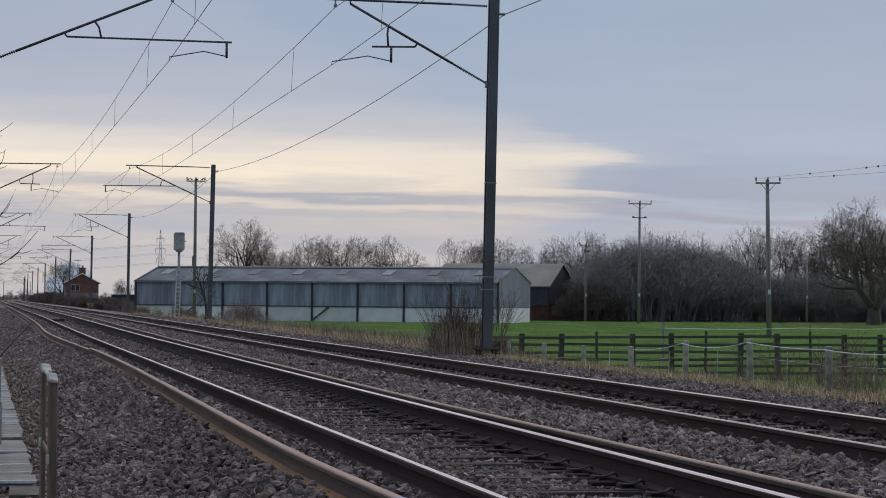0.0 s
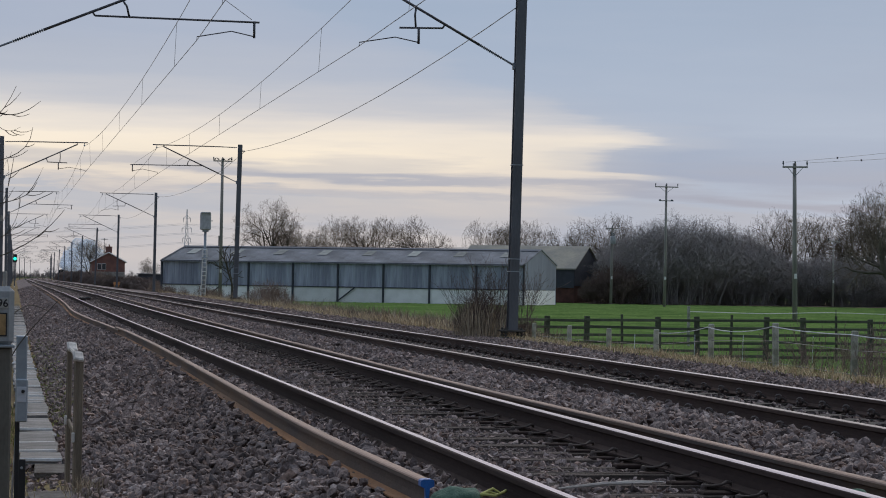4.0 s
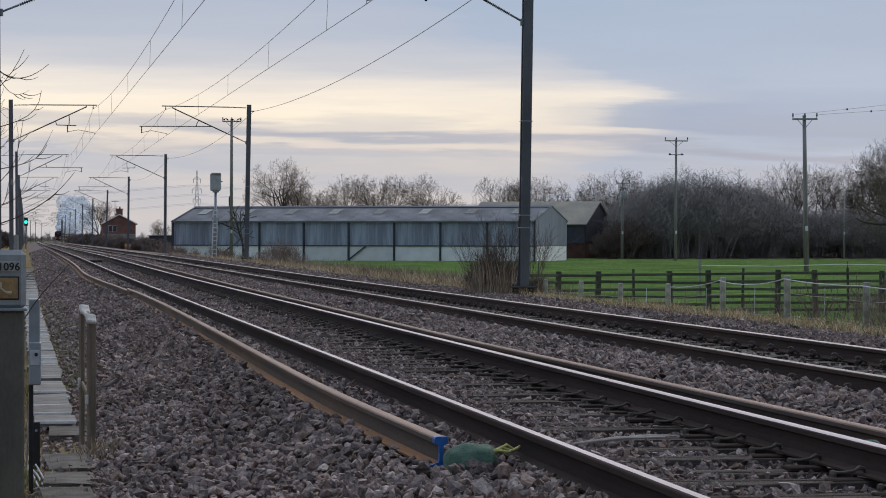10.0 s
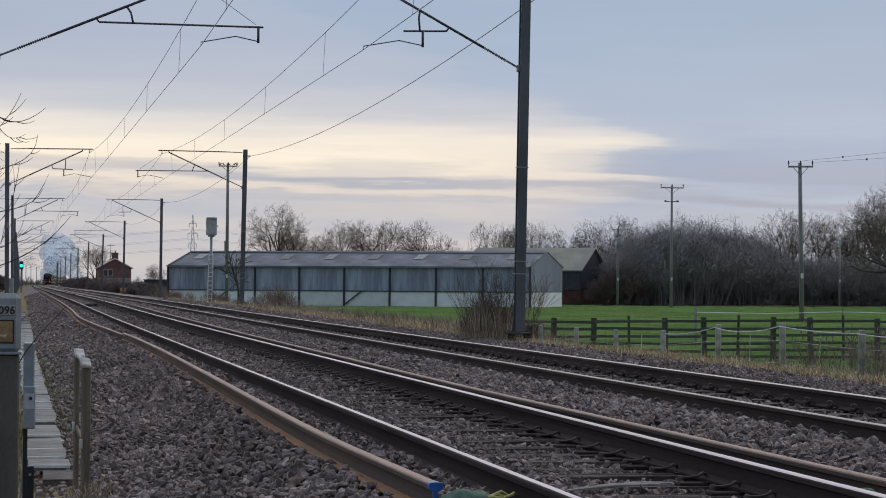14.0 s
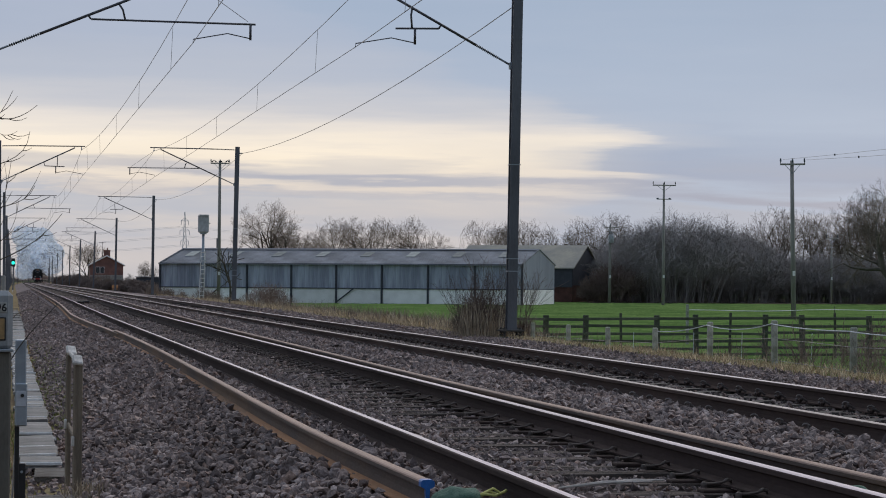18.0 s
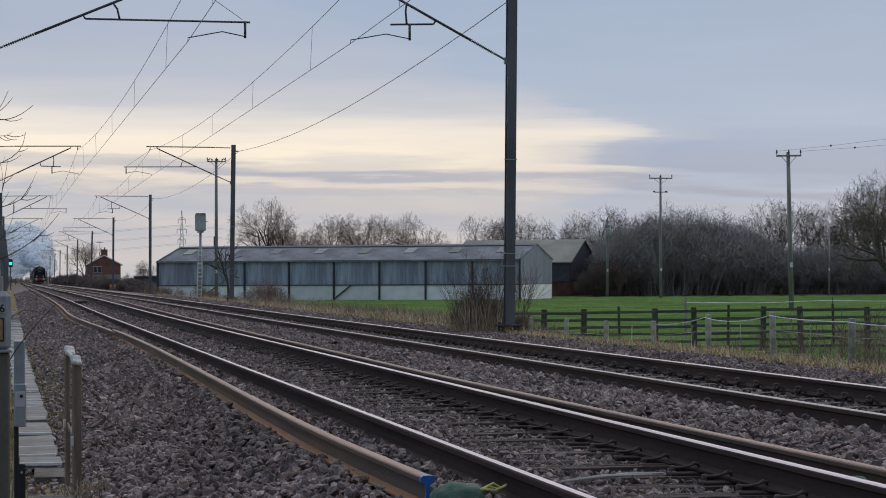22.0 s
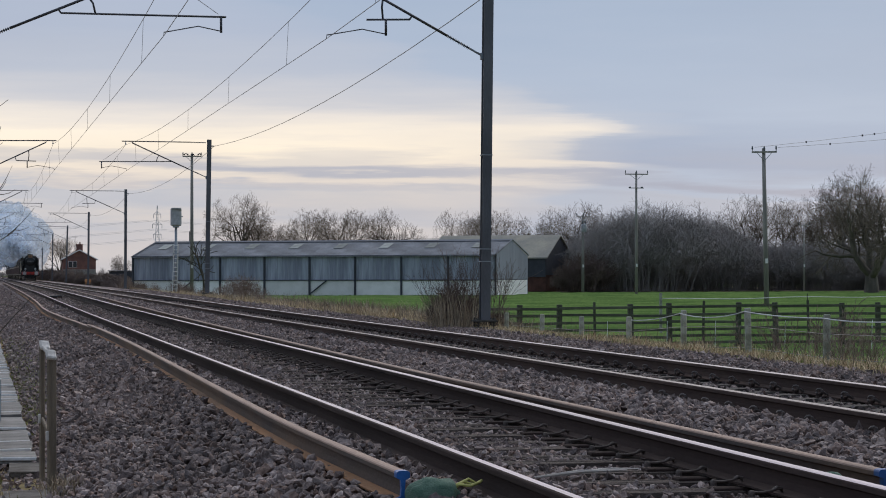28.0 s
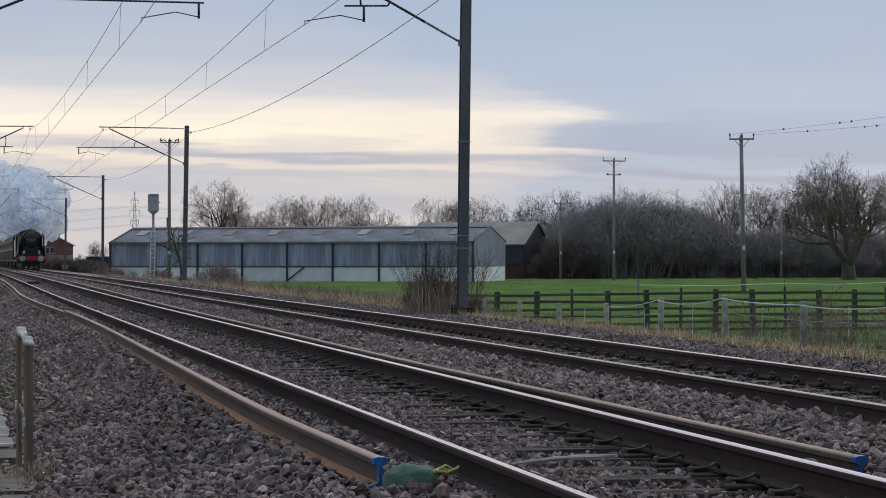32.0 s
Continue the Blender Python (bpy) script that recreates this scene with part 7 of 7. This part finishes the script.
# ---- the train ----
def loco():
    t = thing("steam_locomotive", pose(FAR, 232, 0), "black steam locomotive with smoke deflectors and a red buffer beam", "steam locomotive")
    Z = 2.75  # boiler's middle; the front looks towards -y
    part("smokebox", Shape().disc((0, 0.9, Z), (0, 1, 0), 1.05, 2.2, 28, rings=((0.94, 0), (1, 0.03), (1, 1))), LOCO_BLACK, t, smooth=True)
    part("boiler", Shape().disc((0, 3.1, Z), (0, 1, 0), 0.9, 5.2, 28, rings=((0.95, 0), (1, 0.02), (1.02, 1))), LOCO_BLACK, t, smooth=True)
    d = part("smokebox_door", Shape().disc((0, 0.9, Z - 0.03), (0, -1, 0), 0.72, 0.28, 26, rings=((1, 0), (0.97, 0.3), (0.75, 0.75), (0.3, 1.0))), LOCO_BLACK, t, smooth=True)
    part("door_dart", Shape().tube([(-0.15, 0.58, Z), (0.15, 0.58, Z)], 0.025, 6), LOCO_GREY, d)
    part("handrail", Shape().tube([(0.75 * math.cos(a), 0.80, Z + 0.75 * math.sin(a)) for a in [0.5 + k * 0.213 for k in range(11)]], 0.02, 6), LOCO_GREY, t)
    part("shelf_rail", Shape().box(0, 0.62, Z + 0.12, 0.9, 0.03, 0.05), LOCO_GREY, d)
    part("chimney", Shape().disc((0, 1.75, Z + 0.85), (0, 0, 1), 0.42, 0.28, 18, rings=((1.2, 0), (0.95, 0.25), (0.95, 0.8), (1.12, 0.9), (1.1, 1))), LOCO_BLACK, t, smooth=True)
    part("dome", Shape().disc((0, 4.6, Z + 0.8), (0, 0, 1), 0.36, 0.42, 16, rings=((1.2, 0), (1, 0.3), (0.9, 0.8), (0.4, 1))), LOCO_BLACK, t, smooth=True)
    b = part("headboard", Shape().box(0, 0.60, Z + 0.82, 0.55, 0.05, 0.36, 0.02), HEADBOARD, t, "tan headboard with an unreadable name")
    part("name_bars", Shape().box(0, 0.57, Z + 0.90, 0.36, 0.01, 0.06).box(0, 0.57, Z + 0.77, 0.3, 0.01, 0.06), BLACK, b)
    for u in (-1, 1):
        s = Shape().add([(u * 1.28, 0.3, 1.62), (u * 1.28, 2.7, 1.62), (u * 1.22, 2.7, 3.2), (u * 1.12, 2.5, 3.55), (u * 1.12, 0.7, 3.55), (u * 1.22, 0.3, 3.2)] +
                        [(u * 1.25, 0.3, 1.62), (u * 1.25, 2.7, 1.62), (u * 1.19, 2.7, 3.2), (u * 1.09, 2.5, 3.55), (u * 1.09, 0.7, 3.55), (u * 1.19, 0.3, 3.2)],
                        [(0, 1, 2, 3, 4, 5), (11, 10, 9, 8, 7, 6)] + [(i, (i + 1) % 6, 6 + (i + 1) % 6, 6 + i) for i in range(6)])
        part("smoke_deflector", s, LOCO_BLACK, t)
        part("running_board", Shape().box(u * 1.0, 5.2, 1.55, 0.62, 9.2, 0.08, 0.01), LOCO_BLACK, t)
        part("valance", Shape().box(u * 1.3, 5.2, 1.45, 0.03, 9.2, 0.22), COACH_RED, t)
        part("cylinder", Shape().disc((u * 1.08, 1.2, 0.95), (0, 1, 0), 0.34, 1.3, 16, rings=((0.8, 0), (1, 0.05), (1, 0.95), (0.8, 1))), LOCO_BLACK, t, smooth=True)
        bf = part("buffer", Shape().disc((u * 0.87, 0.12, 1.06), (0, -1, 0), 0.13, 0.5, 14, rings=((1.3, 0), (1, 0.1), (0.9, 0.6), (0.6, 0.62), (0.6, 1))), LOCO_BLACK, t)
        part("buffer_head", Shape().disc((u * 0.87, -0.38, 1.06), (0, -1, 0), 0.29, 0.06, 18, rings=((0.9, 0), (1, 0.3), (1, 0.8), (0.8, 1))), LOCO_GREY, bf, "bright steel buffer head")
        lamp = part("lamp", Shape().box(u * 0.72, 0.05, 1.66, 0.2, 0.2, 0.3, 0.03), WHITE, t, "white lamp")
        part("lens", Shape().disc((u * 0.72, -0.05, 1.66), (0, -1, 0), 0.07, 0.03, 12), GLASS, lamp)
        part("step", Shape().box(u * 1.2, 0.5, 0.75, 0.25, 0.35, 0.05).tube([(u * 1.1, 0.4, 0.75), (u * 1.1, 0.4, 1.4)], 0.03, 5), LOCO_BLACK, t)
        part("coupling_rod", Shape().box(u * 1.02, 6.2, 0.95, 0.06, 4.2, 0.12, 0.01), LOCO_GREY, t)
        part("cab_side", Shape().box(u * 1.3, 9.6, 2.5, 0.05, 2.0, 2.0, 0.01), LOCO_BLACK, t)
        part("cab_window", Shape().box(u * 1.0, 8.58, 2.9, 0.42, 0.04, 0.5, 0.02), GLASS, t)
    part("cab_front", Shape().prism([(-1.3, 1.5), (1.3, 1.5), (1.3, 3.2), (1.0, 3.65), (0.5, 3.85), (0, 3.9), (-0.5, 3.85), (-1.0, 3.65), (-1.3, 3.2)], 8.6, 8.66), LOCO_BLACK, t)
    part("cab_roof", Shape().prism([(-1.34, 3.2), (-1.0, 3.68), (-0.5, 3.88), (0, 3.93), (0.5, 3.88), (1.0, 3.68), (1.34, 3.2), (1.0, 3.6), (0, 3.85), (-1.0, 3.6)], 8.5, 11.2), LOCO_BLACK, t)
    part("buffer_beam", Shape().box(0, 0.1, 1.08, 2.5, 0.08, 0.40, 0.015), LOCO_RED, t, "red painted buffer beam")
    part("saddle", Shape().prism([(-0.95, 1.42), (0.95, 1.42), (0.8, 1.9), (0.7, 2.3), (-0.7, 2.3), (-0.8, 1.9)], 0.75, 2.6), LOCO_BLACK, t)
    part("bogie_frame", Shape().box(0, 2.05, 0.55, 1.5, 2.6, 0.35, 0.03), LOCO_BLACK, t)
    part("step_plate", Shape().prism([(-1.28, 1.5), (1.28, 1.5), (1.28, 2.15), (1.0, 2.35), (-1.0, 2.35), (-1.28, 2.15)], 2.7, 2.76), LOCO_BLACK, t)
    part("coupling", Shape().tube([(0, 0.05, 1.02), (0, -0.15, 0.95), (0, -0.12, 0.55), (0, -0.02, 0.5)], 0.05, 6), BLACK, t)
    part("front_platform", Shape().prism([(-1.2, 1.3), (1.2, 1.3), (1.2, 1.42), (-1.2, 1.42)], 0.1, 1.4), LOCO_BLACK, t)
    part("frame", Shape().box(0, 5.5, 1.0, 1.1, 10.6, 0.6, 0.02), LOCO_BLACK, t)
    part("guard_iron", Shape().box(-0.75, 0.55, 0.45, 0.06, 0.05, 0.7).box(0.75, 0.55, 0.45, 0.06, 0.05, 0.7), LOCO_BLACK, t)
    for y, r, nm in ((1.3, 0.48, "bogie_wheel"), (2.8, 0.48, "bogie_wheel"), (4.4, 0.98, "driving_wheel"), (6.5, 0.98, "driving_wheel"), (8.5, 0.98, "driving_wheel")):
        for u in (-1, 1):
            s = Shape().disc((u * 0.69, 0, 0), (u, 0, 0), r, 0.14, 22, rings=((1.03, 0), (1.03, 0.25), (1, 0.3), (1, 1), (0.88, 1), (0.86, 0.75)))
            for k in range(8):
                s.tube([(u * 0.84, 0, 0), (u * 0.84, r * 0.9 * math.cos(k * 0.785), r * 0.9 * math.sin(k * 0.785))], 0.04, 4)
            part(nm, s, LOCO_BLACK, t, at=pose(0, y, r))
    return t


def carriage(first, tender=False):
    if tender:
        t = thing("tender", pose(FAR, 243.8, 0), "black coal tender coupled behind the locomotive", "tender")
        part("tank", Shape().prism([(-1.28, 1.2), (1.28, 1.2), (1.28, 2.9), (1.0, 3.2), (-1.0, 3.2), (-1.28, 2.9)], 0, 7.0), LOCO_BLACK, t)
        rng = random.Random(3)
        s = Shape()
        for _ in range(60):
            s.disc((rng.uniform(-0.8, 0.8), rng.uniform(0.8, 6), 3.15 + rng.uniform(0, 0.2)), (rng.random(), rng.random(), 1), 0.2, 0.25, 5)
        part("coal", s, BLACK, t)
        length, wheels = 7.0, (1.2, 3.4, 5.6)
    else:
        t = first
        length, wheels = 19.4, (1.6, 4.2, 15.2, 17.8)
        part("lower_body", Shape().prism([(-1.38, 1.0), (1.38, 1.0), (1.40, 2.0), (-1.40, 2.0)], 0, length), COACH_RED, t, "maroon lower panels")
        part("upper_body", Shape().prism([(-1.40, 2.0), (1.40, 2.0), (1.36, 3.15), (-1.36, 3.15)], 0, length), COACH_CREAM, t, "cream upper panels")
        part("roof", Shape().prism([(-1.40, 3.15), (1.40, 3.15), (1.2, 3.5), (0.75, 3.75), (0, 3.84), (-0.75, 3.75), (-1.2, 3.5)], -0.05, length + 0.05), SLATE, t)
        part("end_panel", Shape().prism([(-1.40, 1.0), (1.40, 1.0), (1.41, 2.0), (1.37, 3.16), (1.18, 3.5), (0.7, 3.72), (-0.7, 3.72), (-1.18, 3.5), (-1.37, 3.16), (-1.41, 2.0)], -0.09, -0.055), BLACK, t, "black carriage end")
        part("gangway", Shape().box(0, -0.15, 2.2, 1.0, 0.5, 2.2, 0.05), BLACK, t)
        for u in (-1, 1):
            for k in range(8):
                part("window", Shape().box(u * 1.385, 1.7 + k * 2.25, 2.55, 0.03, 1.3, 0.8, 0.01), COACH_GLASS, t)
    part("underframe", Shape().box(0, length / 2, 0.9, 2.2, length - 0.4, 0.3, 0.02), BLACK, t)
    for y in wheels:
        for u in (-1, 1):
            part("wheel", Shape().disc((u * 0.69, 0, 0), (u, 0, 0), 0.46, 0.14, 16, rings=((1.05, 0), (1.05, 0.2), (1, 0.3), (1, 1), (0.8, 1))), LOCO_BLACK, t, at=pose(0, y, 0.46))
    return t


engine = loco()
wheels_that_turn = [o for o in engine.children if o.name.startswith("driving_wheel")]
tender = carriage(None, True)
coach = carriage(thing("passenger_carriage", pose(FAR, 252, 0), "maroon and cream passenger carriage", "railway carriage", "carriages of the train"))
cars = [coach] + [copy_thing(coach, pose(FAR, 252 + 20.2 * k, 0)) for k in range(1, 12)]


def steam():
    """The plume: billowing rounded pieces that roll as they trail behind the chimney."""
    t = thing("steam_plume", pose(FAR, 234, 0), "billowing white and blue-grey steam above the locomotive", "steam plume")
    bits = []
    rnd = random.Random(17)
    forms = []
    for k in range(8):
        bm = bmesh.new()
        bmesh.ops.create_icosphere(bm, subdivisions=4, radius=1.0)
        o = Vector((k * 7.1, k * 3.3, 1.7))
        for v in bm.verts:
            d = v.co.copy()
            r = 0.82 + 0.34 * abs(noise.noise(d * 1.5 + o)) + 0.20 * abs(noise.noise(d * 3.3 + o)) + 0.07 * abs(noise.noise(d * 7.0 + o))
            v.co = d * r
        me = bpy.data.meshes.new("puff")
        bm.to_mesh(me)
        bm.free()
        me.materials.append(STEAM if k < 4 else STEAM_THIN)
        me.polygons.foreach_set("use_smooth", [True] * len(me.polygons))
        forms.append(me)
    for k in range(210):
        u = (k + 0.5) / 210
        y = 1.6 + 230 * u ** 1.9
        climb = 1 - math.exp(-y / 6.0)
        wide = 0.12 + 0.88 * smoothstep(0.0, 14.0, y)
        low = k % 5 == 4 and y > 6  # some of it hangs low beside the carriages
        z = 4.2 + (1.8 * climb + 0.018 * y + rnd.uniform(-1.3, 1.5) * wide * (1 + 0.012 * y) if not low else rnd.uniform(-0.2, 1.6))
        x = rnd.uniform(-1.5, 1.5) * wide * (1 + 0.018 * y)
        thin = k % 3 == 2 or y > 90 and k % 3 == 1
        r = (0.4 + 1.2 * smoothstep(0.0, 14.0, y) + 0.013 * y) * rnd.uniform(0.6, 1.1) * (0.75 if low else 1.0)
        if thin:  # the thin ones keep to the middle
            x, z, r = x * 0.8, 5.2 + (z - 5.2) * 0.85, r * 0.9
        ob = part("puff", forms[k % 4 + (4 if thin else 0)], None, t)
        ob.scale = (r * 1.05, r * 1.1, r)
        bits.append((ob, Vector((x, y, z)), rnd.uniform(-25, 25), rnd.uniform(0, 360)))
    return t, bits


plume, puffs = steam()


# ---- what moves ----
SPEED, ARRIVE = 31.0, 230.0  # metres a second; where the front stands at the end


def ahead(t):
    return ARRIVE + SPEED * (32.0 - t)


def on_line(y, dz=0.0):
    turn = -math.degrees(math.atan2(bend_far(y + 5) - bend_far(y - 5), 10))
    return pose(FAR + bend_far(y), y, rise(y) + dz, 0, 0, turn)


def motions():
    times = [k * 0.5 for k in range(65)]
    walk(engine, [(t, on_line(ahead(t))) for t in times])
    walk(tender, [(t, on_line(ahead(t) + 11.4)) for t in times])
    for k, car in enumerate(cars):
        walk(car, [(t, on_line(ahead(t) + 19.2 + 20.2 * k)) for t in times])
    # the driving wheels turn with the way covered
    for wheel in wheels_that_turn:
        y0, z0 = wheel.location.y, wheel.location.z
        walk(wheel, [(k / 30, pose(0, y0, z0, math.degrees(SPEED * k / 30 / z0) % 360)) for k in range(961)])
    walk(plume, [(t, on_line(ahead(t))) for t in times])
    for ob, p, spin, start in puffs:
        rows = []
        for k in range(17):
            t = k * 2.0
            drift = Vector((0.5 * math.sin(t * 0.6 + start), 0.8 * math.sin(t * 0.45 + start * 2), 0.35 * math.sin(t * 0.8 + start * 3)))
            swell = 1.0 + 0.6 * (1 - smoothstep(14, 26, t)) + 0.3 * smoothstep(28, 32, t)  # wider while the train worked harder
            wind = 2.6 - 4.4 * smoothstep(15, 23, t) + 3.0 * smoothstep(28, 32, t)  # lays it over to one side
            q = Vector((p.x + wind * (1 - math.exp(-p.y / 6.0)), p.y * swell, 4.2 + (p.z - 4.2) * swell))
            rows.append((t, pose(*(q + drift * swell), start * 0.3, start * 0.2, start + spin * t * 0.5)))
        walk(ob, rows)


motions()
